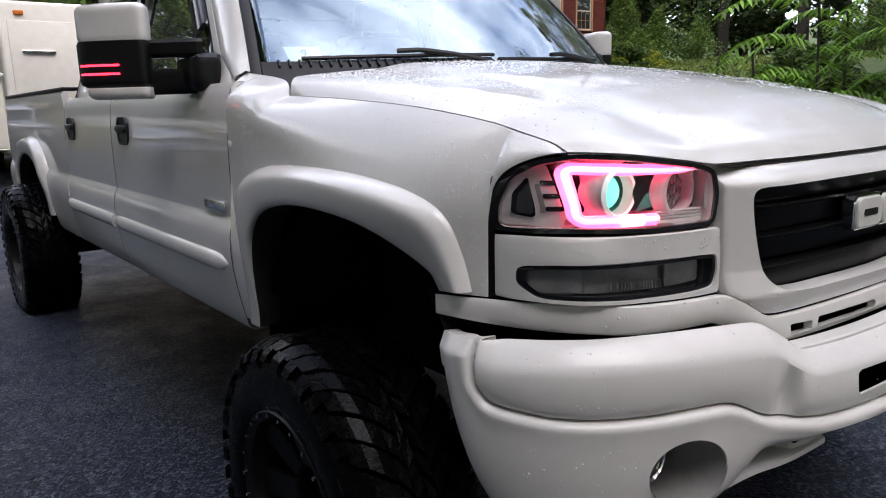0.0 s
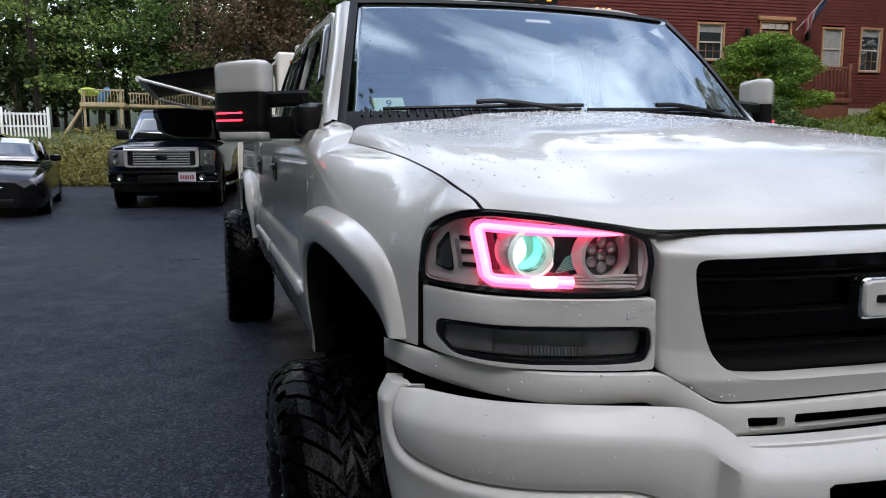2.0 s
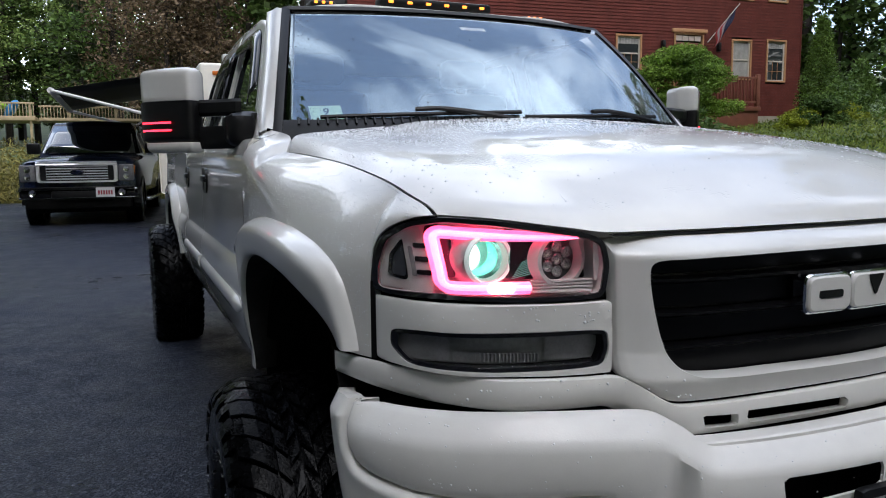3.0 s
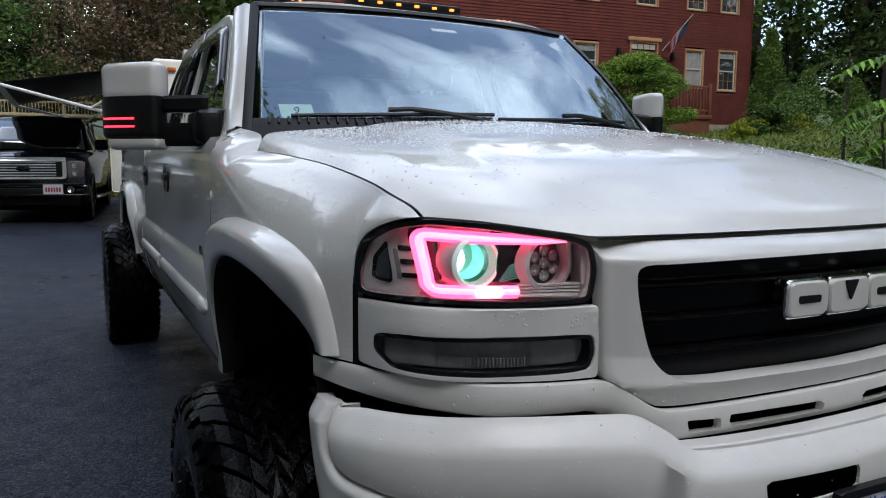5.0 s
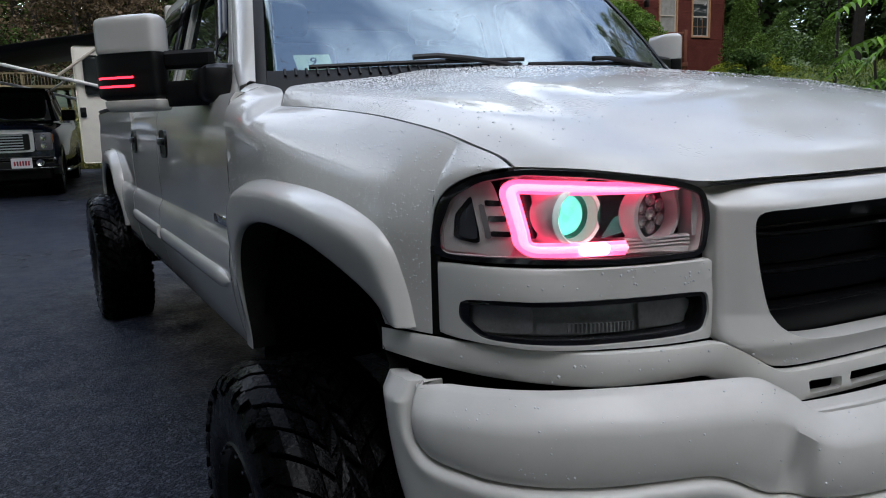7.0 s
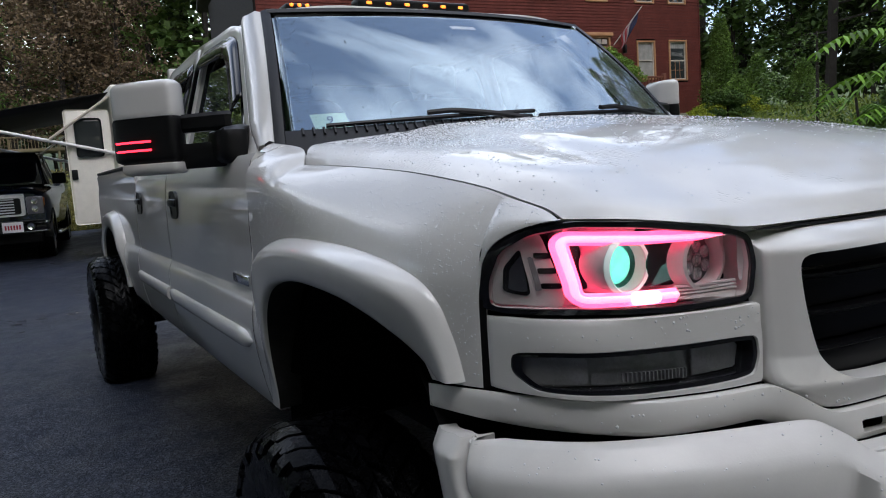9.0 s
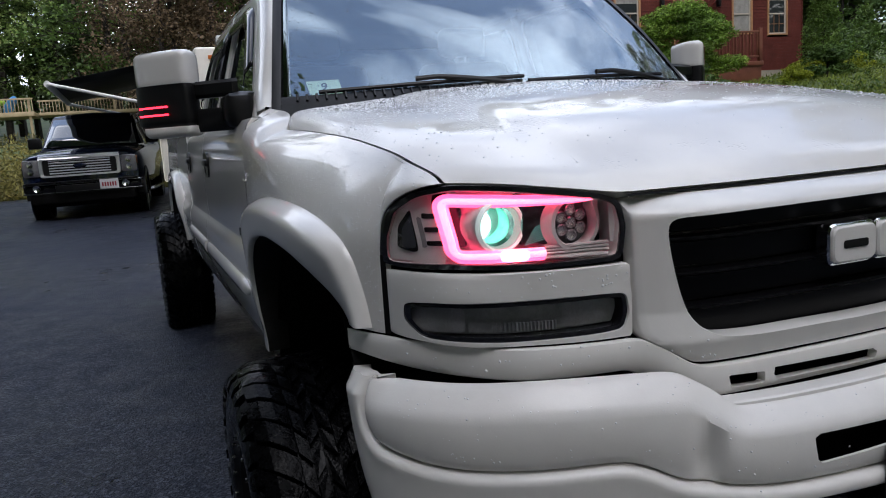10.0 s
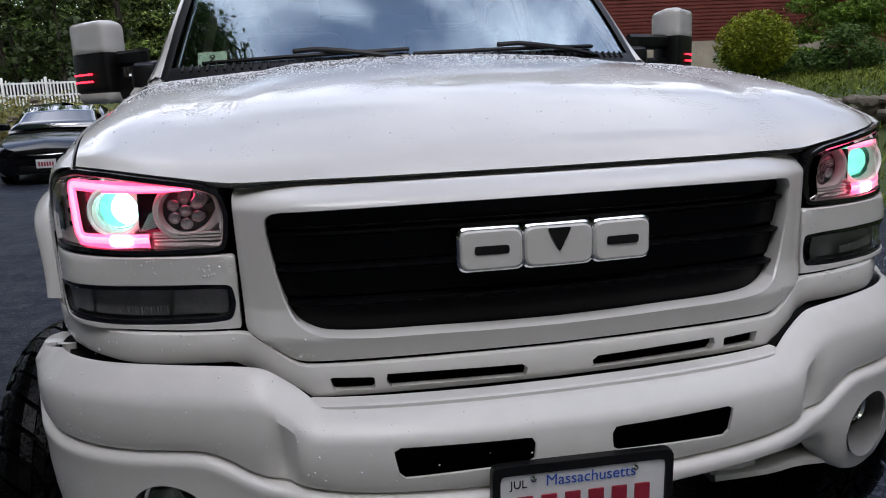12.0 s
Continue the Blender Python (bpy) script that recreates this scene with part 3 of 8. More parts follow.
# near-black filler boxes for the shade behind the gaps, with open wheel wells
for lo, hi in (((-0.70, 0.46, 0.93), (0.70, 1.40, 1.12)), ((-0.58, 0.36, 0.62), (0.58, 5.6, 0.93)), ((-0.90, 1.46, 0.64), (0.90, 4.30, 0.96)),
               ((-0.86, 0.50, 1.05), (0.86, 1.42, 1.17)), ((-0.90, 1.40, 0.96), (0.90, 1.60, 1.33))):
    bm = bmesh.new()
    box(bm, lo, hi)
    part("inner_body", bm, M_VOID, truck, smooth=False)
for x in (-0.40, 0.30):
    bm = bmesh.new()
    box(bm, (x, 0.4, 0.42), (x + 0.10, 5.7, 0.62))
    part("chassis_rail", bm, M_VOID, truck, smooth=False)
for y in (0.95, 4.84):
    zx = 0.378 if y < 1 else 0.445
    bm = bmesh.new()
    spin(bm, [(0.055, -0.95), (0.055, -0.14), (0.15, -0.08), (0.15, 0.18), (0.055, 0.24), (0.055, 0.95)], (0, y, zx), "x", 18)
    part("axle", bm, M_VOID, truck)


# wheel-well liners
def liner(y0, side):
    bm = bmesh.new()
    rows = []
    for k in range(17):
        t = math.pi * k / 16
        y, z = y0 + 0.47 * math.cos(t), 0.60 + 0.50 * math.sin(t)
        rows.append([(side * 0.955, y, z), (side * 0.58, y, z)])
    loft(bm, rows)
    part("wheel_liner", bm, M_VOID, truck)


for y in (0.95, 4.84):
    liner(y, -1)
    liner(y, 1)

# ---- doors, bed ----
side_prof = [(1.405, -0.040), (1.385, -0.024), (1.35, -0.012), (1.30, -0.005), (1.20, 0.0), (1.10, 0.0), (1.02, -0.002), (1.002, -0.004), (0.996, -0.003), (0.985, 0.004), (0.965, 0.012),
             (0.94, 0.017), (0.90, 0.018), (0.84, 0.014), (0.78, 0.005), (0.72, -0.007), (0.66, -0.022), (0.635, -0.040)]


def side_panel(side, y0, y1, prof, n=14, cut=None):
    rows = []
    for k in range(n + 1):
        y = y0 + (y1 - y0) * k / n
        row = [(side * (0.985 + d), y, z) for z, d in prof]
        if cut:
            zc = cut(y)
            row = [(p[0], p[1], max(p[2], zc)) for p in row]
        rows.append([(row[0][0] - side * 0.04, y, row[0][2] - 0.005)] + row + [(row[-1][0] - side * 0.05, y, row[-1][2])])
    rows = [[(p[0] - side * 0.03, p[1], p[2]) for p in rows[0]]] + rows + [[(p[0] - side * 0.03, p[1], p[2]) for p in rows[-1]]]
    bm = bmesh.new()
    loft(bm, rows)
    return bm


def cab_a(z):
    return 0.912 - 0.293 * (z - 1.41)


def cab(side):
    return lambda y, z, d: (side * (cab_a(z) - d), y, z)


WIN_F = corners([(1.80, 1.432), (1.885, 1.545), (2.05, 1.715), (2.19, 1.850), (2.32, 1.882), (2.78, 1.893), (2.78, 1.432)], 80, 0.05)
WIN_R = corners([(2.93, 1.432), (2.93, 1.876), (3.42, 1.878), (3.58, 1.78), (3.66, 1.432)], 80, 0.06)
FR_F = corners([(1.620, 1.402), (1.70, 1.445), (1.776, 1.487), (1.838, 1.545), (2.004, 1.715), (2.136, 1.855), (2.21, 1.898), (2.34, 1.926), (2.85, 1.932), (2.85, 1.402)], 110, 0.03)
FR_R = corners([(2.856, 1.402), (2.856, 1.932), (3.56, 1.925), (3.70, 1.80), (3.765, 1.402)], 80, 0.03)
for side in (-1, 1):
    for y0, y1, fr, win, hy in ((1.547, 2.850, FR_F, WIN_F, 2.58), (2.856, 3.765, FR_R, WIN_R, 3.54)):
        door = part("door", side_panel(side, y0, y1, side_prof, 10), M_PAINT, truck, angle=50)
        bm = bmesh.new()
        ring(bm, fr, win, cab(side), 100, 2, 0.03, 0.03, 0.003)
        part("window_frame", bm, M_PAINT, door, angle=50)
        bm = bmesh.new()
        plate_on(bm, win, cab(side), 0.014)
        thick(part("window_glass", bm, M_TINT, door), 0.004, 0)
        # smoked rain visor along the top of the window
        bm = bmesh.new()
        top = [p for p in win if p[1] > 1.60]
        top.sort(key=lambda p: p[0] if fr is FR_F else p[0])
        up = [p for p in top if p[1] > 1.60 + 0.0]
        rows = [[cab(side)(p[0], p[1], -0.004) for p in up], [cab(side)(p[0] + (0.02 if fr is FR_F and p[0] < 2.3 else 0), p[1] - 0.035, -0.022) for p in up],
                [cab(side)(p[0] + (0.05 if fr is FR_F and p[0] < 2.3 else 0), p[1] - 0.075, -0.016) for p in up]]
        loft(bm, rows)
        thick(part("rain_visor", bm, M_GLOSSBLACK, door, "smoked plastic rain visor"), 0.003)
        # handle
        bm = bmesh.new()
        o = corners([(hy, 1.190), (hy, 1.305), (hy + 0.15, 1.305), (hy + 0.15, 1.190)], 40, 0.045)
        i = [(hy + 0.075 + (p[0] - hy - 0.075) * 0.8, 1.2475 + (p[1] - 1.2475) * 0.8) for p in o]
        sf = lambda y, z, d, side=side: (side * (0.987 - d), y, z)
        rows = [[sf(*p, 0.01) for p in o], [sf(*p, -0.005) for p in o], [sf(*p, -0.004) for p in i], [sf(*p, -0.001) for p in i]]
        vs = loft(bm, rows, closed=True)
        bm.faces.new(vs[-1])
        b2 = rbox((side * 0.985 - 0.02, hy + 0.010, 1.240), (side * 0.985 + 0.024, hy + 0.140, 1.272), 0.012, 2)
        tmp = bpy.data.meshes.new("tmp")
        b2.to_mesh(tmp)
        b2.free()
        bm.from_mesh(tmp)
        bpy.data.meshes.remove(tmp)
        part("door_handle", bm, M_BLACK, door, "black door handle in a recess")
    # black ribbons laid on the seams for the shade in the gaps round the doors
    for y in (1.5440, 2.8530, 3.7780):
        bm = bmesh.new()
        loft(bm, [[(side * (0.9862 + d), y + dy, z) for z, d in side_prof[1:]] for dy in (-0.0028, 0.0028)])
        part("door_gap", bm, M_VOID, truck)
    # lower side moulding, in two lengths
    for y0, y1 in ((1.575, 2.845), (2.862, 3.80)):
        rows = []
        for k in range(25):
            t = k / 24
            e0, e1 = min(1, t * 12), min(1, (1 - t) * 12)
            taper = (1 - (1 - e0)**2)**0.5 * (1 - (1 - e1)**2 * 0.6)**0.5 if y0 < 2 else (1 - (1 - e1)**2)**0.5
            y = y0 + (y1 - y0) * t
            zc, hh = 0.852, 0.030 * max(0.05, taper)
            rows.append([(side * (0.998 + 0.022 * max(0.03, taper) * math.sin(s * math.pi)**0.6), y, zc + hh * math.cos(s * math.pi)) for s in [j / 8 for j in range(9)]])
        bm = bmesh.new()
        vs = loft(bm, rows)
        bm.faces.new(vs[0])
        bm.faces.new(vs[-1])
        part("side_moulding", bm, M_PAINT, truck, angle=60)
    bz = interp([(4.35, 0.66), (4.42, 0.90), (4.50, 1.01), (4.66, 1.07), (4.84, 1.09), (5.02, 1.07), (5.18, 1.01), (5.26, 0.90), (5.33, 0.66)])
    bed_prof = [(1.445, -0.020), (1.43, -0.008)] + side_prof[2:]
    bed = part("bed_side", side_panel(side, 3.79, 5.74, bed_prof, 60, lambda y: bz(y) if 4.35 < y < 5.33 else 0), M_PAINT, truck, angle=50)
    part("bed_rail_cap", rbox((side * 0.93 - 0.045, 3.80, 1.447), (side * 0.93 + 0.045, 5.74, 1.465), 0.006), M_BLACK, truck, "black plastic bed rail cap")
    # engine badge on the front door
    part("door_badge", rbox((side * 0.987 - 0.004, 1.60, 1.012), (side * 0.987 + 0.004, 1.77, 1.042), 0.003), M_CHROME, truck, "small chrome badge")
part("tailgate", rbox((-0.93, 5.70, 0.90), (0.93, 5.75, 1.445), 0.015), M_PAINT, truck)
bm = bmesh.new()
box(bm, (-0.90, 3.80, 0.94), (0.90, 5.70, 0.98))
part("bed_floor", bm, M_BLACK, truck, smooth=False)
part("rear_bumper", rbox((-0.95, 5.76, 0.68), (0.95, 5.93, 0.88), 0.03), M_CHROME, truck)

# ---- cab roof, pillars, windscreen ----
WS_N = 40


def ws_point(t, s):
    """Windscreen: t from base (0) to top (1), s from -1 to 1 across."""
    ab, at = 0.852, 0.714
    a = (ab + (at - ab) * t) * s
    yb, zb = 1.362 + 0.238 * abs(s)**2.1, 1.436
    yt, zt = 1.965 + 0.080 * abs(s)**2.1, 1.928 - 0.010 * s * s
    bow = 0.020 * math.sin(math.pi * min(1, max(0, t)))
    return (a, yb + (yt - yb) * t - bow * 0.5, zb + (zt - zb) * t + bow)


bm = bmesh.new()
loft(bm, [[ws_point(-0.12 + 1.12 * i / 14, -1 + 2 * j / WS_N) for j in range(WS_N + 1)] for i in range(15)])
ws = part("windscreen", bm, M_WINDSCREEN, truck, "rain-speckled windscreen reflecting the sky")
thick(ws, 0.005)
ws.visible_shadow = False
# black gasket round the glass
bm = bmesh.new()
for side in (-1, 1):
    rows = []
    for i in range(15):
        p, q = Vector(ws_point(-0.03 + 1.03 * i / 14, side)), Vector(ws_point(-0.03 + 1.03 * i / 14, side * 0.94))
        o = (p - q).normalized()
        nrm = Vector((0, -0.5, 0.8))
        rows.append([p - o * 0.014 + nrm * 0.004, p + o * 0.004 + nrm * 0.008, p + o * 0.018 + nrm * 0.004, p + o * 0.018 - nrm * 0.02])
    loft(bm, rows)
rows = []
for j in range(WS_N + 1):
    p = Vector(ws_point(1, -1 + 2 * j / WS_N))
    rows.append([p + Vector((0, -0.02, -0.008)), p + Vector((0, -0.01, 0.006)), p + Vector((0, 0.016, 0.012)), p + Vector((0, 0.02, -0.01))])
loft(bm, rows)
part("windscreen_gasket", bm, M_BLACK, truck)
for side in (-1, 1):
    rows = []
    for i in range(17):
        t = i / 16
        p = Vector(ws_point(t, side)) + Vector((side * 0.014, 0.010, 0.0))
        yo = interp([(0, 1.63), (0.14, 1.770), (0.26, 1.832), (0.60, 1.999), (0.90, 2.130), (1.0, 2.18)])(t)
        zo = interp([(0, 1.41), (0.14, 1.486), (0.26, 1.545), (0.60, 1.715), (0.90, 1.855), (1.0, 1.905)])(t)
        b = Vector((side * cab_a(zo), yo, zo))
        mid = (p + b) / 2 + Vector((side * 0.010, -0.014, 0.008))
        q1, q2 = p * 0.75 + b * 0.25 + Vector((side * 0.008, -0.013, 0.010)), p * 0.25 + b * 0.75 + Vector((side * 0.014, -0.012, 0.008))
        rows.append([p - Vector((0, -0.02, 0.02)), p, q1, mid, q2, b, b + Vector((-side * 0.03, 0.02, 0))])
    bm = bmesh.new()
    loft(bm, rows)
    part("front_pillar", bm, M_PAINT, truck, angle=60)
# roof
zr = interp([(1.96, 1.936), (2.05, 1.955), (2.15, 1.975), (2.30, 1.997), (2.6, 2.02), (3.0, 2.03), (3.4, 2.015), (3.66, 1.99), (3.78, 1.96)])
rows = []
for k in range(31):
    t = k / 30
    row = []
    for j in range(31):
        s = -1 + 2 * j / 30
        yf = 1.985 + 0.105 * abs(s)**2.1
        y = yf + (3.76 - yf) * t
        edge = 0.757 - 0.03 * max(0, 1 - t * 8)
        w = abs(s)
        drop = 0.072 * max(0, (w - 0.45) / 0.55)**2.4 + 0.018 * w * w - 0.04 * w**3 * max(0, 1 - t * 8)
        row.append((s * edge, y, zr(y) - drop))
    rows.append(row)
bm = bmesh.new()
loft(bm, rows)
thick(part("cab_roof", bm, M_PAINT, truck, angle=60), 0.02)
# cab back wall with rear window
bm = bmesh.new()
loft(bm, [[(-0.93, 3.77, 0.98), (0.93, 3.77, 0.98)], [(-0.93, 3.77, 1.40), (0.93, 3.77, 1.40)]])
part("cab_back", bm, M_PAINT, truck)
bm = bmesh.new()
loft(bm, [[(-0.92, 3.765, 1.40), (0.92, 3.765, 1.40)], [(-0.75, 3.72, 1.90), (0.75, 3.72, 1.90)]])
thick(part("rear_window", bm, M_TINT, truck), 0.005)
part("rear_header", rbox((-0.75, 3.69, 1.87), (0.75, 3.755, 1.965), 0.01), M_PAINT, truck)
# rear corner pillars
for side in (-1, 1):
    rows = []
    for i in range(9):
        z = 1.402 + (1.90 - 1.402) * i / 8
        yy = interp([(1.40, 3.765), (1.6, 3.71), (1.74, 3.70), (1.90, 3.60)])(z)
        rows.append([(side * cab_a(z), yy, z), (side * (cab_a(z) - 0.02), 3.76 - 0.04 * i / 8, z), (side * (cab_a(z) - 0.10), 3.772 - 0.04 * i / 8, z)])
    bm = bmesh.new()
    loft(bm, rows)
    part("rear_pillar", bm, M_PAINT, truck)
# dark cabin: floor, dash, seats
bm = bmesh.new()
box(bm, (-0.88, 1.45, 0.97), (0.88, 3.74, 1.0))
part("cabin_floor", bm, M_BLACK, truck, smooth=False)
part("dashboard", rbox((-0.78, 1.50, 1.05), (0.78, 1.80, 1.385), 0.05, 3), M_BLACK, truck)
for x in (-0.40, 0.40):
    seat = part("front_seat", rbox((x - 0.26, 2.25, 1.0), (x + 0.26, 2.80, 1.25), 0.06, 3), M_GREY, truck)
    part("seat_back", rbox((x - 0.25, 2.72, 1.22), (x + 0.25, 2.88, 1.68), 0.06, 3), M_GREY, seat)
    part("headrest", rbox((x - 0.13, 2.76, 1.71), (x + 0.13, 2.86, 1.86), 0.04, 3), M_GREY, seat)
bm = bmesh.new()
spin(bm, [(0.185 + 0.014 * math.cos(k * math.pi / 4), 0.014 * math.sin(k * math.pi / 4)) for k in range(9)], (0, 0, 0), "y", 32)
for v in bm.verts:
    v.co = pose(0.40, 1.98, 1.36, -25) @ v.co
part("steering_wheel", bm, M_BLACK, truck)
# cowl: black grille panel under the glass with slots
rows = []
for j in range(41):
    s = -1 + 2 * j / 40
    a = 0.845 * s
    p = Vector(ws_point(0.05, s * 0.98))
    yh = 1.425 - 0.10 * abs(s)**9
    rows.append([(a, yh - 0.03, 1.43 - 0.09 * s * s), (a, yh + 0.02, 1.435 - 0.07 * s * s), (a, p.y + 0.06, 1.445 - 0.045 * s * s)])
bm = bmesh.new()
loft(bm, rows)
part("cowl_panel", bm, M_BLACK, truck)

# ---- grille surround, filler panels, valance ----
OPEN = path([(0.490, 1.128), (0.482, 1.1435), (0.44, 1.1475), (0, 1.1515), (-0.44, 1.1475), (-0.482, 1.1435), (-0.490, 1.128), (-0.482, 1.06), (-0.463, 0.985), (-0.442, 0.953),
             (-0.395, 0.935), (-0.2, 0.930), (0, 0.928), (0.2, 0.930), (0.395, 0.935), (0.442, 0.953), (0.463, 0.985), (0.482, 1.06)], 240, True)
SUR = corners([(0.545, 1.187), (-0.545, 1.187), (-0.539, 0.940), (-0.456, 0.889), (0, 0.889), (0.456, 0.889), (0.539, 0.940)], 260, 0.012)


def surround_surf(a, z, d):
    w = abs(a)
    lean = 0.055 * max(0, (z - 1.152) / 0.036)**1.6 if z > 1.152 else 0.0
    side = 0.0
    return (a, y_nose(w) + lean + d - 0.012 * max(0, 1 - abs(z - 0.93) / 0.05), z)


bm = bmesh.new()
ring(bm, SUR, OPEN, surround_surf, 240, 6, 0.03, 0.045, 0.004)
part("grille_surround", bm, M_PAINT, truck, angle=40)
grille = part("grille", both(lambda b, s: None), M_BLACK, truck)
bm = bmesh.new()
loft(bm, [[(a, y_nose(abs(a)) + 0.06, 0.90) for a in [-0.5 + i / 30 for i in range(31)]], [(a, y_nose(abs(a)) + 0.06, 1.17) for a in [-0.5 + i / 30 for i in range(31)]]])
bm.to_mesh(grille.data)
bm.free()
for z0, z1 in ((0.905, 0.988), (0.992, 1.049), (1.053, 1.111), (1.115, 1.168)):
    bm = bmesh.new()
    aa = [-0.53 + 1.06 * i / 44 for i in range(45)]
    loft(bm, [[(a, y_nose(abs(a)) + d, z) for a in aa] for d, z in ((0.058, z0), (0.040, z0 + 0.004), (0.034, z1 - 0.012), (0.020, z1 - 0.005), (0.020, z1), (0.050, z1 + 0.001))])
    part("grille_bar", bm, M_GRILLE, grille, angle=30)
# maker's emblem as three plain raised blocks, each with a dark inlay
emblem = None
em = lambda a, z, d: (a, y_nose(abs(a)) + d, z)
for x0, x1 in ((-0.171, -0.064), (-0.059, 0.062), (0.067, 0.171)):
    xm = (x0 + x1) / 2
    for grow, d0, d1, mat, nm in ((0.005, 0.022, -0.004, M_CHROME, "rim"), (0.0, 0.02, -0.011, M_PAINT, "block")):
        loop = corners([(x0 - grow, 1.034 - grow), (x0 - grow, 1.101 + grow), (x1 + grow, 1.101 + grow), (x1 + grow, 1.034 - grow)], 48, 0.016)
        bm = bmesh.new()
        rows = [[em(*p, d0) for p in loop], [em(*p, d1 + 0.003) for p in loop], [em(xm + (p[0] - xm) * 0.95, 1.0675 + (p[1] - 1.0675) * 0.92, d1) for p in loop]]
        vs = loft(bm, rows, closed=True)
        bm.faces.new(vs[-1])
        if emblem is None:
            emblem = part("emblem", bm, mat, truck, "white raised emblem with silver edges")
        else:
            part(nm, bm, mat, emblem)
    if x0 * x1 > 0:
        inlay = [(xm - 0.030, 1.060), (xm - 0.030, 1.075), (xm + 0.030, 1.075), (xm + 0.030, 1.060)]
    else:
        inlay = [(xm - 0.022, 1.098), (xm + 0.022, 1.098), (xm, 1.056)]
    bm = bmesh.new()
    lp = corners(inlay, 32, 0.004)
    vs = loft(bm, [[em(*p, 0.0) for p in lp], [em(*p, -0.0125) for p in lp]], closed=True)
    bm.faces.new(vs[-1])
    part("inlay", bm, M_BLACK, emblem)

LAMP = corners([(0.552, 0.988), (0.557, 1.022), (0.60, 1.0245), (0.86, 1.0235), (0.892, 1.018), (0.893, 0.984), (0.876, 0.957), (0.75, 0.953), (0.60, 0.955), (0.562, 0.958)], 120, 0.010)
FILL = corners([(0.5475, 1.075), (0.9055, 1.075), (0.9055, 0.951), (0.80, 0.947), (0.547, 0.943)], 160, 0.006)
for side in (-1, 1):
    bm = bmesh.new()
    ring(bm, FILL, LAMP, lambda a, z, d, side=side: nose(side, a, z, d), 160, 5, 0.02, 0.03, 0.003)
    part("headlight_panel", bm, M_PAINT, truck, angle=45)
    # black strip painting the shade in the gap to the fender
    bm = bmesh.new()
    loft(bm, [[(side * 0.9052, y_nose(0.9052) + 0.004, z), (side * 0.9135, y_nose(0.9135) - 0.001, z)] for z in (0.948, 1.0, 1.05, 1.10)])
    part("panel_gap", bm, M_VOID, truck)

V_TOP = interp([(0, 0.885), (0.44, 0.885), (0.462, 0.891), (0.53, 0.935), (0.555, 0.9385), (0.75, 0.9425), (0.905, 0.944), (0.955, 0.940)])
V_BOT = interp([(0, 0.827), (0.44, 0.827), (0.465, 0.834), (0.56, 0.881), (0.585, 0.884), (0.75, 0.885), (0.905, 0.893), (0.955, 0.899)])
bm = bmesh.new()
aa = [-0.955 + 1.91 * i / 160 for i in range(161)]
rows = []
for f, d in ((0.0, 0.014), (0.0, 0.004), (0.04, 0.0), (0.3, -0.004), (0.7, -0.004), (0.96, 0.002), (1.0, 0.006), (1.0, 0.014)):
    rows.append([(a, y_nose(abs(a)) + d - 0.010, V_TOP(abs(a)) + (V_BOT(abs(a)) - V_TOP(abs(a))) * f) for a in aa])
rows.append(rows[0])
loft(bm, rows)
valance = part("grille_valance", bm, M_PAINT, truck, angle=50)
cuts = []
for s in (-1, 1):
    for a0, a1 in ((0.060, 0.312), (0.328, 0.404)):
        c = bmesh.new()
        lp = corners([(s * a0, 0.838), (s * a0, 0.860), (s * a1, 0.864), (s * (a1 - 0.006), 0.840)], 32, 0.004)
        vs = loft(c, [[(p[0], -0.05, p[1]) for p in lp], [(p[0], 0.35, p[1]) for p in lp]], closed=True)
        c.faces.new(vs[0])
        c.faces.new(vs[-1])
        cuts.append(c)
carve(valance, cuts)

# ---- bumper ----
PLAN = [(0, -0.008), (0.15, -0.004), (0.30, 0.010), (0.40, 0.028), (0.45, 0.044), (0.503, 0.068), (0.60, 0.101), (0.70, 0.142), (0.80, 0.202), (0.885, 0.275), (0.94, 0.350), (0.972, 0.430), (0.991, 0.520), (0.998, 0.60), (0.999, 0.66)]
half = path(PLAN, 260)
ARC = [0.0]
for p, q in zip(half, half[1:]):
    ARC.append(ARC[-1] + math.dist(p, q))
plan_a, plan_y = interp(list(zip(ARC, [p[0] for p in half]))), interp(list(zip(ARC, [p[1] for p in half])))


def arc_at(a=None, y=None):
    """Length along the bumper's plan to a half-width, or to a depth."""
    k = 0 if y is None else 1
    return float(np.interp(a if y is None else y, [p[k] for p in half], ARC))


def on_bumper(side, s, z, d):
    """A point of the bumper's face, d behind it."""
    e = 0.004
    t = Vector((plan_a(s + e) - plan_a(s - e), plan_y(s + e) - plan_y(s - e))).normalized()
    return (side * (plan_a(s) - t.y * d), plan_y(s) + t.x * d, z)


zt_b = interp([(0, 0.821), (0.42, 0.823), (0.447, 0.831), (0.484, 0.858), (0.522, 0.884), (0.555, 0.891), (0.672, 0.892), (0.76, 0.889), (0.84, 0.884), (0.90, 0.881), (0.94, 0.878), (0.975, 0.872)])
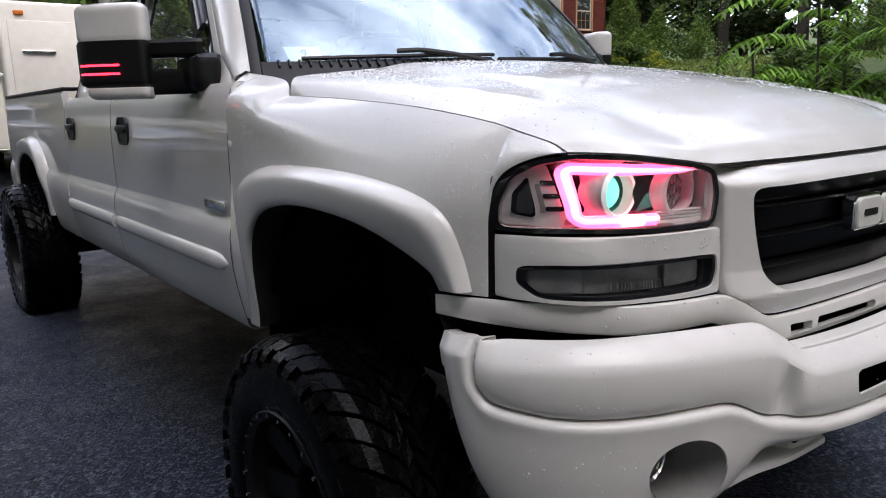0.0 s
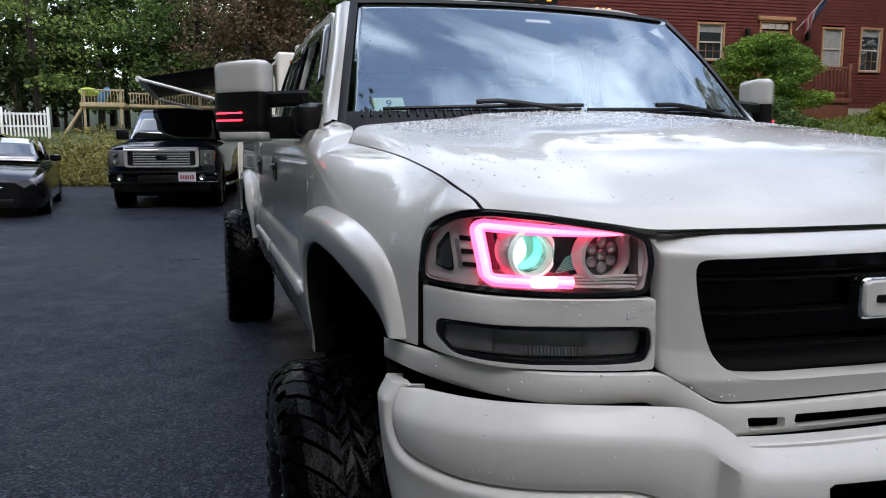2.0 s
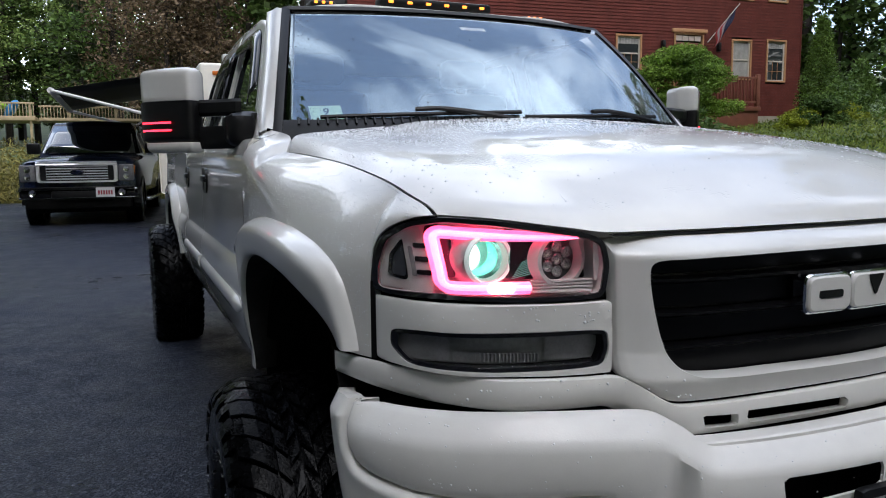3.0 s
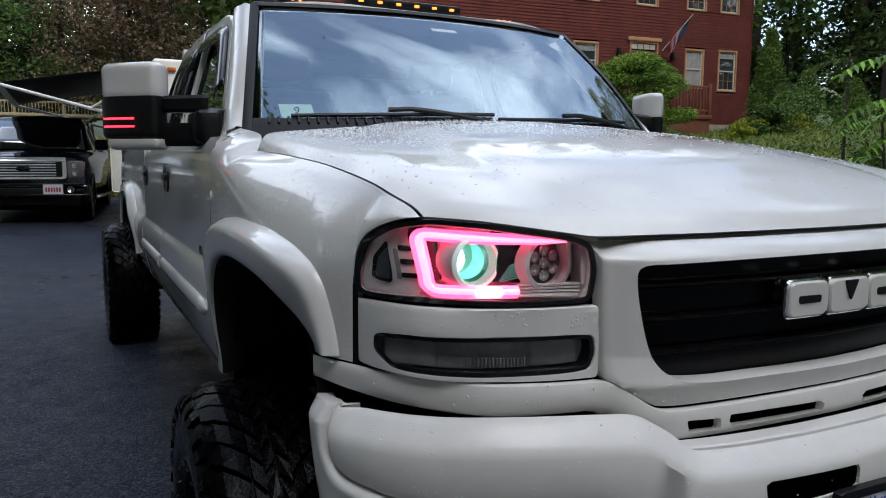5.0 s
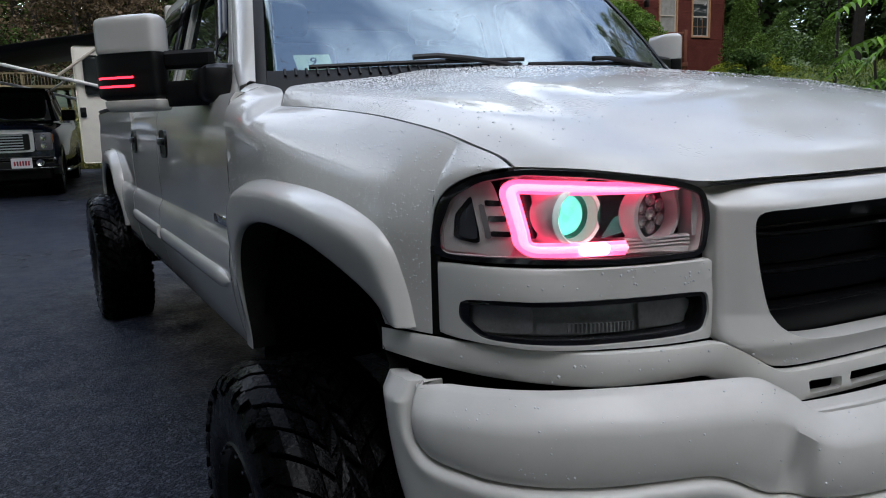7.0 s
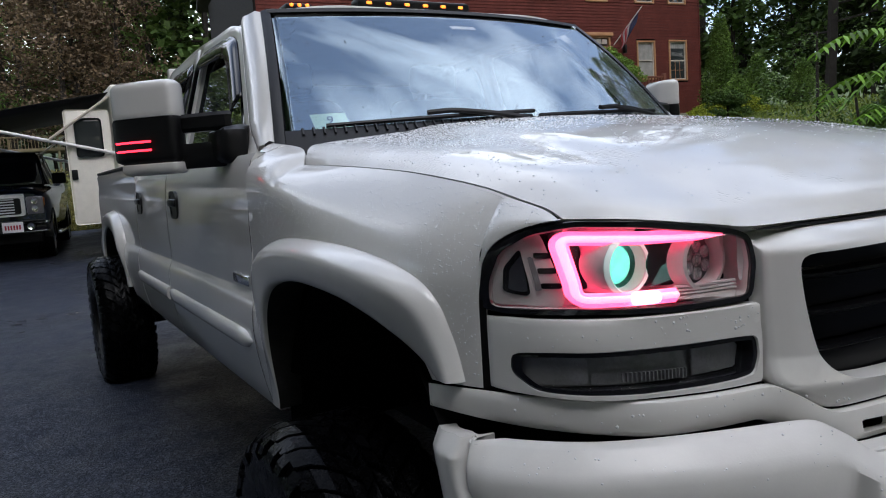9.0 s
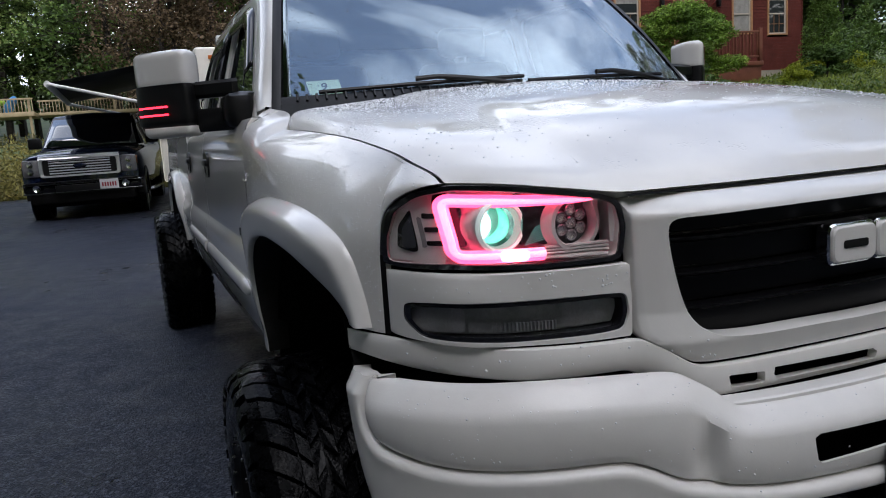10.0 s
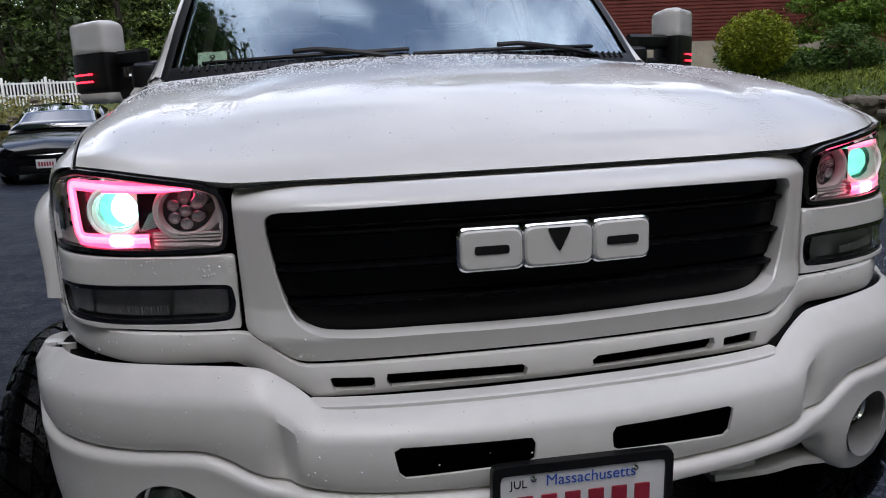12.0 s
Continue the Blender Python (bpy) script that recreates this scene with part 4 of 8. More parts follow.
# the joint between the bar and the fascia, and the fascia's outer edge, by pairs
JOINT = [(arc_at(a=a), z) for a, z in ((0, 0.677), (0.20, 0.678), (0.36, 0.683), (0.45, 0.692), (0.512, 0.702), (0.55, 0.716), (0.585, 0.735), (0.625, 0.748), (0.68, 0.748), (0.76, 0.741), (0.84, 0.736), (0.90, 0.737), (0.935, 0.742))]
JOINT += [(arc_at(y=y), z) for y, z in ((0.405, 0.750), (0.430, 0.766), (0.447, 0.791), (0.4555, 0.822), (0.4565, 0.850), (0.4545, 0.872))]
EDGE = [(arc_at(a=a), z) for a, z in ((0, 0.628), (0.20, 0.640), (0.34, 0.648), (0.44, 0.638), (0.53, 0.628), (0.562, 0.592), (0.60, 0.556), (0.65, 0.524), (0.71, 0.505), (0.79, 0.497), (0.86, 0.495), (0.91, 0.497))]
EDGE += [(arc_at(y=y), z) for y, z in ((0.385, 0.505), (0.430, 0.538), (0.470, 0.592), (0.502, 0.660), (0.527, 0.740), (0.545, 0.820), (0.552, 0.868))]
N_B = 240
js, jz, es, ez = (interp([(k, p[q]) for k, p in enumerate(c)]) for c, q in ((JOINT, 0), (JOINT, 1), (EDGE, 0), (EDGE, 1)))
top_k = len(JOINT) - 1
joint_z = [(js(top_k * k / 400), jz(top_k * k / 400)) for k in range(401)]


JX = np.maximum.accumulate([p[0] for p in joint_z])
JZ = [p[1] for p in joint_z]


def dent(a, z):
    return 0.017 * math.exp(-((a - 0.495) / 0.020) ** 2 - ((z - 0.742) / 0.045) ** 2) - 0.003 * math.exp(-((a - 0.455) / 0.022) ** 2 - ((z - 0.752) / 0.05) ** 2)


def upper_col(s):
    a = plan_a(s)
    zt = zt_b(a)
    zc = float(np.interp(s, JX, JZ))
    zc = min(zc + 0.002, zt - 0.085)
    h = max(0.004, zt - zc)
    f = min(1, h / 0.115)
    g = f * (0.78 + 0.22 * sstep((a - 0.42) / 0.16))
    end = 0.022 * sstep((s - S_END + 0.022) / 0.022) ** 2
    back = 0.054 - 0.036 * sstep((s - S_END + 0.07) / 0.07)
    rows = [(back, zt - 0.045), (back, zt - 0.003), (back - 0.002, zt), (back * 0.84, zt - 0.002 * g), (back * 0.67, zt - 0.009 * g), (back * 0.40, zt - 0.024 * g), (back * 0.19, zt - 0.036 * g), (back * 0.08, zt - 0.045 * g),
            (0.0, zt - 0.058 * g), (0.0, zt - h * 0.66), (0.001, zt - h * 0.76), (0.003, zt - h * 0.86), (0.006, zc + 0.009 * f), (0.012, zc + 0.003 * f), (0.03, zc)]
    return [(d + end + (dent(a, z) if d < 0.03 else 0), z) for d, z in rows]


S_END = arc_at(y=0.4535)
bm = bmesh.new()
ss = [S_END * k / 150 for k in range(140)] + [S_END * (140 / 150) + S_END * (10 / 150) * k / 40 for k in range(41)]
cols = [[on_bumper(-1, s, z, d) for d, z in upper_col(s)] for s in ss[::-1]] + [[on_bumper(1, s, z, d) for d, z in upper_col(s)] for s in ss[1:]]
loft(bm, cols)
bumper = part("front_bumper", bm, M_SATIN, truck, "white-painted front bumper with a dent", angle=60)
thick(bumper, 0.006)
cuts = []
for s in (-1, 1):
    c = bmesh.new()
    lp = corners([(s * 0.069 - 0.010, 0.722), (s * 0.067 - 0.010, 0.767), (s * 0.304 - 0.010, 0.770), (s * 0.293 - 0.010, 0.714)], 40, 0.012)
    vs = loft(c, [[(p[0], -0.10, p[1]) for p in lp], [(p[0], 0.06, p[1]) for p in lp]], closed=True)
    c.faces.new(vs[0])
    c.faces.new(vs[-1])
    cuts.append(c)
carve(bumper, cuts)


def fascia_rows(side):
    """From the joint to the outer edge: a rolled lip, a soft face, and edges that turn in."""
    rows = []
    lip = ((-0.003, 0.034), (-0.001, 0.016), (0.002, 0.006), (0.006, 0.0), (0.011, -0.003), (0.018, -0.0035), (0.026, -0.002))
    body = ((0.14, 0.0), (0.30, 0.0005), (0.5, 0.004), (0.7, 0.010), (0.85, 0.018), (0.95, 0.026), (0.985, 0.031), (1.0, 0.040), (1.0, 0.06))
    for k in range(N_B):
        u = top_k * k / (N_B - 1)
        p = Vector((js(u), jz(u)))
        t = (Vector((js(min(top_k, u + 0.1)), jz(min(top_k, u + 0.1)))) - Vector((js(max(0, u - 0.1)), jz(max(0, u - 0.1))))).normalized()
        n = Vector((t.y, -t.x))
        e = Vector((es(u), ez(u)))
        roll = 0.012 * sstep((u - top_k + 0.9) / 0.9) ** 3
        spots = [(p + n * f, d) for f, d in lip]
        q = p + n * 0.026
        spots += [(q + (e - q) * f, d) for f, d in body]
        # the top of the wrap-round end is chamfered like the bar
        rows.append([on_bumper(side, *c, d + roll if c.y < 0.80 else min(d, 0.012 + d * 0.3) + 0.65 * max(0, c.y - 0.840)) for c, d in spots])
    rows.append([(x - side * 0.035, y, z - 0.004) for x, y, z in rows[-1]])
    rows.append([(x, y, z - 0.020) for x, y, z in rows[-1]])
    return rows


bm = bmesh.new()
loft(bm, fascia_rows(-1)[::-1] + fascia_rows(1)[1:])
fascia = part("bumper_fascia", bm, M_SATIN, truck, angle=60)
thick(fascia, 0.005)
FOG = (0.692, 0.623, 0.074)
cuts = []
for s in (-1, 1):
    c = bmesh.new()
    lp = [(s * FOG[0] + FOG[2] * math.cos(2 * math.pi * k / 40), FOG[1] + FOG[2] * 0.93 * math.sin(2 * math.pi * k / 40)) for k in range(40)]
    vs = loft(c, [[(p[0], -0.10, p[1]) for p in lp], [(p[0], 0.40, p[1]) for p in lp]], closed=True)
    c.faces.new(vs[0])
    c.faces.new(vs[-1])
    cuts.append(c)
carve(fascia, cuts)
for s in (-1, 1):
    # white funnel, inner shade put into its grey, behind the round hole, with a fog lamp at its end
    rows = []
    for f in (0.0, 0.04, 0.15, 0.4, 0.7, 1.0):
        row = []
        for k in range(40):
            c, d = math.cos(2 * math.pi * k / 40), math.sin(2 * math.pi * k / 40)
            a = FOG[0] + FOG[2] * 1.01 * c
            y0 = plan_y(arc_at(a=a)) + 0.004
            r = FOG[2] * (1.01 - 0.28 * f ** 0.8)
            row.append((s * (FOG[0] + 0.012 * f + r * c), y0 + (0.30 - y0) * f, FOG[1] - 0.008 * f + r * 0.93 * d))
        rows.append(row)
    bm = bmesh.new()
    loft(bm, rows, closed=True)
    fog = part("fog_lamp_well", bm, M_WELL, truck, angle=60)
    fx = s * (FOG[0] + 0.014)
    bm = bmesh.new()
    spin(bm, [(0.053, 0.252), (0.047, 0.222), (0.041, 0.225), (0.038, 0.255), (0.001, 0.275)], (fx, 0, FOG[1]), "y", 32)
    part("fog_reflector", bm, M_CHROME, fog)
    bm = bmesh.new()
    spin(bm, [(0.041, 0.227), (0.028, 0.216), (0.001, 0.212)], (fx, 0, FOG[1]), "y", 32)
    part("fog_lens", bm, M_GLASS, fog)
rows = []
for i in range(41):
    a = -0.440 + 0.88 * i / 40
    yy = interp(PLAN)(abs(a))
    rows.append([(a, yy + 0.047, 0.812), (a, yy + 0.048, 0.826), (a, yy + 0.052, 0.8285), (a, yy + 0.083, 0.8295), (a, yy + 0.085, 0.80)])
bm = bmesh.new()
loft(bm, rows)
part("bumper_step_pad", bm, M_SATIN, truck, angle=30)
# black sheet standing for the shade in the gap between the bumper and the valance
bm = bmesh.new()
gap_sheet = [[on_bumper(-1, q, zt_b(plan_a(q)) - dz, d) for d, dz in ((0.056, 0.05), (0.064, 0.016), (0.22, 0.016))] for q in ss[::-4]]
gap_sheet += [[on_bumper(1, q, zt_b(plan_a(q)) - dz, d) for d, dz in ((0.056, 0.05), (0.064, 0.016), (0.22, 0.016))] for q in ss[::4]]
loft(bm, gap_sheet)
part("bumper_lining", bm, M_VOID, truck, smooth=False)
# lower lip below each side of the fascia, with a web that ties it to the bumper and a black box for the shade in the
# hole beside it
def lip_at(a):
    t = a / 0.64
    return interp(PLAN)(a) + 0.035 + 0.05 * (1 - t), 0.596 - 0.052 * t ** 3


for s in (-1, 1):
    bm = bmesh.new()
    rows = []
    for i in range(31):
        a = 0.30 + 0.34 * i / 30
        y, z = lip_at(a)
        rows.append([(s * a, y + 0.12, z + 0.012), (s * a, y + 0.01, z + 0.013), (s * a, y, z + 0.008), (s * a, y, z - 0.004), (s * a, y + 0.01, z - 0.010), (s * a, y + 0.12, z - 0.010)])
    loft(bm, rows)
    lip = part("lower_lip", bm, M_SATIN, truck, angle=45)
    bm = bmesh.new()
    rows = []
    for a, back in ((0.294, 0.09), (0.298, 0.012), (0.315, 0.006), (0.36, 0.006), (0.400, 0.010), (0.410, 0.022), (0.425, 0.10)):
        y, z = lip_at(a)
        rows.append([(s * a, y + back, z + 0.004), (s * (a - 0.004), y + back + 0.004, z + 0.03), (s * (a - 0.012), y + back + 0.01, z + 0.062)])
    loft(bm, rows)
    part("lip_web", bm, M_SATIN, lip, angle=45)
    bm = bmesh.new()
    y, z = lip_at(0.56)
    box(bm, (min(s * 0.50, s * 0.63), y + 0.10, z - 0.004), (max(s * 0.50, s * 0.63), y + 0.13, z + 0.07))
    part("lip_duct", bm, M_VOID, lip, smooth=False)
# black boxes that give the shade behind the nose openings
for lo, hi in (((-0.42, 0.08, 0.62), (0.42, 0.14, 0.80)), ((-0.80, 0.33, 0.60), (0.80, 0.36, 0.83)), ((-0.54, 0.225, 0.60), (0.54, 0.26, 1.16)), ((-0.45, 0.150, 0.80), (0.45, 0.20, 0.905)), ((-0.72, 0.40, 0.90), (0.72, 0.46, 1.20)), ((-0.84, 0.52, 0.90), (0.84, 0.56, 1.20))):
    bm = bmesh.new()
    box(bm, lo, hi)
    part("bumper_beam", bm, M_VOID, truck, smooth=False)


# ---- headlights ----
HL = corners([(0.5665, 1.088), (0.559, 1.14), (0.568, 1.179), (0.60, 1.191), (0.66, 1.201), (0.75, 1.215), (0.822, 1.2205), (0.866, 1.210), (0.893, 1.183), (0.904, 1.13), (0.9035, 1.088), (0.83, 1.090), (0.71, 1.086)], 140, 0.012)


def shrink(loop, k):
    """A loop moved inwards by k."""
    n = len(loop)
    out = []
    area = sum(loop[i][0] * loop[(i + 1) % n][1] - loop[(i + 1) % n][0] * loop[i][1] for i in range(n))
    sg = 1 if area > 0 else -1
    for i in range(n):
        p, q = loop[i - 1], loop[(i + 1) % n]
        t = Vector((q[0] - p[0], q[1] - p[1])).normalized()
        out.append((loop[i][0] - t.y * sg * k, loop[i][1] + t.x * sg * k))
    return out


for side in (-1, 1):
    sf = lambda a, z, d, side=side: nose(side, a, z, d)
    bm = bmesh.new()
    ring(bm, shrink(HL, -0.008), shrink(HL, 0.001), lambda a, z, d, sf=sf: sf(a, z, d + 0.004), 140, 1, 0.03, 0.010, 0.004)
    light = part("headlight", bm, M_GLOSSBLACK, truck, "lit headlight with a pink light frame and clear lens", angle=40)
    # back of the bucket
    bm = bmesh.new()
    plate_on(bm, shrink(HL, 0.004), lambda a, z, d, sf=sf: sf(a, z, d), 0.128)
    part("bucket", bm, M_BUCKET, light)
    bm = bmesh.new()
    plate_on(bm, shrink(HL, 0.003), sf, 0.004)
    lens = part("lens", bm, M_LENS, light)
    thick(lens, 0.003)
    lens.visible_shadow = False
    # pale inner wall of the bucket
    bm = bmesh.new()
    loft(bm, [[sf(p[0], p[1], d) for p in shrink(HL, k)] for k, d in ((0.0015, 0.012), (0.004, 0.02), (0.006, 0.128))], closed=True)
    part("bucket_wall", bm, M_SHROUD, light)
    # pink light frame: a flat tube bent into an open frame, paler along its core
    knots = [Vector(q) for q in ((0.608, 1.1875), (0.835, 1.2005), (0.824, 1.1035), (0.690, 1.1035))]
    line = [knots[0]]
    for k in (1, 2):
        a, c, b = knots[k - 1], knots[k], knots[k + 1]
        p0, p1 = c + (a - c).normalized() * 0.016, c + (b - c).normalized() * 0.016
        start = line[-1]
        line += [start.lerp(p0, i / 12) for i in range(1, 12)]
        line += [p0 * (1 - t) ** 2 + c * 2 * t * (1 - t) + p1 * t * t for t in [j / 8 for j in range(9)]]
    start = line[-1]
    line += [start.lerp(knots[3], i / 12) for i in range(1, 13)]
    last = len(line) - 1
    for nm, wide, dep, mat in (("light_frame", 0.0105, 0.0, M_PINK), ("light_core", 0.0058, -0.0030, M_PINKCORE)):
        rows = []
        for i, p in enumerate(line):
            t = (line[min(last, i + 1)] - line[max(0, i - 1)]).normalized()
            w = wide * min(1, 0.35 + 0.65 * i / 9)
            rows.append([sf(p.x + t.y * w * c, p.y - t.x * w * c, 0.021 + dep - 0.009 * math.sqrt(max(0, 1 - (c * 0.9) ** 2))) for c in (-1, -0.7, -0.35, 0, 0.35, 0.7, 1)])
        bm = bmesh.new()
        loft(bm, rows)
        part(nm, bm, mat, light, "glowing pink light frame")
    # moulded floor of the lamp, with black fields beside the two round lamps
    bm = bmesh.new()
    plate_on(bm, corners([(0.572, 1.090), (0.566, 1.14), (0.572, 1.176), (0.66, 1.196), (0.83, 1.205), (0.815, 1.092)], 80, 0.01), sf, 0.118)
    part("inner_bezel", bm, M_SHROUD, light)
    for k, lp in enumerate((((0.815, 1.190), (0.800, 1.189), (0.796, 1.117), (0.811, 1.117)), ((0.709, 1.189), (0.672, 1.186), (0.670, 1.114), (0.713, 1.114)), ((0.586, 1.150), (0.579, 1.150), (0.576, 1.113), (0.588, 1.113)))):
        bm = bmesh.new()
        rim = corners(lp, 48, 0.004)
        plate_on(bm, rim, sf, 0.044)
        loft(bm, [[sf(*p, 0.044) for p in rim], [sf(*p, 0.120) for p in rim]], closed=True)
        fld = part("dark_field", bm, M_GLOSSBLACK, light)
        if k == 1:
            # weak emission stands for the projector's teal light on these stripes
            for q in range(9):
                bm = bmesh.new()
                z = 1.1145 + 0.0036 * q
                e = 0.7105 - 0.0022 * q
                loft(bm, [[sf(e, z, 0.0425), sf(0.673, z + 0.010, 0.0425)], [sf(e, z + 0.0012, 0.042), sf(0.673, z + 0.0112, 0.042)]])
                part("lit_line", bm, M_TEALLINE, fld)
    # hot spot: a glowing patch painted where the projector spills on to the frame
    bm = bmesh.new()
    plate_on(bm, corners([(0.718, 1.095), (0.720, 1.113), (0.760, 1.114), (0.762, 1.094)], 32, 0.009), sf, 0.0085)
    part("hot_spot", bm, M_HOT, light)
    # projector: a wide pale collar, a dark sleeve, a lit bowl and a domed lens
    cx, cz = 0.750, 1.152
    bm = bmesh.new()
    cy = y_nose(cx) + 0.016
    spin(bm, [(0.055, 0.108), (0.052, 0.038), (0.048, 0.018), (0.043, 0.010), (0.0385, 0.014), (0.0365, 0.034)], (side * cx, cy, cz), "y", 48)
    part("projector_shroud", bm, M_SHROUD, light)
    bm = bmesh.new()
    spin(bm, [(0.0478, 0.0165), (0.0460, 0.0120), (0.0430, 0.0082), (0.0395, 0.0118)], (side * cx, cy, cz), "y", 48)
    part("projector_halo", bm, M_COLLARGLOW, light, "pale ring round the projector lens with an added faint glow")
    bm = bmesh.new()
    spin(bm, [(0.0367, 0.033), (0.0355, 0.058)], (side * cx, cy, cz), "y", 40)
    part("projector_sleeve", bm, M_GLOSSBLACK, light)
    bm = bmesh.new()
    spin(bm, [(0.0352, 0.054), (0.0340, 0.078), (0.027, 0.094), (0.0005, 0.098)], (side * cx, cy, cz), "y", 40)
    part("projector_bowl", bm, M_PROJ, light, "green-lit bowl behind the projector lens")
    bm = bmesh.new()
    spin(bm, [(0.0005, 0.055), (0.0345, 0.055), (0.0345, 0.050), (0.0305, 0.039), (0.021, 0.030), (0.010, 0.0255), (0.0005, 0.025)], (side * cx, cy, cz), "y", 40)
    ql = part("projector_lens", bm, M_PROJGLASS, light, "clear domed projector lens")
    ql.visible_shadow = False
    bm = bmesh.new()
    spin(bm, [(0.021, 0.089), (0.013, 0.086), (0.0005, 0.085)], (side * cx, cy, cz - 0.004), "y", 28)
    part("lens_glow", bm, M_HOTTER, light)
    # high beam: ring and seven small lenses
    hx, hz = 0.628, 1.149
    hy = y_nose(hx) + 0.026
    bm = bmesh.new()
    spin(bm, [(0.057, 0.098), (0.053, 0.012), (0.049, 0.004), (0.0425, 0.003), (0.0395, 0.010), (0.0388, 0.028)], (side * hx, hy, hz), "y", 48)
    part("reflector_ring", bm, M_SHROUD, light)
    bm = bmesh.new()
    spin(bm, [(0.0388, 0.0265), (0.0005, 0.029)], (side * hx, hy, hz), "y", 40)
    part("reflector_bowl", bm, M_LAMPBACK, light)
    for k in range(7):
        dx, dz = (0, 0) if k == 6 else (0.0225 * math.cos(k * math.pi / 3 + 0.5), 0.0225 * math.sin(k * math.pi / 3 + 0.5))
        bm = bmesh.new()
        spin(bm, [(0.0112, 0.028), (0.0105, 0.0195), (0.0088, 0.0185), (0.0074, 0.0215), (0.0003, 0.0225)], (side * (hx + dx), hy, hz + dz), "y", 14)
        part("led_lens", bm, M_GREYCHROME, light)
    # ribbed strip under the high beam
    for k in range(4):
        bm = bmesh.new()
        z = 1.0935 + 0.0055 * k
        loft(bm, [[sf(a, z + dz, d) for a in [0.575 + 0.110 * i / 10 for i in range(11)]] for dz, d in ((0, 0.03), (0.001, 0.024), (0.0035, 0.024), (0.0045, 0.03))])
        part("rib", bm, M_SHROUD, light)
    bm = bmesh.new()
    plate_on(bm, corners([(0.5695, 1.112), (0.5655, 1.145), (0.570, 1.174), (0.577, 1.178), (0.5745, 1.112)], 40, 0.002), sf, 0.020)
    part("end_panel", bm, M_SHROUD, light)
    # turn-signal side: white moulding, dark reflector, slots
    bm = bmesh.new()
    plate_on(bm, corners([(0.843, 1.205), (0.872, 1.198), (0.893, 1.165), (0.897, 1.096), (0.826, 1.094)], 60, 0.010), sf, 0.034)
    part("side_moulding", bm, M_BUCKET, light)
    bm = bmesh.new()
    plate_on(bm, corners([(0.868, 1.186), (0.884, 1.155), (0.887, 1.115), (0.864, 1.108)], 40, 0.008), sf, 0.026)
    part("side_reflector", bm, M_GLOSSBLACK, light, "dark side reflector")
    bm = bmesh.new()
    plate_on(bm, corners([(0.868, 1.176), (0.880, 1.152), (0.883, 1.119), (0.867, 1.115)], 40, 0.006), sf, 0.0245)
    part("reflector_pane", bm, M_DARKPANE, light)
    # raised plain badge block beside it
    bm = bmesh.new()
    plate_on(bm, corners([(0.862, 1.172), (0.857, 1.172), (0.853, 1.118), (0.859, 1.117)], 32, 0.002), sf, 0.0275)
    part("badge_block", bm, M_GREY, light)
    for k in range(3):
        bm = bmesh.new()
        z = 1.121 + 0.024 * k
        plate_on(bm, corners([(0.832 + 0.003 * k, z), (0.832 + 0.003 * k, z + 0.009), (0.853 + 0.001 * k, z + 0.009), (0.853 + 0.001 * k, z)], 24, 0.002), sf, 0.030)
        part("slot", bm, M_GLOSSBLACK, light)
    # lower lamp: gasket, lens, inner divider
    bm = bmesh.new()
    ring(bm, LAMP, shrink(LAMP, 0.008), lambda a, z, d, sf=sf: sf(a, z, d + 0.004), 120, 1, 0.03, 0.04, 0.003)
    lamp = part("marker_lamp", bm, M_GLOSSBLACK, truck, "clear grey marker lamp in a black gasket")
    bm = bmesh.new()
    plate_on(bm, shrink(LAMP, 0.007), sf, 0.038)
    part("lamp_back", bm, M_LAMPFLOOR, lamp)
    bm = bmesh.new()
    plate_on(bm, shrink(LAMP, 0.007), sf, 0.008)
    l2 = part("lamp_lens", bm, M_LENS, lamp)
    thick(l2, 0.003)
    l2.visible_shadow = False
    for a0, a1, mat in ((0.575, 0.66, M_LAMPCELL), (0.815, 0.875, M_LAMPCELL)):
        bm = bmesh.new()
        plate_on(bm, corners([(a0, 0.968), (a0, 1.010), (a1, 1.010), (a1, 0.968)], 32, 0.006), sf, 0.028)
        part("bulb_cell", bm, mat, lamp)
    bm = bmesh.new()
    plate_on(bm, corners([(0.672, 0.966), (0.672, 0.984), (0.81, 0.986), (0.81, 0.966)], 32, 0.003), sf, 0.030)
    part("lamp_step", bm, M_LAMPCELL, lamp)
    for k in range(24):
        a = 0.675 + 0.0058 * k
        bm = bmesh.new()
        box(bm, (side * a - 0.0012, y_nose(a) + 0.019, 0.968), (side * a + 0.0012, y_nose(a) + 0.024, 0.983))
        part("lamp_rib", bm, M_LAMPCELL, lamp, smooth=False)


# ---- wheels ----
def wheel_mesh():
    """Tyre casing, centred at the origin, axis along x, outer side towards -x."""
    W = 0.150
    half = [(0.245, -W + 0.02), (0.262, -W), (0.30, -W - 0.010), (0.345, -W - 0.012), (0.385, -W - 0.004), (0.405, -W + 0.012), (0.418, -W + 0.035), (0.424, -W + 0.07), (0.426, 0)]
    bm = bmesh.new()
    spin(bm, half + [(r, -x) for r, x in half[-2::-1]] + [half[0]], (0, 0, 0), "x", 72)
    return bm


def tread_top(x):
    return 0.445 - 0.024 * max(0, (abs(x) - 0.075) / 0.068) ** 2


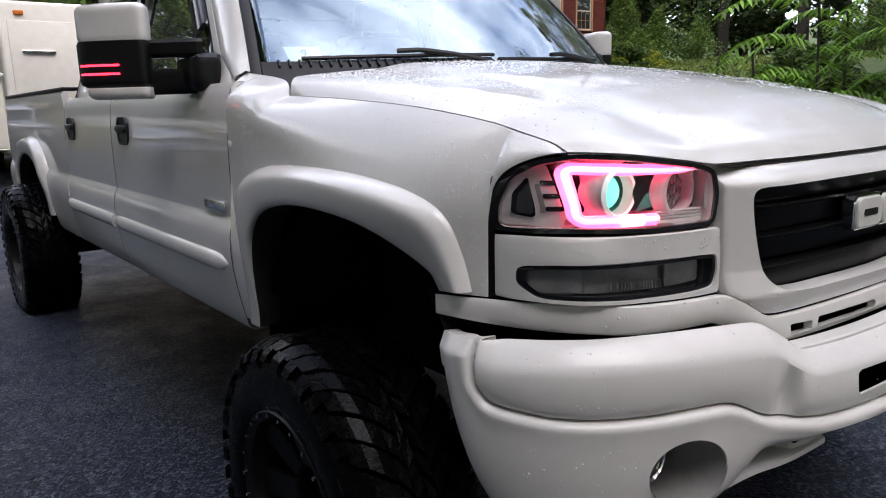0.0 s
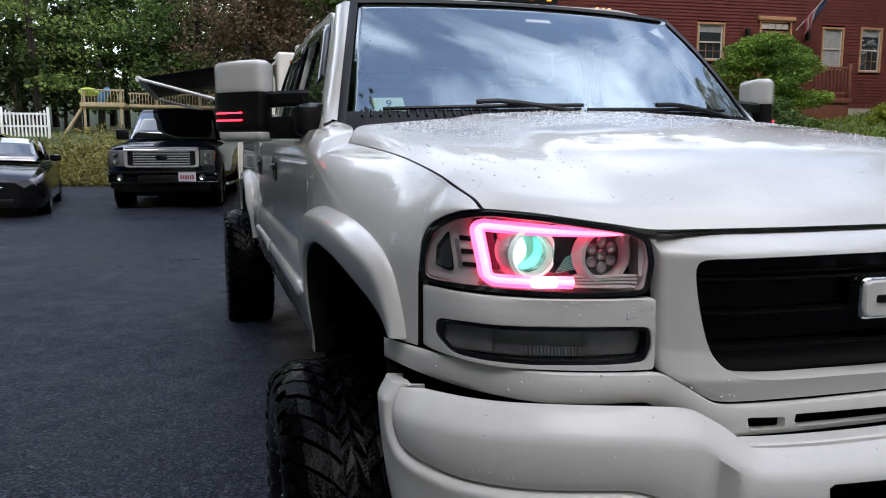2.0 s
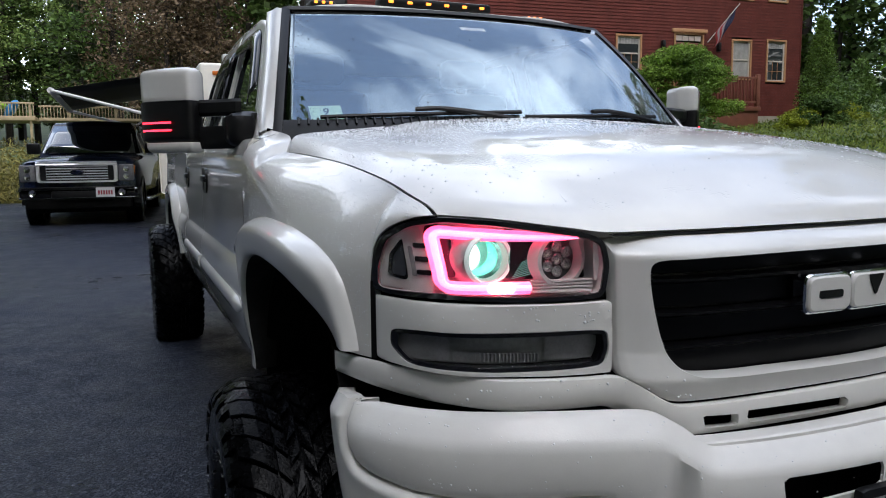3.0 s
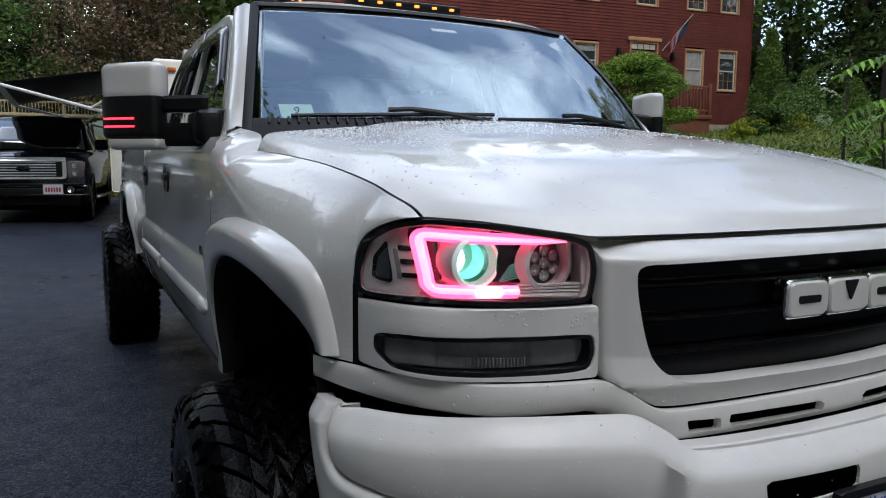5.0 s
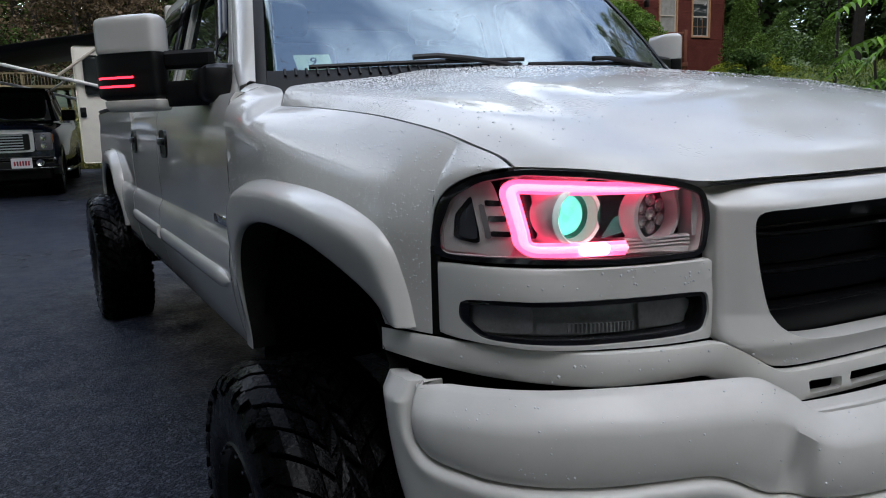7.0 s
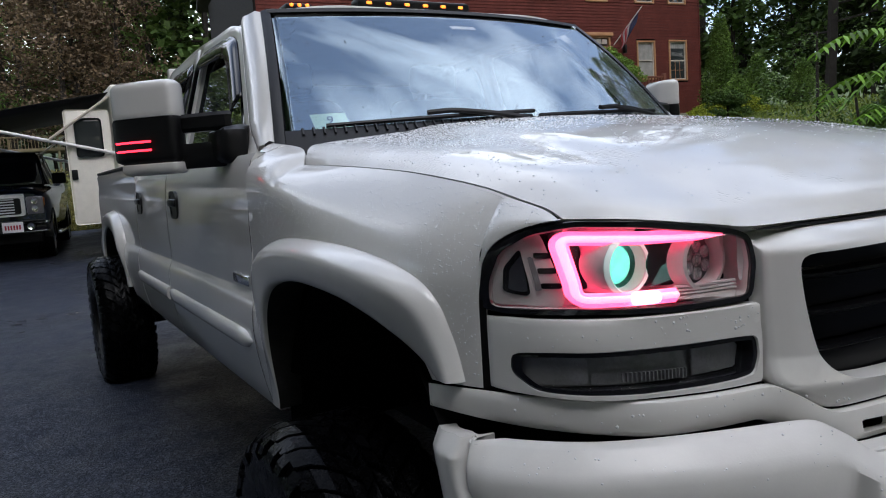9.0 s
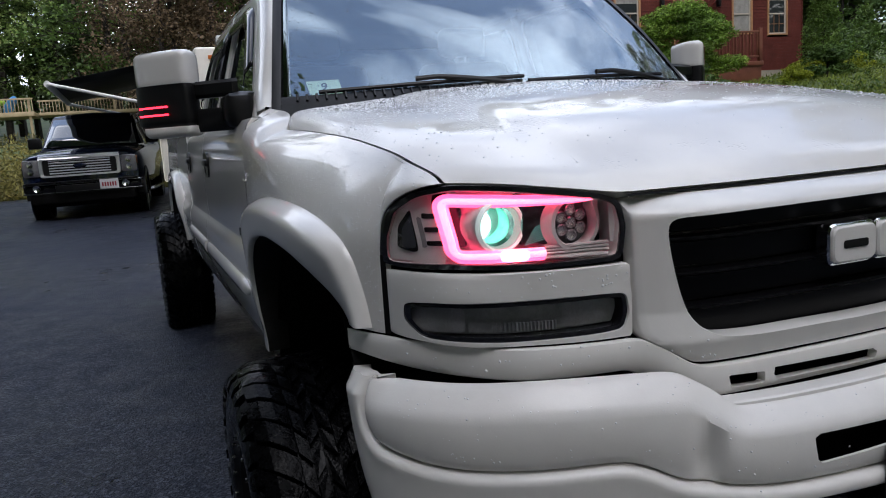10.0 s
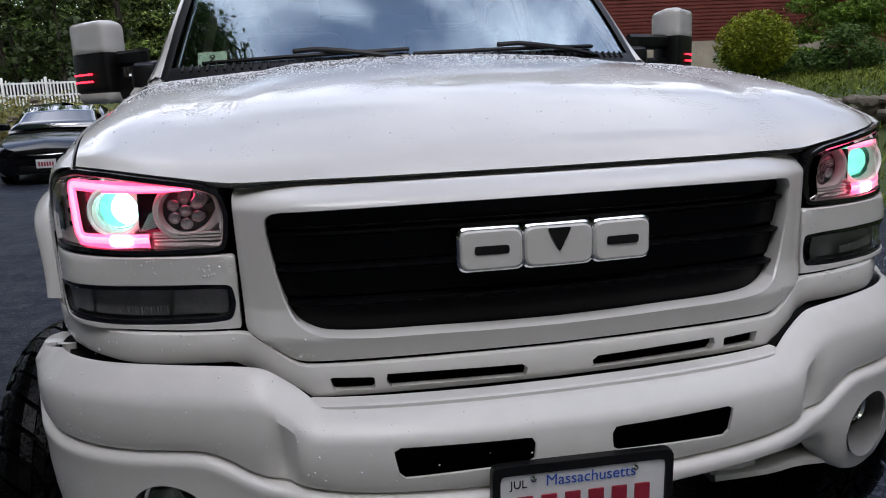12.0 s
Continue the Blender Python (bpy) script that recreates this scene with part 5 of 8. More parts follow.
def tread_block(bm, x0, x1, a0, a1, skew, n=3):
    """A slanting lug that follows the tyre's crown, with bevelled edges."""
    secs = []
    for i in range(n + 1):
        t = i / n
        x, sh = x0 + (x1 - x0) * t, skew * t
        top = tread_top(x) - (0.003 if i in (0, n) else 0)
        b = (a1 - a0) * 0.05
        secs.append([bm.verts.new((x, r * math.cos(a + sh), r * math.sin(a + sh))) for r, a in ((top - 0.026, a0), (top - 0.003, a0 + b * 0.4), (top, a0 + b), (top, a1 - b), (top - 0.003, a1 - b * 0.4), (top - 0.026, a1))])
    for p, q in zip(secs, secs[1:]):
        for k in range(5):
            bm.faces.new((p[k], p[k + 1], q[k + 1], q[k]))
    bm.faces.new(secs[0])
    bm.faces.new(secs[-1])


def make_wheel():
    top = new("wheel")
    bm = wheel_mesh()
    tyre = part("tyre", bm, M_RUBBER, top, angle=40)
    bm = bmesh.new()
    N = 40
    st = 2 * math.pi / N
    for k in range(N):
        a = st * k
        for s in (-1, 1):
            sh = 0 if s < 0 else st * 0.5
            alt = k % 2
            # long slanting shoulder lugs, hooked middle lugs, and knobs down the sidewall
            tread_block(bm, s * 0.058, s * (0.143 if alt else 0.137), a + sh, a + sh + st * 0.90, -st * 0.95)
            tread_block(bm, s * 0.030, s * 0.055, a + sh + st * 0.52, a + sh + st * (1.40 if alt else 1.34), -st * 0.45, 1)
            tread_block(bm, s * 0.003, s * 0.027, a + sh + st * 0.62, a + sh + st * (1.30 if alt else 1.46), st * 0.40, 1)
            b0 = a + sh - st * 0.95
            b1 = b0 + st * (0.62 if alt else 0.50)
            low = 0.372 if alt else 0.390
            vs = [bm.verts.new((s * x, r * math.cos(b), r * math.sin(b))) for x, r in ((0.137, 0.424), (0.155, 0.410), (0.164, 0.392), (0.160, low), (0.146, low)) for b in (b0, b1)]
            for q in range(4):
                bm.faces.new((vs[2 * q], vs[2 * q + 1], vs[2 * q + 3], vs[2 * q + 2]))
            for e in (0, 1):
                bm.faces.new((vs[e], vs[2 + e], vs[4 + e], vs[6 + e], vs[8 + e]))
    part("tread", bm, M_RUBBER, tyre, smooth=False)
    bm = bmesh.new()
    spin(bm, [(0.250, -0.135), (0.262, -0.150), (0.258, -0.155), (0.240, -0.140), (0.228, -0.05), (0.12, -0.02), (0.085, -0.03), (0.001, -0.03)], (0, 0, 0), "x", 48)
    rim = part("rim", bm, M_RIM, top, "matt black wheel rim with silver bolts")
    for k in range(8):
        a = 2 * math.pi * (k + 0.5) / 8
        bm = bmesh.new()
        vs = []
        c, s = math.cos(a), math.sin(a)
        for r, w in ((0.09, 0.035), (0.235, 0.045)):
            for sg in (-1, 1):
                for x in (-0.075, -0.03):
                    xx = x if r < 0.2 else x - 0.035
                    vs.append(bm.verts.new((xx, r * c - sg * w * s, r * s + sg * w * c)))
        for f in ((0, 2, 6, 4), (1, 5, 7, 3), (0, 4, 5, 1), (2, 3, 7, 6), (4, 6, 7, 5), (0, 1, 3, 2)):
            bm.faces.new([vs[i] for i in f])
        bmesh.ops.bevel(bm, geom=bm.edges[:], offset=0.006, segments=1, affect="EDGES")
        part("spoke", bm, M_RIM, rim)
    for k in range(24):
        a = 2 * math.pi * k / 24
        bm = bmesh.new()
        tube(bm, (-0.150, 0.250 * math.cos(a), 0.250 * math.sin(a)), (-0.160, 0.250 * math.cos(a), 0.250 * math.sin(a)), 0.005, 6)
        part("bolt", bm, M_CHROME, rim)
    return top


WHEEL_X = 1.015
first = make_wheel()
first.parent = truck
first.matrix_basis = pose(-1.005, 0.95, 0.352, 0, 0, -1) @ pose(0, 0, 0, 17) @ Matrix.Scale(0.97, 4)
for m in (pose(-WHEEL_X, 4.84, 0.445, 5, 0, 0) @ Matrix.Scale(1 / 0.97, 4), pose(1.005, 0.95, 0.352, 0, 0, 179) @ pose(0, 0, 0, 40), pose(WHEEL_X, 4.84, 0.445, 0, 0, 180) @ Matrix.Scale(1 / 0.97, 4)):
    copy_thing(first, m)


# ---- towing mirrors ----
MIRROR_LINE = interp([(1.036, 1.985), (1.046, 1.966), (1.066, 1.922), (1.086, 1.897), (1.104, 1.888), (1.122, 1.898), (1.165, 1.938), (1.21, 1.982), (1.245, 2.025), (1.258, 2.052)])


def mirror_front(side, x):
    """Depth of the mirror's front face: it falls back towards its outer end."""
    return MIRROR_LINE(x)


def mirror_body(side, x0, x1, z0, z1, r_top, r_bot, depth, puff=0.012):
    """A rounded shell between x0 and x1 (half-widths), standing on the front line."""
    bm = bmesh.new()
    n = 24
    rows = []
    zz = [i / 14 for i in range(15)]
    for j, t in enumerate(zz):
        z = z0 + (z1 - z0) * t
        rt = max(0, (z - (z1 - r_top)) / r_top) if r_top else 0
        rb = max(0, ((z0 + r_bot) - z) / r_bot) if r_bot else 0
        ins = (1 - math.sqrt(max(0, 1 - max(rt, rb)**2))) * (r_top if rt > rb else r_bot)
        xa, xb = x0 + ins, x1 - ins
        row = []
        for i in range(n + 1):
            x = xa + (xb - xa) * i / n
            e = abs(2 * i / n - 1)
            row.append((side * x, mirror_front(side, x) + ins * 0.8, z))
        for i in range(5):
            s = i / 4
            row.append((side * (xb - 0.002 - 0.024 * s), mirror_front(side, xb) + 0.008 + depth * 0.55 * s, z))
        for i in range(5):
            s = i / 4
            row.append((side * (xb - 0.026 + (xa - xb + 0.046) * s), mirror_front(side, xb) + 0.008 + depth * 0.55 + (MIRROR_LINE(1.045) + 0.085 - MIRROR_LINE(xb) - 0.008 - depth * 0.55) * s, z))
        rows.append(row)
    vs = loft(bm, rows, closed=True)
    bm.faces.new(vs[0])
    bm.faces.new(vs[-1])
    return bm


for side in (-1, 1):
    before = set(o.name for o in bpy.data.objects)
    mir = part("towing_mirror", mirror_body(side, 1.055, 1.258, 1.402, 1.548, 0.004, 0.02, 0.135, 0.006), M_BLACK, truck, "black towing mirror with white cap and red light bars", angle=45)
    part("mirror_cap", mirror_body(side, 1.045, 1.255, 1.549, 1.664, 0.028, 0.003, 0.13, 0.014), M_PAINT, mir, "white mirror cap", angle=50)
    part("lower_cap", mirror_body(side, 1.05, 1.245, 1.365, 1.402, 0.002, 0.025, 0.12, 0.004), M_PAINT, mir, "white lower mirror cap", angle=50)
    bm = bmesh.new()
    loft(bm, [[(side * x, y, z) for x, y in ((1.085, 2.066), (1.22, 2.122))] for z in (1.42, 1.645)])
    part("mirror_glass", bm, M_CHROME, mir)
    for z in (1.4725, 1.4455):
        bm = bmesh.new()
        xs = [1.165 + 0.09 * i / 8 for i in range(9)]
        rows = [[(side * x, mirror_front(side, x) - 0.002 + dy, z + dz) for x in xs] for dy, dz in ((0.004, -0.0034), (-0.003, -0.0028), (-0.003, 0.0028), (0.004, 0.0034))]
        loft(bm, rows)
        part("light_bar", bm, M_RED, mir, "glowing red light bar")
    # two arms and the foot on the door
    for z0, z1 in ((1.494, 1.552), (1.378, 1.458)):
        bm = bmesh.new()
        secs = []
        for i in range(9):
            t = i / 8
            x = 0.938 + (1.10 - 0.938) * t
            yc = 1.825 + (1.985 - 1.825) * t
            hw = 0.040 * (0.6 if i == 0 else 1)
            zc, hz = (z0 + z1) / 2, (z1 - z0) / 2
            secs.append([(side * x, yc + hw * c, zc + hz * s) for c, s in ((-1, -0.6), (-1, 0.6), (-0.7, 1), (0.7, 1), (1, 0.6), (1, -0.6), (0.7, -1), (-0.7, -1))])
        vs = loft(bm, secs, closed=True)
        bm.faces.new(vs[0])
        bm.faces.new(vs[-1])
        part("mirror_arm", bm, M_BLACK, mir, angle=30)
    bm = rbox((0.895, 1.740, 1.384), (0.995, 1.93, 1.506), 0.035, 3)
    for v in bm.verts:
        v.co = Vector((side * (v.co.x - (0.03 if v.co.z > 1.5 else 0)), v.co.y + (0.02 if v.co.z > 1.5 else 0), v.co.z))
    part("mirror_foot", bm, M_BLACK, mir)
    if side > 0:
        # the driver's mirror is drawn further out on its arms
        for o in bpy.data.objects:
            if o.name not in before and o.name.split(".")[0] not in ("mirror_foot",):
                lo = min(v.co.x for v in o.data.vertices)
                for v in o.data.vertices:
                    v.co.x += 0.092 * min(1, max(0, (v.co.x - 0.94) / 0.10))

# black ribbed strip at the foot of the glass
rows = []
for t, up in ((-0.15, -0.010), (-0.11, 0.004), (-0.05, 0.008), (0.0, 0.009), (0.030, 0.009), (0.046, 0.007), (0.048, -0.002)):
    rows.append([tuple(Vector(ws_point(t, s)) + Vector((0, -0.6 * up, 0.8 * up))) for s in [-0.985 + 1.97 * i / 40 for i in range(41)]])
bm = bmesh.new()
loft(bm, rows)
strip = part("cowl_strip", bm, M_BLACK, truck, "black ribbed cowl strip below the glass")
for i in range(56):
    s = -0.93 + 1.86 * i / 55
    p, q = Vector(ws_point(0.008, s)), Vector(ws_point(0.046, s))
    bm = bmesh.new()
    tube(bm, p + Vector((0, -0.008, 0.010)), q + Vector((0, -0.007, 0.009)), 0.0045, 5)
    part("rib", bm, M_BLACK, strip)


# ---- wipers, sticker, plate, roof lamps ----
def on_glass(x, t, up):
    p = ws_point(t, x / (0.852 - 0.138 * t))
    return (p[0], p[1] - up * 0.6, p[2] + up * 0.8)


for x0, x1, p0, p1 in ((-0.72, -0.04, -0.05, -0.42), (-0.03, 0.66, 0.66, 0.27)):
    bm = bmesh.new()
    bent(bm, [on_glass(x0 + (x1 - x0) * i / 12, 0.056 + 0.030 * i / 12, 0.010) for i in range(13)], 0.0075)
    wip = part("wiper", bm, M_BLACK, truck, "black wiper lying at the foot of the glass")
    bm = bmesh.new()
    bent(bm, [on_glass(p0 + (p1 - p0) * i / 10, 0.012 + 0.075 * min(1, i / 8), 0.018 + 0.008 * math.sin(math.pi * i / 10)) for i in range(11)], 0.009)
    part("wiper_arm", bm, M_BLACK, wip)
for x0, x1, t0, t1, nm in ((-0.740, -0.640, 0.075, 0.165, "inspection_sticker"), (-0.05, 0.06, 0.83, 0.865, "toll_tag")):
    bm = bmesh.new()
    rows = []
    for t in (t0, t1):
        rows.append([Vector(ws_point(t, x / (0.852 - 0.138 * t))) + Vector((0, 0.012, -0.012)) for x in (x0, (x0 + x1) / 2, x1)])
    loft(bm, rows)
    st = part(nm, bm, M_STICKER if nm[0] == "i" else M_WHITE, truck, "pale green inspection sticker" if nm[0] == "i" else "white toll tag behind the glass")


# ---- ground ----
def height(x, y):
    """The lie of the land: the drive falls gently towards the viewer; banks rise behind it and to the right."""
    z = 0.018 * (min(y, 24) - 4.84)
    z += 0.115 * max(0, min(y, 34) - 20.6) + 0.03 * max(0, y - 34)
    z += (1.15 * sstep((x - 5.4) / 3.0) + 0.095 * max(0, min(x, 22) - 8.4)) * (0.35 + 0.65 * sstep((y + 4) / 8)) * (1 - 0.75 * sstep((y - 22) / 8))
    z += 0.5 * sstep((-x - 12) / 10)
    d = math.hypot(x, y - 8)
    z += 9 * sstep((d - 56) / 45)
    return z


def sheet(name, xs, ys, mat, lift=0.0):
    bm = bmesh.new()
    loft(bm, [[(x, y, height(x, y) + lift) for x in xs] for y in ys])
    return tagged(finish(bm, name, mat), kind="structure")


xs = [-900, -300, -120, -60, -40, -30, -24, -20, -16, -13, -11] + [-9.5 + 0.75 * i for i in range(60)] + [40, 50, 70, 120, 300, 900]
ys = [-900, -300, -120, -60, -40, -25, -18, -12, -8, -6] + [-5 + 0.8 * i for i in range(52)] + [38, 42, 48, 60, 90, 160, 320, 900]
sheet("ground", xs, ys, M_GRASS)
bm = bmesh.new()
rows = []
for i in range(31):
    y = -16 + 36.6 * i / 30
    wig = 0.10 * math.sin(y * 0.9) + 0.06 * math.sin(y * 2.3)
    x0, x1 = -10.5 + 2.0 * sstep((y - 10) / 10) + wig, 5.35 + wig * 0.5
    rows.append([(x, y + (wig if i == 30 else 0), height(x, y) + 0.022) for x in [x0 + (x1 - x0) * j / 16 for j in range(17)]])
loft(bm, rows)
drive = tagged(finish(bm, "driveway", M_ASPHALT), kind="structure")
thick(drive, 0.05)


# ---- leaves ----
def leaf_mesh(name, cen, size, mat, rng, aspect=2.0, droop=0.0, up=0.35):
    """One mesh of small pointed leaves at the places given; size one number or one for each."""
    n = len(cen)
    cen = np.asarray(cen, float)
    d = rng.normal(size=(n, 3))
    d[:, 2] = d[:, 2] * 0.6 - droop
    d /= np.linalg.norm(d, axis=1)[:, None]
    nrm = rng.normal(size=(n, 3))
    nrm[:, 2] = np.abs(nrm[:, 2]) + up
    s = np.cross(d, nrm)
    s /= np.linalg.norm(s, axis=1)[:, None]
    L = (np.asarray(size) * rng.uniform(0.6, 1.3, n))[:, None]
    W = L / aspect
    v = np.stack([cen - d * L * 0.5, cen + s * W * 0.5 + d * L * 0.05, cen + d * L * 0.5, cen - s * W * 0.5 + d * L * 0.05], 1).reshape(-1, 3)
    me = bpy.data.meshes.new(name)
    me.vertices.add(4 * n)
    me.vertices.foreach_set("co", v.ravel().astype(np.float32))
    me.loops.add(4 * n)
    me.loops.foreach_set("vertex_index", np.arange(4 * n, dtype=np.int32))
    me.polygons.add(n)
    me.polygons.foreach_set("loop_start", np.arange(0, 4 * n, 4, dtype=np.int32))
    me.update(calc_edges=True)
    me.materials.append(mat)
    return me


def clumps(rng, centres, radii, per):
    """Points in shells of clumps, thicker outside."""
    out = []
    for c, r in zip(centres, radii):
        p = rng.normal(size=(per, 3))
        p /= np.linalg.norm(p, axis=1)[:, None]
        p *= (rng.uniform(0.35, 1.0, per) ** 0.5)[:, None]
        out.append(np.asarray(c) + p * np.asarray(r))
    return np.concatenate(out)


def wood_tree(rng, x, y, h, kind):
    """Trunk and limb segments, and leaf places, of one tall tree."""
    z0 = height(x, y) - 0.2
    segs, cen, rad = [], [], []
    lean = rng.normal(0, 0.03, 2)
    r0 = h * 0.011 + 0.05
    top = np.array([x + lean[0] * h, y + lean[1] * h, z0 + h])
    base = np.array([x, y, z0])
    segs.append((base, base + (top - base) * 0.5, r0, r0 * 0.7))
    segs.append((base + (top - base) * 0.5, top, r0 * 0.7, r0 * 0.15))
    n = int(h * 1.5)
    for i in range(n):
        t = 0.16 + 0.84 * (i + rng.uniform(0, 1)) / n
        a = rng.uniform(0, 2 * math.pi)
        reach = h * (0.20 * (1 - t) ** 0.7 + 0.035) * rng.uniform(0.6, 1.25) if kind == "pine" else h * 0.21 * math.sin(math.pi * min(1, 0.22 + 0.75 * t)) * rng.uniform(0.5, 1.2)
        p = base + (top - base) * t
        q = p + np.array([math.cos(a) * reach, math.sin(a) * reach, reach * (0.12 if kind == "pine" else 0.4)])
        segs.append((p, q, r0 * 0.22, r0 * 0.05))
        for f in (0.55, 1.0):
            c = p + (q - p) * f
            cen.append(c)
            w = reach * 0.42 + 0.45
            rad.append((w, w, w * (0.34 if kind == "pine" else 0.6)))
    return segs, cen, rad


def woods(name, label, spots, per, size, mats, seed):
    rng = np.random.default_rng(seed)
    trunks = bmesh.new()
    leaf_pts = {m.name: [] for m in mats}
    for i, (x, y, h, kind) in enumerate(spots):
        segs, cen, rad = wood_tree(rng, x, y, h, kind)
        for a, b, r1, r2 in segs:
            tube(trunks, a, b, r1, 5, r2, caps=False)
        leaf_pts[mats[i % len(mats)].name].append(clumps(rng, cen, rad, per))
    ob = tagged(finish(trunks, name, M_BARK), label, "woods", kind="stuff")
    for m in dict.fromkeys(mats):
        if leaf_pts[m.name]:
            pts = np.concatenate(leaf_pts[m.name])
            lo = new("leaves", leaf_mesh("leaves", pts, size, m, rng, 1.7, 0.2))
            lo.parent = ob
    return ob


rng = np.random.default_rng(5)
back, outer = [], []
for i in range(46):
    x = -46 + 92 * i / 45 + rng.uniform(-1, 1)
    y = 46 + rng.uniform(-3, 10) + 0.004 * x * x - (0 if x < 8 else 8)
    spots = back if -23 < x < 6 or 19 < x < 36 else outer
    spots.append((x + 1.0, y + 7, rng.uniform(17, 25), "leafy"))
    spots.append((x, y, rng.uniform(15, 23), "pine" if rng.uniform() < 0.6 else "leafy"))
woods("far_woods", "dense mixed green woods behind the house and deck", back, 135, 0.25, [M_LEAF_WOOD, M_LEAF_WOOD, M_LEAF_ARB], 11)
woods("outer_woods", "mixed green woods round the lawn", outer, 45, 0.60, [M_LEAF_WOOD, M_LEAF_ARB], 17)
copper = [(rng.uniform(-1.5, 7.5), rng.uniform(38, 43), rng.uniform(11, 16), "leafy") for i in range(6)]
woods("copper_trees", "brown-leaved trees at the edge of the woods", copper, 170, 0.20, [M_LEAF_BROWN], 18)
right = []
for i in range(30):
    y = -22 + 52 * i / 29 + rng.uniform(-1, 1)
    right.append((27 + rng.uniform(0, 9) + 0.01 * (y - 10) ** 2 * 0.3, y, rng.uniform(13, 20), "pine" if rng.uniform() < 0.7 else "leafy"))
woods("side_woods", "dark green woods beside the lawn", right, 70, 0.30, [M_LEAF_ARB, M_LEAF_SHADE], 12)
# trees out of view, added to hold low sky light off the truck
rest = []
for i in range(44):
    a = math.pi * (0.86 + 1.10 * i / 43)
    r = 20 + rng.uniform(-1, 7)
    rest.append((r * math.cos(a) * 1.05, 1 + r * math.sin(a), rng.uniform(18, 24), "leafy"))
woods("near_woods", "tall leafy woods out of view, added to block low sky light", rest, 38, 0.78, [M_LEAF_NEAR], 13)
# unseen row of trees whose height shades the truck's left side
left = []
for i in range(38):
    y = -19 + 33 * i / 37 + rng.uniform(-1, 1)
    left.append((-11.8 - rng.uniform(0, 5) - 0.25 * max(0, y - 4), y, rng.uniform(22, 28) * (0.9 if -10 < y < -2 else 1.06), "leafy"))
woods("left_woods", "tall dense leafy woods out of view, added to shade the truck's side", left, 105, 0.43, [M_LEAF_NEAR], 15)
low = []
for i in range(120):
    t = rng.uniform(0, 1)
    if t < 0.62:
        x = rng.uniform(-48, 46)
        low.append((x, rng.uniform(44, 58) + 0.003 * x * x, rng.uniform(5, 9), "leafy"))
    else:
        low.append((rng.uniform(27, 38), rng.uniform(-24, 34), rng.uniform(4, 8), "leafy"))
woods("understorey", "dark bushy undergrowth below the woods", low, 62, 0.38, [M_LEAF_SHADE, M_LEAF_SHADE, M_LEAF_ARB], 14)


thick_spots = []
for i in range(34):
    x = rng.uniform(9, 17)
    thick_spots.append((x, rng.uniform(-6, 0.32 * x - 1.2), rng.uniform(5, 12), "leafy" if rng.uniform() < 0.6 else "pine"))
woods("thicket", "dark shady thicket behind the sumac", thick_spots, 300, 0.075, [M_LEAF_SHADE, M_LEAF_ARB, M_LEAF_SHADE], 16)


GROUPS = {"arborvitae_tree": "arborvitaes by the house", "juniper_bush": "junipers before the house", "garden_shrub": "shrubs on the bank"}


def shrub(name, label, cat, at, cen, rad, per, size, mat, seed, aspect=2.0, droop=0.0, stems=()):
    """A bush: stems and a crown of many small leaves."""
    rng = np.random.default_rng(seed)
    t = thing(name, label, cat, at, GROUPS.get(name, ""))
    bm = bmesh.new()
    for a, b, r in (stems or (((0, 0, -0.1), (0, 0, 0.5), 0.05),)):
        tube(bm, a, b, r, 7, r * 0.4)
    part("stem", bm, M_BARK, t)
    me = leaf_mesh("foliage", clumps(rng, cen, rad, per), size, mat, rng, aspect, droop)
    lo = new("foliage", me)
    lo.parent = t
    return t


# tall pointed arborvitaes by the house corner
def arborvitae(x, y, h, w, seed):
    rng = np.random.default_rng(seed)
    cen, rad = [], []
    n = int(34 * h / 3)
    for i in range(n):
        t = (i + 0.5) / n
        a = i * 2.4
        ww = w * (1 - t) ** 1.0 * (0.55 + 0.45 * min(1, t * 6))
        cen.append((math.cos(a) * ww * 0.55, math.sin(a) * ww * 0.55, 0.1 + (h - 0.2) * t))
        k = 0.20 + 0.34 * ww
        rad.append((k, k, k * 1.1))
    return shrub("arborvitae_tree", "tall pointed green arborvitae beside the red house", "tree", (x, y, height(x, y) - 0.05), cen, rad, 420, 0.075, M_LEAF_ARBV, seed, 2.2, 0.1,
                 (((0, 0, -0.1), (0, 0, h * 0.8), 0.07),))


arborvitae(20.0, 16.6, 3.45, 0.86, 21)
arborvitae(20.6, 15.6, 1.9, 0.9, 22)
arborvitae(19.0, 15.2, 1.3, 0.9, 23)
arborvitae(21.6, 14.6, 1.5, 0.9, 24)


def bush_cloud(rng, rx, ry, h, n, spread=0.35):
    cen, rad = [], []
    for i in range(n):
        a, b = rng.uniform(0, 2 * math.pi), rng.uniform(0, 1)
        r = math.sqrt(rng.uniform(0.1, 1))
        zz = h * (0.15 + 0.85 * b)
        k = math.sqrt(max(0.05, 1 - (b * 0.95) ** 2)) * r
        cen.append((rx * k * math.cos(a) * 0.8, ry * k * math.sin(a) * 0.8, zz * 0.85))
        rad.append((rx * spread, ry * spread, h * 0.2))
    return cen, rad


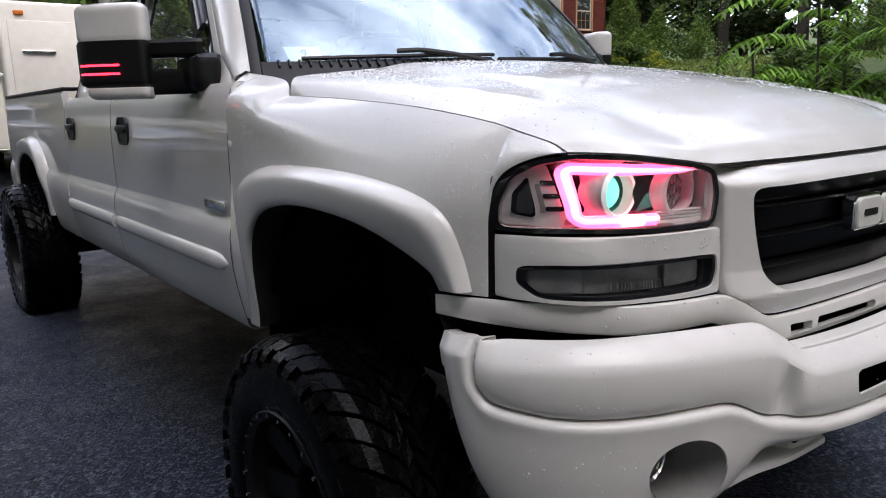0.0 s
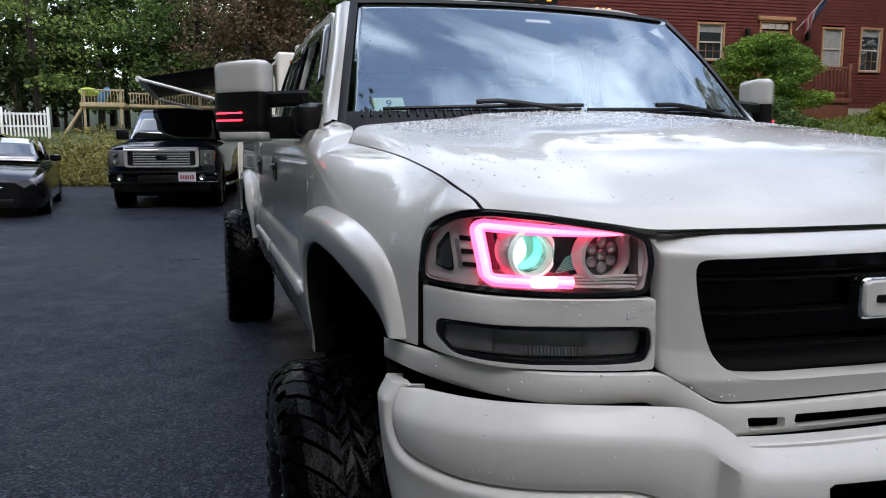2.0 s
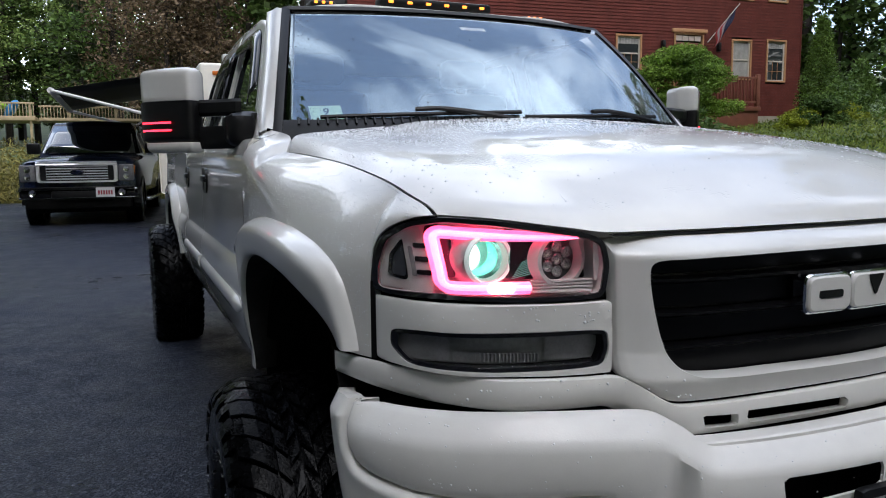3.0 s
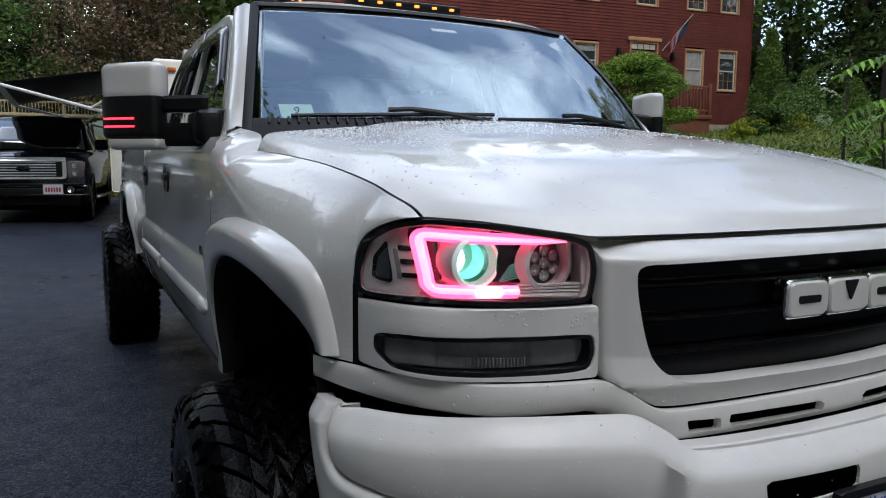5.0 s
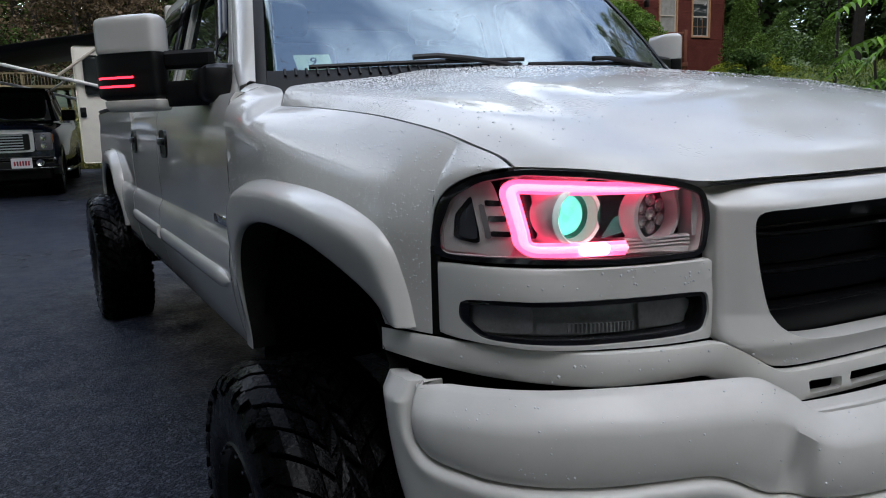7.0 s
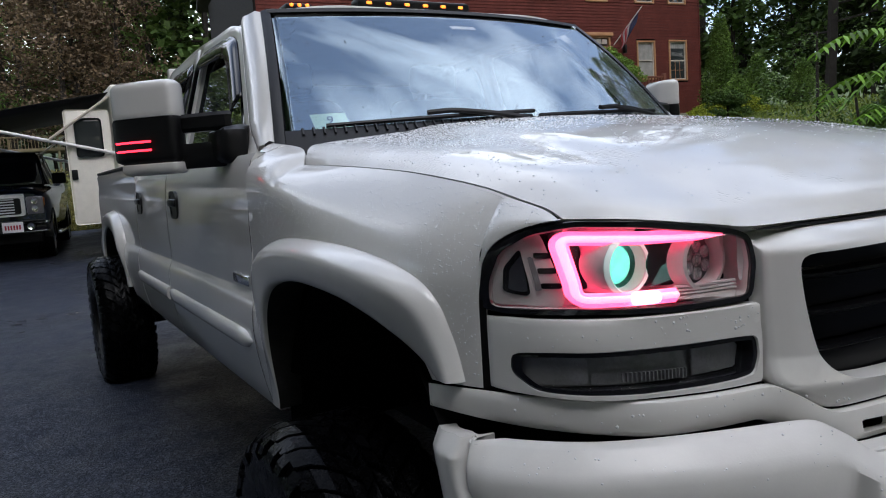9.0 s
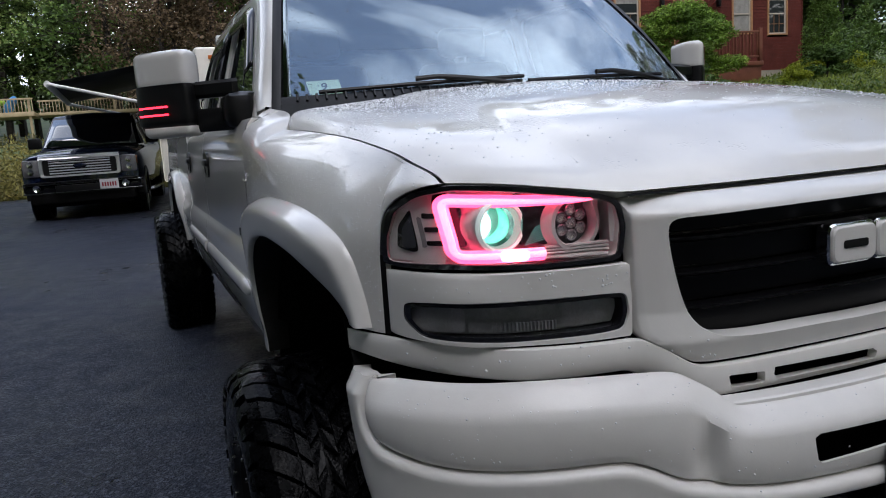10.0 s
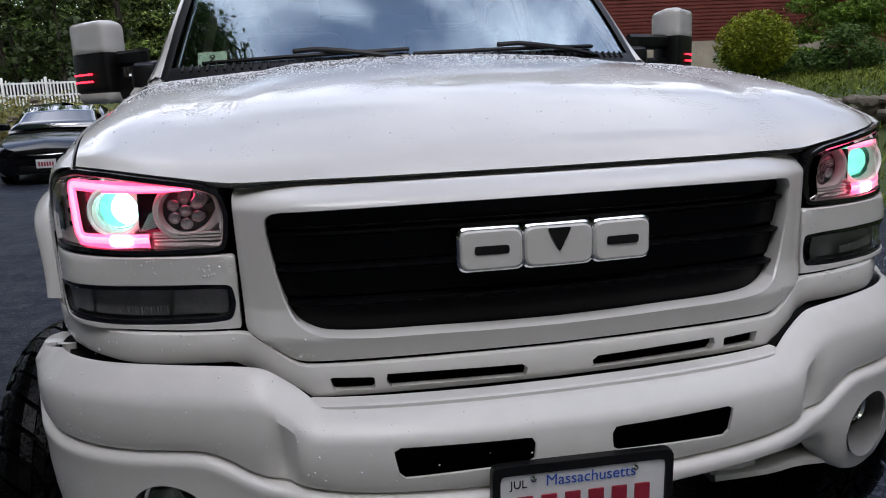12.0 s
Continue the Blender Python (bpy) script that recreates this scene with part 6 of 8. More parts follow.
rng = np.random.default_rng(31)
c, r = bush_cloud(rng, 1.65, 1.4, 2.35, 50, 0.34)
shrub("juniper_bush", "large feathery green juniper bush before the red house", "bush", (13.0, 15.2, height(13.2, 15.2) + 0.40), c, [(a * 1.05, b * 1.05, d * 0.42) for a, b, d in r], 520, 0.12, M_LEAF_JUNI, 32, 3.2, -0.2)
c, r = bush_cloud(rng, 1.3, 1.1, 1.1, 26, 0.36)
shrub("juniper_bush", "low spreading green juniper bush before the red house", "bush", (10.6, 14.6, height(10.6, 14.6)), c, [(a, b, d * 0.45) for a, b, d in r], 420, 0.12, M_LEAF_JUNI, 33, 3.0, -0.2)
cen = [(0.54 * math.cos(k * 2.4) * math.sqrt(1 - (2 * (k + .5) / 46 - 1) ** 2), 0.54 * math.sin(k * 2.4) * math.sqrt(1 - (2 * (k + .5) / 46 - 1) ** 2), 0.74 + 0.46 * (2 * (k + .5) / 46 - 1)) for k in range(46)]
shrub("clipped_bush", "round clipped yellow-green bush on the lawn bank", "bush", (8.45, 12.2, height(8.45, 12.2) + 0.12), cen, [(0.24, 0.24, 0.20)] * 46, 260, 0.065, M_LEAF_GOLD, 34, 1.8)
for x, y, s, sd in ((9.6, 13.6, 1.1, 35), (10.6, 12.2, 0.9, 36), (17.0, 14.0, 0.8, 37), (22.0, 9.0, 1.5, 38), (24.5, 6.5, 1.8, 39), (6.9, 3.9, 0.55, 40), (7.5, 3.3, 0.7, 53), (7.4, 4.7, 0.6, 54), (8.4, 4.4, 0.8, 55)):
    c, r = bush_cloud(rng, s, s, s * 1.1, 18, 0.38)
    shrub("garden_shrub", "loose dark green garden shrub on the bank", "bush", (x, y, height(x, y)), c, r, 300, 0.09, M_LEAF_ARB, sd, 2.0)

for x, y, w, sd in ((15.6, 14.0, 0.55, 56), (16.6, 14.3, 0.65, 57), (17.7, 14.7, 0.6, 58), (18.6, 14.6, 0.7, 59)):
    c, r = bush_cloud(rng, w, w, w * 0.9, 14, 0.36)
    shrub("garden_shrub", "low yellow-green shrub along the house wall", "bush", (x, y, height(x, y)), c, r, 220, 0.07, M_LEAF_GOLD, sd, 2.4)


# sumac saplings: arching stems with feather-like leaves
def frond(v, f, p, az, L, rise, droop, rng):
    """One arching feather-like leaf: two rows of long pointed leaflets."""
    out = np.array([math.cos(az), math.sin(az), 0])
    side = np.array([-out[1], out[0], 0])
    n = 15
    for j in range(2, n + 1):
        q = j / n
        c = p + out * L * q * (1 - 0.10 * q) + np.array([0, 0, L * (rise * q - droop * q * q)])
        w = 0.185 * (1 - 0.55 * abs(q - 0.45)) * L / 0.9 * rng.uniform(0.85, 1.1)
        for sg in (-1, 1):
            d = side * sg + out * rng.uniform(0.15, 0.45) + np.array([0, 0, rng.uniform(-0.65, -0.25)])
            d /= np.linalg.norm(d)
            h = out * 0.018 * L / 0.9
            sag = np.array([0, 0, -0.12 * w])
            k = len(v)
            v += [c, c + d * w * 0.25 + h, c + d * w * 0.65 + h * 0.8 + sag * 0.5, c + d * w + sag * 1.6, c + d * w * 0.65 - h * 0.8 + sag * 0.5, c + d * w * 0.25 - h]
            f.append((k, k + 1, k + 2, k + 3, k + 4, k + 5))


def sumac(x, y, h, n, seed, aim=None):
    """A thin leaning stem with a whorl of fronds; aim gives some fronds their heading."""
    rng = np.random.default_rng(seed)
    t = thing("sumac_tree", "bright green sumac sapling with long feather-like leaves", "tree", (x, y, height(x, y) - 0.05))
    v, f = [], []
    tip = np.array([rng.normal(0, 0.12), rng.normal(0, 0.12), h])
    wood = bmesh.new()
    bent(wood, [tuple(tip * q + np.array([0.05 * math.sin(q * 3), 0, 0])) for q in [i / 8 for i in range(9)]], 0.014)
    part("stem", wood, M_BARK, t)
    for k in range(n):
        u = 0.38 + 0.62 * (k + rng.uniform(0, 0.6)) / n
        az = k * 2.4 + rng.uniform(-0.5, 0.5)
        frond(v, f, tip * u, az, rng.uniform(0.7, 1.05) * (1.1 - 0.35 * u), 0.62 if u > 0.8 else 0.45, 0.75, rng)
    for u, az, L in (aim or ()):
        frond(v, f, tip * u, az, L, 0.50, 0.55, rng)
    me = bpy.data.meshes.new("leaves")
    me.from_pydata([tuple(p) for p in v], [], f)
    me.materials.append(M_LEAF_SUMAC)
    lo = new("leaves", me)
    lo.parent = t
    tagged(t, group="sumac thicket")
    return t


sumac(5.75, 2.95, 2.78, 13, 41, ((0.80, 2.55, 1.05), (0.66, 2.75, 1.1), (0.55, 2.9, 1.0)))
for x, y, h, n, sd in ((5.9, 2.3, 2.85, 14, 42), (6.4, 3.0, 3.1, 15, 43), (5.8, 1.5, 2.2, 13, 44), (6.7, 1.9, 2.9, 15, 45), (6.3, 0.8, 2.3, 13, 46), (7.2, 2.8, 3.0, 14, 47), (7.4, 1.2, 3.0, 14, 48), (6.0, 3.7, 1.7, 10, 49)):
    sumac(x, y, h, n, sd)
# spindly pale sapling between the arborvitae and the sumac
rng = np.random.default_rng(51)
cen = [(rng.normal(0, 0.35), rng.normal(0, 0.35), 0.5 + 2.2 * i / 26) for i in range(26)]
shrub("sapling", "spindly pale green sapling at the edge of the woods", "tree", (6.42, 4.5, height(6.42, 4.5) - 0.45), cen, [(0.20, 0.20, 0.2)] * 26, 110, 0.045, M_LEAF_ARB, 52, 2.0, 0, (((0, 0, -0.1), (0, 0, 2.7), 0.03),))

# dry yellow-green brush on the bank behind the drive, and grass blades at the drive's edge
rng = np.random.default_rng(61)
n = 34000
px, py = rng.uniform(-14, 2.5, n), 20.9 + rng.uniform(0, 1, n) ** 1.4 * 7.5
hz = rng.uniform(0, 1, n) ** 1.5 * (0.35 + 0.75 * (0.5 + 0.5 * np.sin(px * 1.3 + 2 * np.sin(py)))) * np.clip((py - 20.7) / 0.9, 0.15, 1)
pz = np.array([height(a, b) for a, b in zip(px, py)]) + hz
brush = new("brush", leaf_mesh("brush", np.stack([px, py, pz], 1), 0.20, M_BRUSH, rng, 3.5, -0.6))
tagged(brush, "tangled yellow-green brush on the bank", "brush", kind="stuff")
n = 30000
px = np.concatenate([rng.uniform(5.3, 12, n // 2), rng.uniform(5.3, 22, n // 2)])
py = np.concatenate([rng.uniform(2, 16, n // 2), rng.uniform(8, 18.5, n // 2)])
pz = np.array([height(a, b) for a, b in zip(px, py)]) + rng.uniform(0, 0.12, n)
turf = new("lawn_grass", leaf_mesh("lawn_grass", np.stack([px, py, pz], 1), 0.14, M_TURF, rng, 5.0, -1.2))
tagged(turf, "green grass on the lawn bank", "grass", kind="stuff")

# ---- stone wall along the bank, and a stone pile ----
def boulder(rng, r):
    bm = bmesh.new()
    bmesh.ops.create_icosphere(bm, subdivisions=2, radius=1.0)
    sc = (r * rng.uniform(0.9, 1.5), r * rng.uniform(0.7, 1.1), r * rng.uniform(0.45, 0.7))
    for v in bm.verts:
        k = 0.95 + 0.28 * noise.noise(v.co * 1.6 + Vector((sc[0] * 90, sc[1] * 90, 0))) + rng.uniform(-0.04, 0.04)
        v.co = Vector((math.copysign(abs(v.co.x) ** 0.7, v.co.x) * sc[0] * k, math.copysign(abs(v.co.y) ** 0.7, v.co.y) * sc[1] * k, math.copysign(abs(v.co.z) ** 0.6, v.co.z) * sc[2] * k * 0.8))
    return bm


rng = np.random.default_rng(71)
shapes = []
for i in range(10):
    me = bpy.data.meshes.new("stone")
    b = boulder(rng, 0.165)
    b.to_mesh(me)
    b.free()
    me.materials.append(M_STONE)
    shapes.append(me)
wall = thing("stone_wall", "low dry-laid field stone wall on the lawn bank", "wall", (7.6, 10.5, height(7.6, 10.5)))
for i in range(78):
    t = i % 26
    row = i // 26
    x, y = 6.95 + 0.02 * t + rng.uniform(-0.06, 0.06), 10.4 - 0.32 * t + rng.uniform(-0.08, 0.08)
    st = new("stone", shapes[rng.integers(10)])
    st.matrix_world = pose(x - 7.6, y - 10.5, height(x, y) - height(7.6, 10.5) + 0.05 + 0.13 * row, 0, 0, rng.uniform(0, 360))
    st.parent = wall
pile = thing("stone_pile", "heap of flat brown field stones behind the car", "stone pile", (-8.6, 24.5, height(-8.6, 24.5)))
for i in range(60):
    a, r = rng.uniform(0, 2 * math.pi), rng.uniform(0, 1) ** 0.5
    h = 1.3 * (1 - r) * rng.uniform(0.3, 1)
    st = new("stone", shapes[rng.integers(10)])
    st.matrix_world = pose(1.2 * r * math.cos(a), 1.0 * r * math.sin(a), h + 0.06, rng.uniform(-12, 12), rng.uniform(-12, 12), rng.uniform(0, 360))
    st.parent = pile

# ---- house ----
H0 = Vector((14.0, 19.6))
HD = Vector((21.9 - 14.0, 18.8 - 19.6)).normalized()
house = new("house")
house.matrix_world = Matrix.Translation((H0.x, H0.y, 0)) @ Matrix.Rotation(math.atan2(HD.y, HD.x), 4, "Z")
tagged(house, "two-storey red-brown clapboard house with tan window trim", "house")
# local frame: u along the front, v into the house, z up
U0, U1, Z0, Z1, DEPTH = -9.0, 7.62, 2.75, 8.3, 9.0
OPENINGS = [(-0.02, 0.98, 4.20, 5.42, "win"), (4.62, 5.48, 4.02, 5.42, "plain"), (6.12, 7.00, 3.96, 5.46, "win"), (2.25, 3.45, 3.10, 5.55, "door"),
            (-2.9, -1.9, 4.20, 5.42, "win"), (-0.02, 0.98, 6.75, 8.0, "win"), (2.45, 3.4, 6.75, 8.0, "win"), (4.60, 5.5, 6.75, 8.0, "win"), (6.12, 7.0, 6.75, 8.0, "win"), (-2.9, -1.9, 6.75, 8.0, "win")]
BOARD = 0.105
bm = bmesh.new()
z = Z0
while z < Z1:
    z1 = min(z + BOARD, Z1)
    cuts = sorted((a, b) for a, b, c, d, k in OPENINGS if c < z1 - 0.01 and d > z + 0.01)
    u = U0
    for a, b in cuts + [(U1, None)]:
        if a > u:
            loft(bm, [[(u, -0.006, z), (a, -0.006, z)], [(u, -0.026, z), (a, -0.026, z)], [(u, -0.004, z1), (a, -0.004, z1)]])
        if b is None:
            break
        u = max(u, b)
    # gable end
    loft(bm, [[(U1 + 0.026, 0, z), (U1 + 0.026, DEPTH, z)], [(U1 + 0.004, 0, z1), (U1 + 0.004, DEPTH, z1)]])
    z = z1
wallp = part("siding", bm, M_SIDING, house, smooth=False)
wallp["kind"] = "stuff"
bm = bmesh.new()
box(bm, (U0, 0.35, Z0), (U1, DEPTH, Z1))
part("core", bm, M_ROOM, house, smooth=False)
bm = bmesh.new()
box(bm, (U0, -0.02, 1.2), (U1, DEPTH, Z0))
part("foundation", bm, M_CONC, house, smooth=False)
part("corner_board", rbox((U1 - 0.01, -0.035, Z0), (U1 + 0.045, 0.10, Z1), 0.006), M_SIDING, house)
bm = bmesh.new()
loft(bm, [[(U0 - 0.4, -0.5, Z1 - 0.05), (U0 - 0.4, DEPTH / 2, Z1 + 3.2), (U0 - 0.4, DEPTH + 0.5, Z1 - 0.05)], [(U1 + 0.4, -0.5, Z1 - 0.05), (U1 + 0.4, DEPTH / 2, Z1 + 3.2), (U1 + 0.4, DEPTH + 0.5, Z1 - 0.05)]])
thick(part("roof", bm, M_SHINGLE, house, smooth=False), 0.15)
bm = bmesh.new()
bm.faces.new([bm.verts.new(p) for p in ((U1, 0, Z1), (U1, DEPTH, Z1), (U1, DEPTH / 2, Z1 + 3.1))])
part("gable", bm, M_SIDING, house, smooth=False)
for a, b, c, d, k in OPENINGS:
    bm = bmesh.new()
    w = 0.062
    for lo, hi in (((a, -0.045, c), (a + w, 0.06, d)), ((b - w, -0.045, c), (b, 0.06, d)), ((a + w, -0.045, d - w), (b - w, 0.06, d)), ((a + w, -0.055, c), (b - w, 0.06, c + w * 0.7))):
        box(bm, lo, hi)
    fr = part("door_frame" if k == "door" else "window", bm, M_TRIM, house, smooth=False)
    ia, ib, ic, id_ = a + w, b - w, c + w * 0.7, d - w
    if k == "door":
        part("door_leaf", rbox((ia + 0.02, 0.02, ic), (ib - 0.02, 0.07, id_ - 0.25), 0.008), M_REDWOOD, fr)
        bm = bmesh.new()
        box(bm, (ia + 0.18, 0.005, ic + 0.95), (ib - 0.18, 0.018, id_ - 0.40))
        part("door_pane", bm, M_TINT, fr, smooth=False)
        bm = bmesh.new()
        for q in range(4):
            uu = ia + 0.03 + (ib - ia - 0.06) * q / 4
            box(bm, (uu, 0.0, id_ - 0.2), (uu + (ib - ia) / 4 - 0.04, 0.03, id_ - 0.03))
        part("fanlight", bm, M_SASH, fr, smooth=False)
        part("door_head", rbox((a - 0.10, -0.10, d), (b + 0.10, 0.02, d + 0.13), 0.02), M_TRIM, fr)
        continue
    s = 0.045
    bm = bmesh.new()
    mid = (ic + id_) / 2
    for lo, hi in (((ia, 0.0, ic), (ia + s, 0.05, id_)), ((ib - s, 0.0, ic), (ib, 0.05, id_)), ((ia + s, 0.0, id_ - s), (ib - s, 0.05, id_)), ((ia + s, 0.0, ic), (ib - s, 0.05, ic + s)), ((ia + s, -0.005, mid - s / 2), (ib - s, 0.05, mid + s / 2))):
        box(bm, lo, hi)
    part("sash", bm, M_SASH, fr, smooth=False)
    bm = bmesh.new()
    box(bm, (ia + s, 0.03, ic + s), (ib - s, 0.036, id_ - s))
    pane = part("pane", bm, M_TINT if k == "win" else M_CURTAIN, fr, smooth=False)
    if k == "win":
        bm = bmesh.new()
        for q in (1, 2):
            uu = ia + s + (ib - ia - 2 * s) * q / 3
            box(bm, (uu - 0.006, 0.015, ic + s), (uu + 0.006, 0.029, mid - s / 2))
        zz = ic + (id_ - ic) * 0.25
        box(bm, (ia + s, 0.014, zz - 0.006), (ib - s, 0.028, zz + 0.006))
        part("muntin", bm, M_TRIM, fr, smooth=False)
        bm = bmesh.new()
        loft(bm, [[(ia + s + (ib - ia - 2 * s) * q / 14, 0.022 + 0.006 * (q % 2), z) for q in range(15)] for z in (id_ - s, id_ - s - 0.16 - 0.05 * ((a * 7) % 1))])
        part("valance", bm, M_CURTAIN, fr, smooth=False)
for u in (1.75, 4.0):
    lan = part("wall_lantern", rbox((u - 0.06, -0.20, 4.95), (u + 0.06, -0.06, 5.25), 0.015), M_BLACK, house)
# porch with railing and steps
porch = part("porch", rbox((1.6, -2.0, 2.78), (4.25, -0.06, 2.93), 0.02), M_REDWOOD, house)
part("porch_skirt", rbox((1.65, -1.94, 2.2), (4.20, -0.1, 2.775), 0.01), M_REDWOOD, porch)
for u in (2.30, 4.15):
    part("rail_post", rbox((u - 0.06, -1.98, 2.93), (u + 0.06, -1.86, 3.97), 0.012), M_REDWOOD, porch)
for zz in (3.83, 3.05):
    part("rail", rbox((2.35, -1.95, zz), (4.10, -1.89, zz + 0.06), 0.008), M_REDWOOD, porch)
for q in range(13):
    u = 2.43 + 0.133 * q
    part("baluster", rbox((u - 0.02, -1.94, 3.09), (u + 0.02, -1.90, 3.83), 0.004), M_REDWOOD, porch)
# flag on a slanting pole beside the door
flag = new("flag")
flag.matrix_world = house.matrix_world @ Matrix.Translation((3.55, -0.1, 5.25))
tagged(flag, "striped red, white and blue flag hanging from a wall pole", "flag")
bm = bmesh.new()
tube(bm, (0, 0, 0), (0.55, -0.9, 1.15), 0.014, 8)
part("flag_pole", bm, M_FENCE, flag)
for q in range(7):
    bm = bmesh.new()
    rows = []
    for i in range(11):
        s = i / 10
        row = []
        for j in (q / 7, (q + 1) / 7):
            p = Vector((0.50, -0.82, 1.05)) - Vector((0.30, -0.49, 0.63)) * j
            row.append(p + Vector((0.05 * math.sin(s * 5 + j * 4) - 0.30 * s, 0.05 * math.sin(s * 7), -0.75 * s - 0.0)))
        rows.append(row)
    loft(bm, rows)
    cl = part("flag_stripe", bm, (M_FLAGBLUE if q < 3 else M_FLAGRED) if q % 2 == 0 or q < 3 else M_FLAGPALE, flag)
    thick(cl, 0.002)

# ---- travel trailer with its awning out ----
trailer = thing("travel_trailer", "cream travel trailer with its door open and black awning out", "trailer", (0, 12.6, height(0, 12.6)))
ZT = height(0, 12.6)
part("trailer_body", rbox((0.0, 0.0, 0.55), (2.45, 7.2, 3.05 - ZT), 0.05, 3), M_CREAM, trailer)
bm = bmesh.new()
for x in (0.05, 2.2):
    tube(bm, (x, 3.6, 0.36), (x + 0.2, 3.6, 0.36), 0.36, 24)
part("trailer_tyre", bm, M_RUBBER, trailer)
part("end_hatch", rbox((0.12, -0.012, 1.15), (2.30, 0.02, 2.62), 0.008), M_CREAM, trailer)
part("hatch_latch", rbox((0.28, -0.05, 2.13), (0.75, -0.014, 2.17), 0.008), M_CHROME, trailer)
part("marker_lamp", rbox((0.22, -0.035, 2.70), (0.36, -0.002, 2.77), 0.012), M_AMBER, trailer, "amber marker lamp")
dr = part("entry_door", rbox((-0.72, 0.12, 0.66), (-0.03, 0.16, 2.53), 0.05, 3), M_CREAM, trailer, "open cream door with a dark window")
part("door_pane", rbox((-0.58, 0.105, 1.75), (-0.17, 0.135, 2.38), 0.05, 3), M_TINT, dr)
part("door_latch", rbox((-0.69, 0.09, 1.40), (-0.60, 0.118, 1.56), 0.01), M_BLACK, dr)
part("roller", (lambda b: (tube(b, (-2.30, 0.1, 2.38), (-2.30, 5.2, 2.40), 0.055, 14), b)[1])(bmesh.new()), M_FENCE, trailer)
bm = bmesh.new()
loft(bm, [[(-0.01, y, 2.80), (-1.1, y, 2.62), (-2.28, y, 2.40)] for y in (0.12, 1.4, 2.7, 4.0, 5.18)])
thick(part("awning", bm, M_AWN, trailer, "black awning fabric"), 0.006)
for y in (0.08, 5.2):
    bm = bmesh.new()
    tube(bm, (-0.02, y, 1.80), (-2.30, y, 2.38), 0.028, 8)
    arm = part("awning_arm", bm, M_FENCE, trailer)
    bm = bmesh.new()
    tube(bm, (-0.02, y - 0.03, 2.72), (-0.95, y - 0.03, 2.06), 0.022, 8)
    part("brace", bm, M_SASH, arm)

# ---- deck with inflatables, picket fence ----
DX, DY = -4.4, 40.0
gz = height(DX, DY)
ZD = 3.68
deck = thing("pool_deck", "raised weathered wooden deck with railings", "deck", (DX, DY, 0))
part("deck_floor", rbox((-2.7, 0, ZD - 0.22), (-0.6, 3, ZD), 0.02), M_DECKWOOD, deck)
part("deck_floor", rbox((-0.6, 2.0, ZD - 0.12), (9.0, 4.5, ZD + 0.04), 0.02), M_DECKWOOD, deck)
for x in (-2.5, -0.8, 0.8, 3.0, 5.2, 7.2, 8.9):
    y = 0.1 if x < 0 else 2.1
    part("deck_post", rbox((x - 0.06, y, gz - 0.3), (x + 0.06, y + 0.12, ZD + 0.66), 0.01), M_DECKWOOD, deck)
for x0, x1, y in ((-2.7, -0.6, 0.04), (-0.6, 9.0, 2.04)):
    part("deck_rail", rbox((x0, y, ZD + 0.58), (x1, y + 0.1, ZD + 0.66), 0.01), M_DECKWOOD, deck)
    q = x0 + 0.1
    while q < x1:
        part("deck_baluster", rbox((q - 0.018, y + 0.02, ZD), (q + 0.018, y + 0.06, ZD + 0.58), 0.004), M_DECKWOOD, deck)
        q += 0.15
bm = bmesh.new()
tube(bm, (-3.5, 0.2, gz), (-2.5, 0.2, ZD - 0.1), 0.08, 6)
part("deck_stair", bm, M_DECKWOOD, deck)
for x, sx, rot, mat, nm, lb in ((-2.30, 0.50, 4, M_LIME, "kayak", "lime green kayak lying on the deck"), (-1.62, 0.52, -58, M_BLUE, "pool_float", "blue and white pool float on the deck")):
    bm = bmesh.new()
    bmesh.ops.create_uvsphere(bm, u_segments=20, v_segments=12, radius=1.0)
    for v in bm.verts:
        v.co = pose(0, 0, 0, 0, rot, 0) @ Vector((v.co.x * sx, v.co.y * 0.35, v.co.z * (0.20 if v.co.z < 0 else 0.24)))
    k = tagged(finish(bm, nm, mat), lb, nm.replace("_", " "))
    k.location = (DX + x, DY + 0.5, ZD + (0.52 if nm == "kayak" else 0.34))
fence = thing("picket_fence", "white picket fence with scalloped top on the lawn", "fence", (-13.8, 33.0, 0.26))
for i in range(8):
    x0 = -5.4 + 1.7 * i
    z0 = height(-14.2 + x0, 33.0)
    part("fence_post", rbox((x0 - 0.05, -0.05, z0 - 0.5), (x0 + 0.05, 0.05, z0 + 1.0), 0.015), M_FENCE, fence)
    if i < 7:
        for zz in (0.20, 0.70):
            part("fence_rail", rbox((x0 + 0.05, 0.02, z0 + zz), (x0 + 1.66, 0.06, z0 + zz + 0.08), 0.008), M_FENCE, fence)
        for j in range(11):
            x = x0 + 0.16 + 0.14 * j
            hh = 0.97 - 0.17 * math.sin(math.pi * (j + 0.5) / 11)
            part("picket", rbox((x - 0.032, -0.02, z0 - 0.18), (x + 0.032, 0.015, z0 + hh - 0.06), 0.008, 1), M_FENCE, fence)


# ---- parked vehicles ----
def shell(bm, secs):
    """A body from cross-sections: (y, [(half-width, z), ...]) from sill to top centre, mirrored."""
    rows = []
    for y, prof in secs:
        rows.append([(-a, y, z) for a, z in prof] + [(a, y, z) for a, z in prof[::-1]])
    vs = loft(bm, rows)
    bm.faces.new(vs[0])
    bm.faces.new(vs[-1])


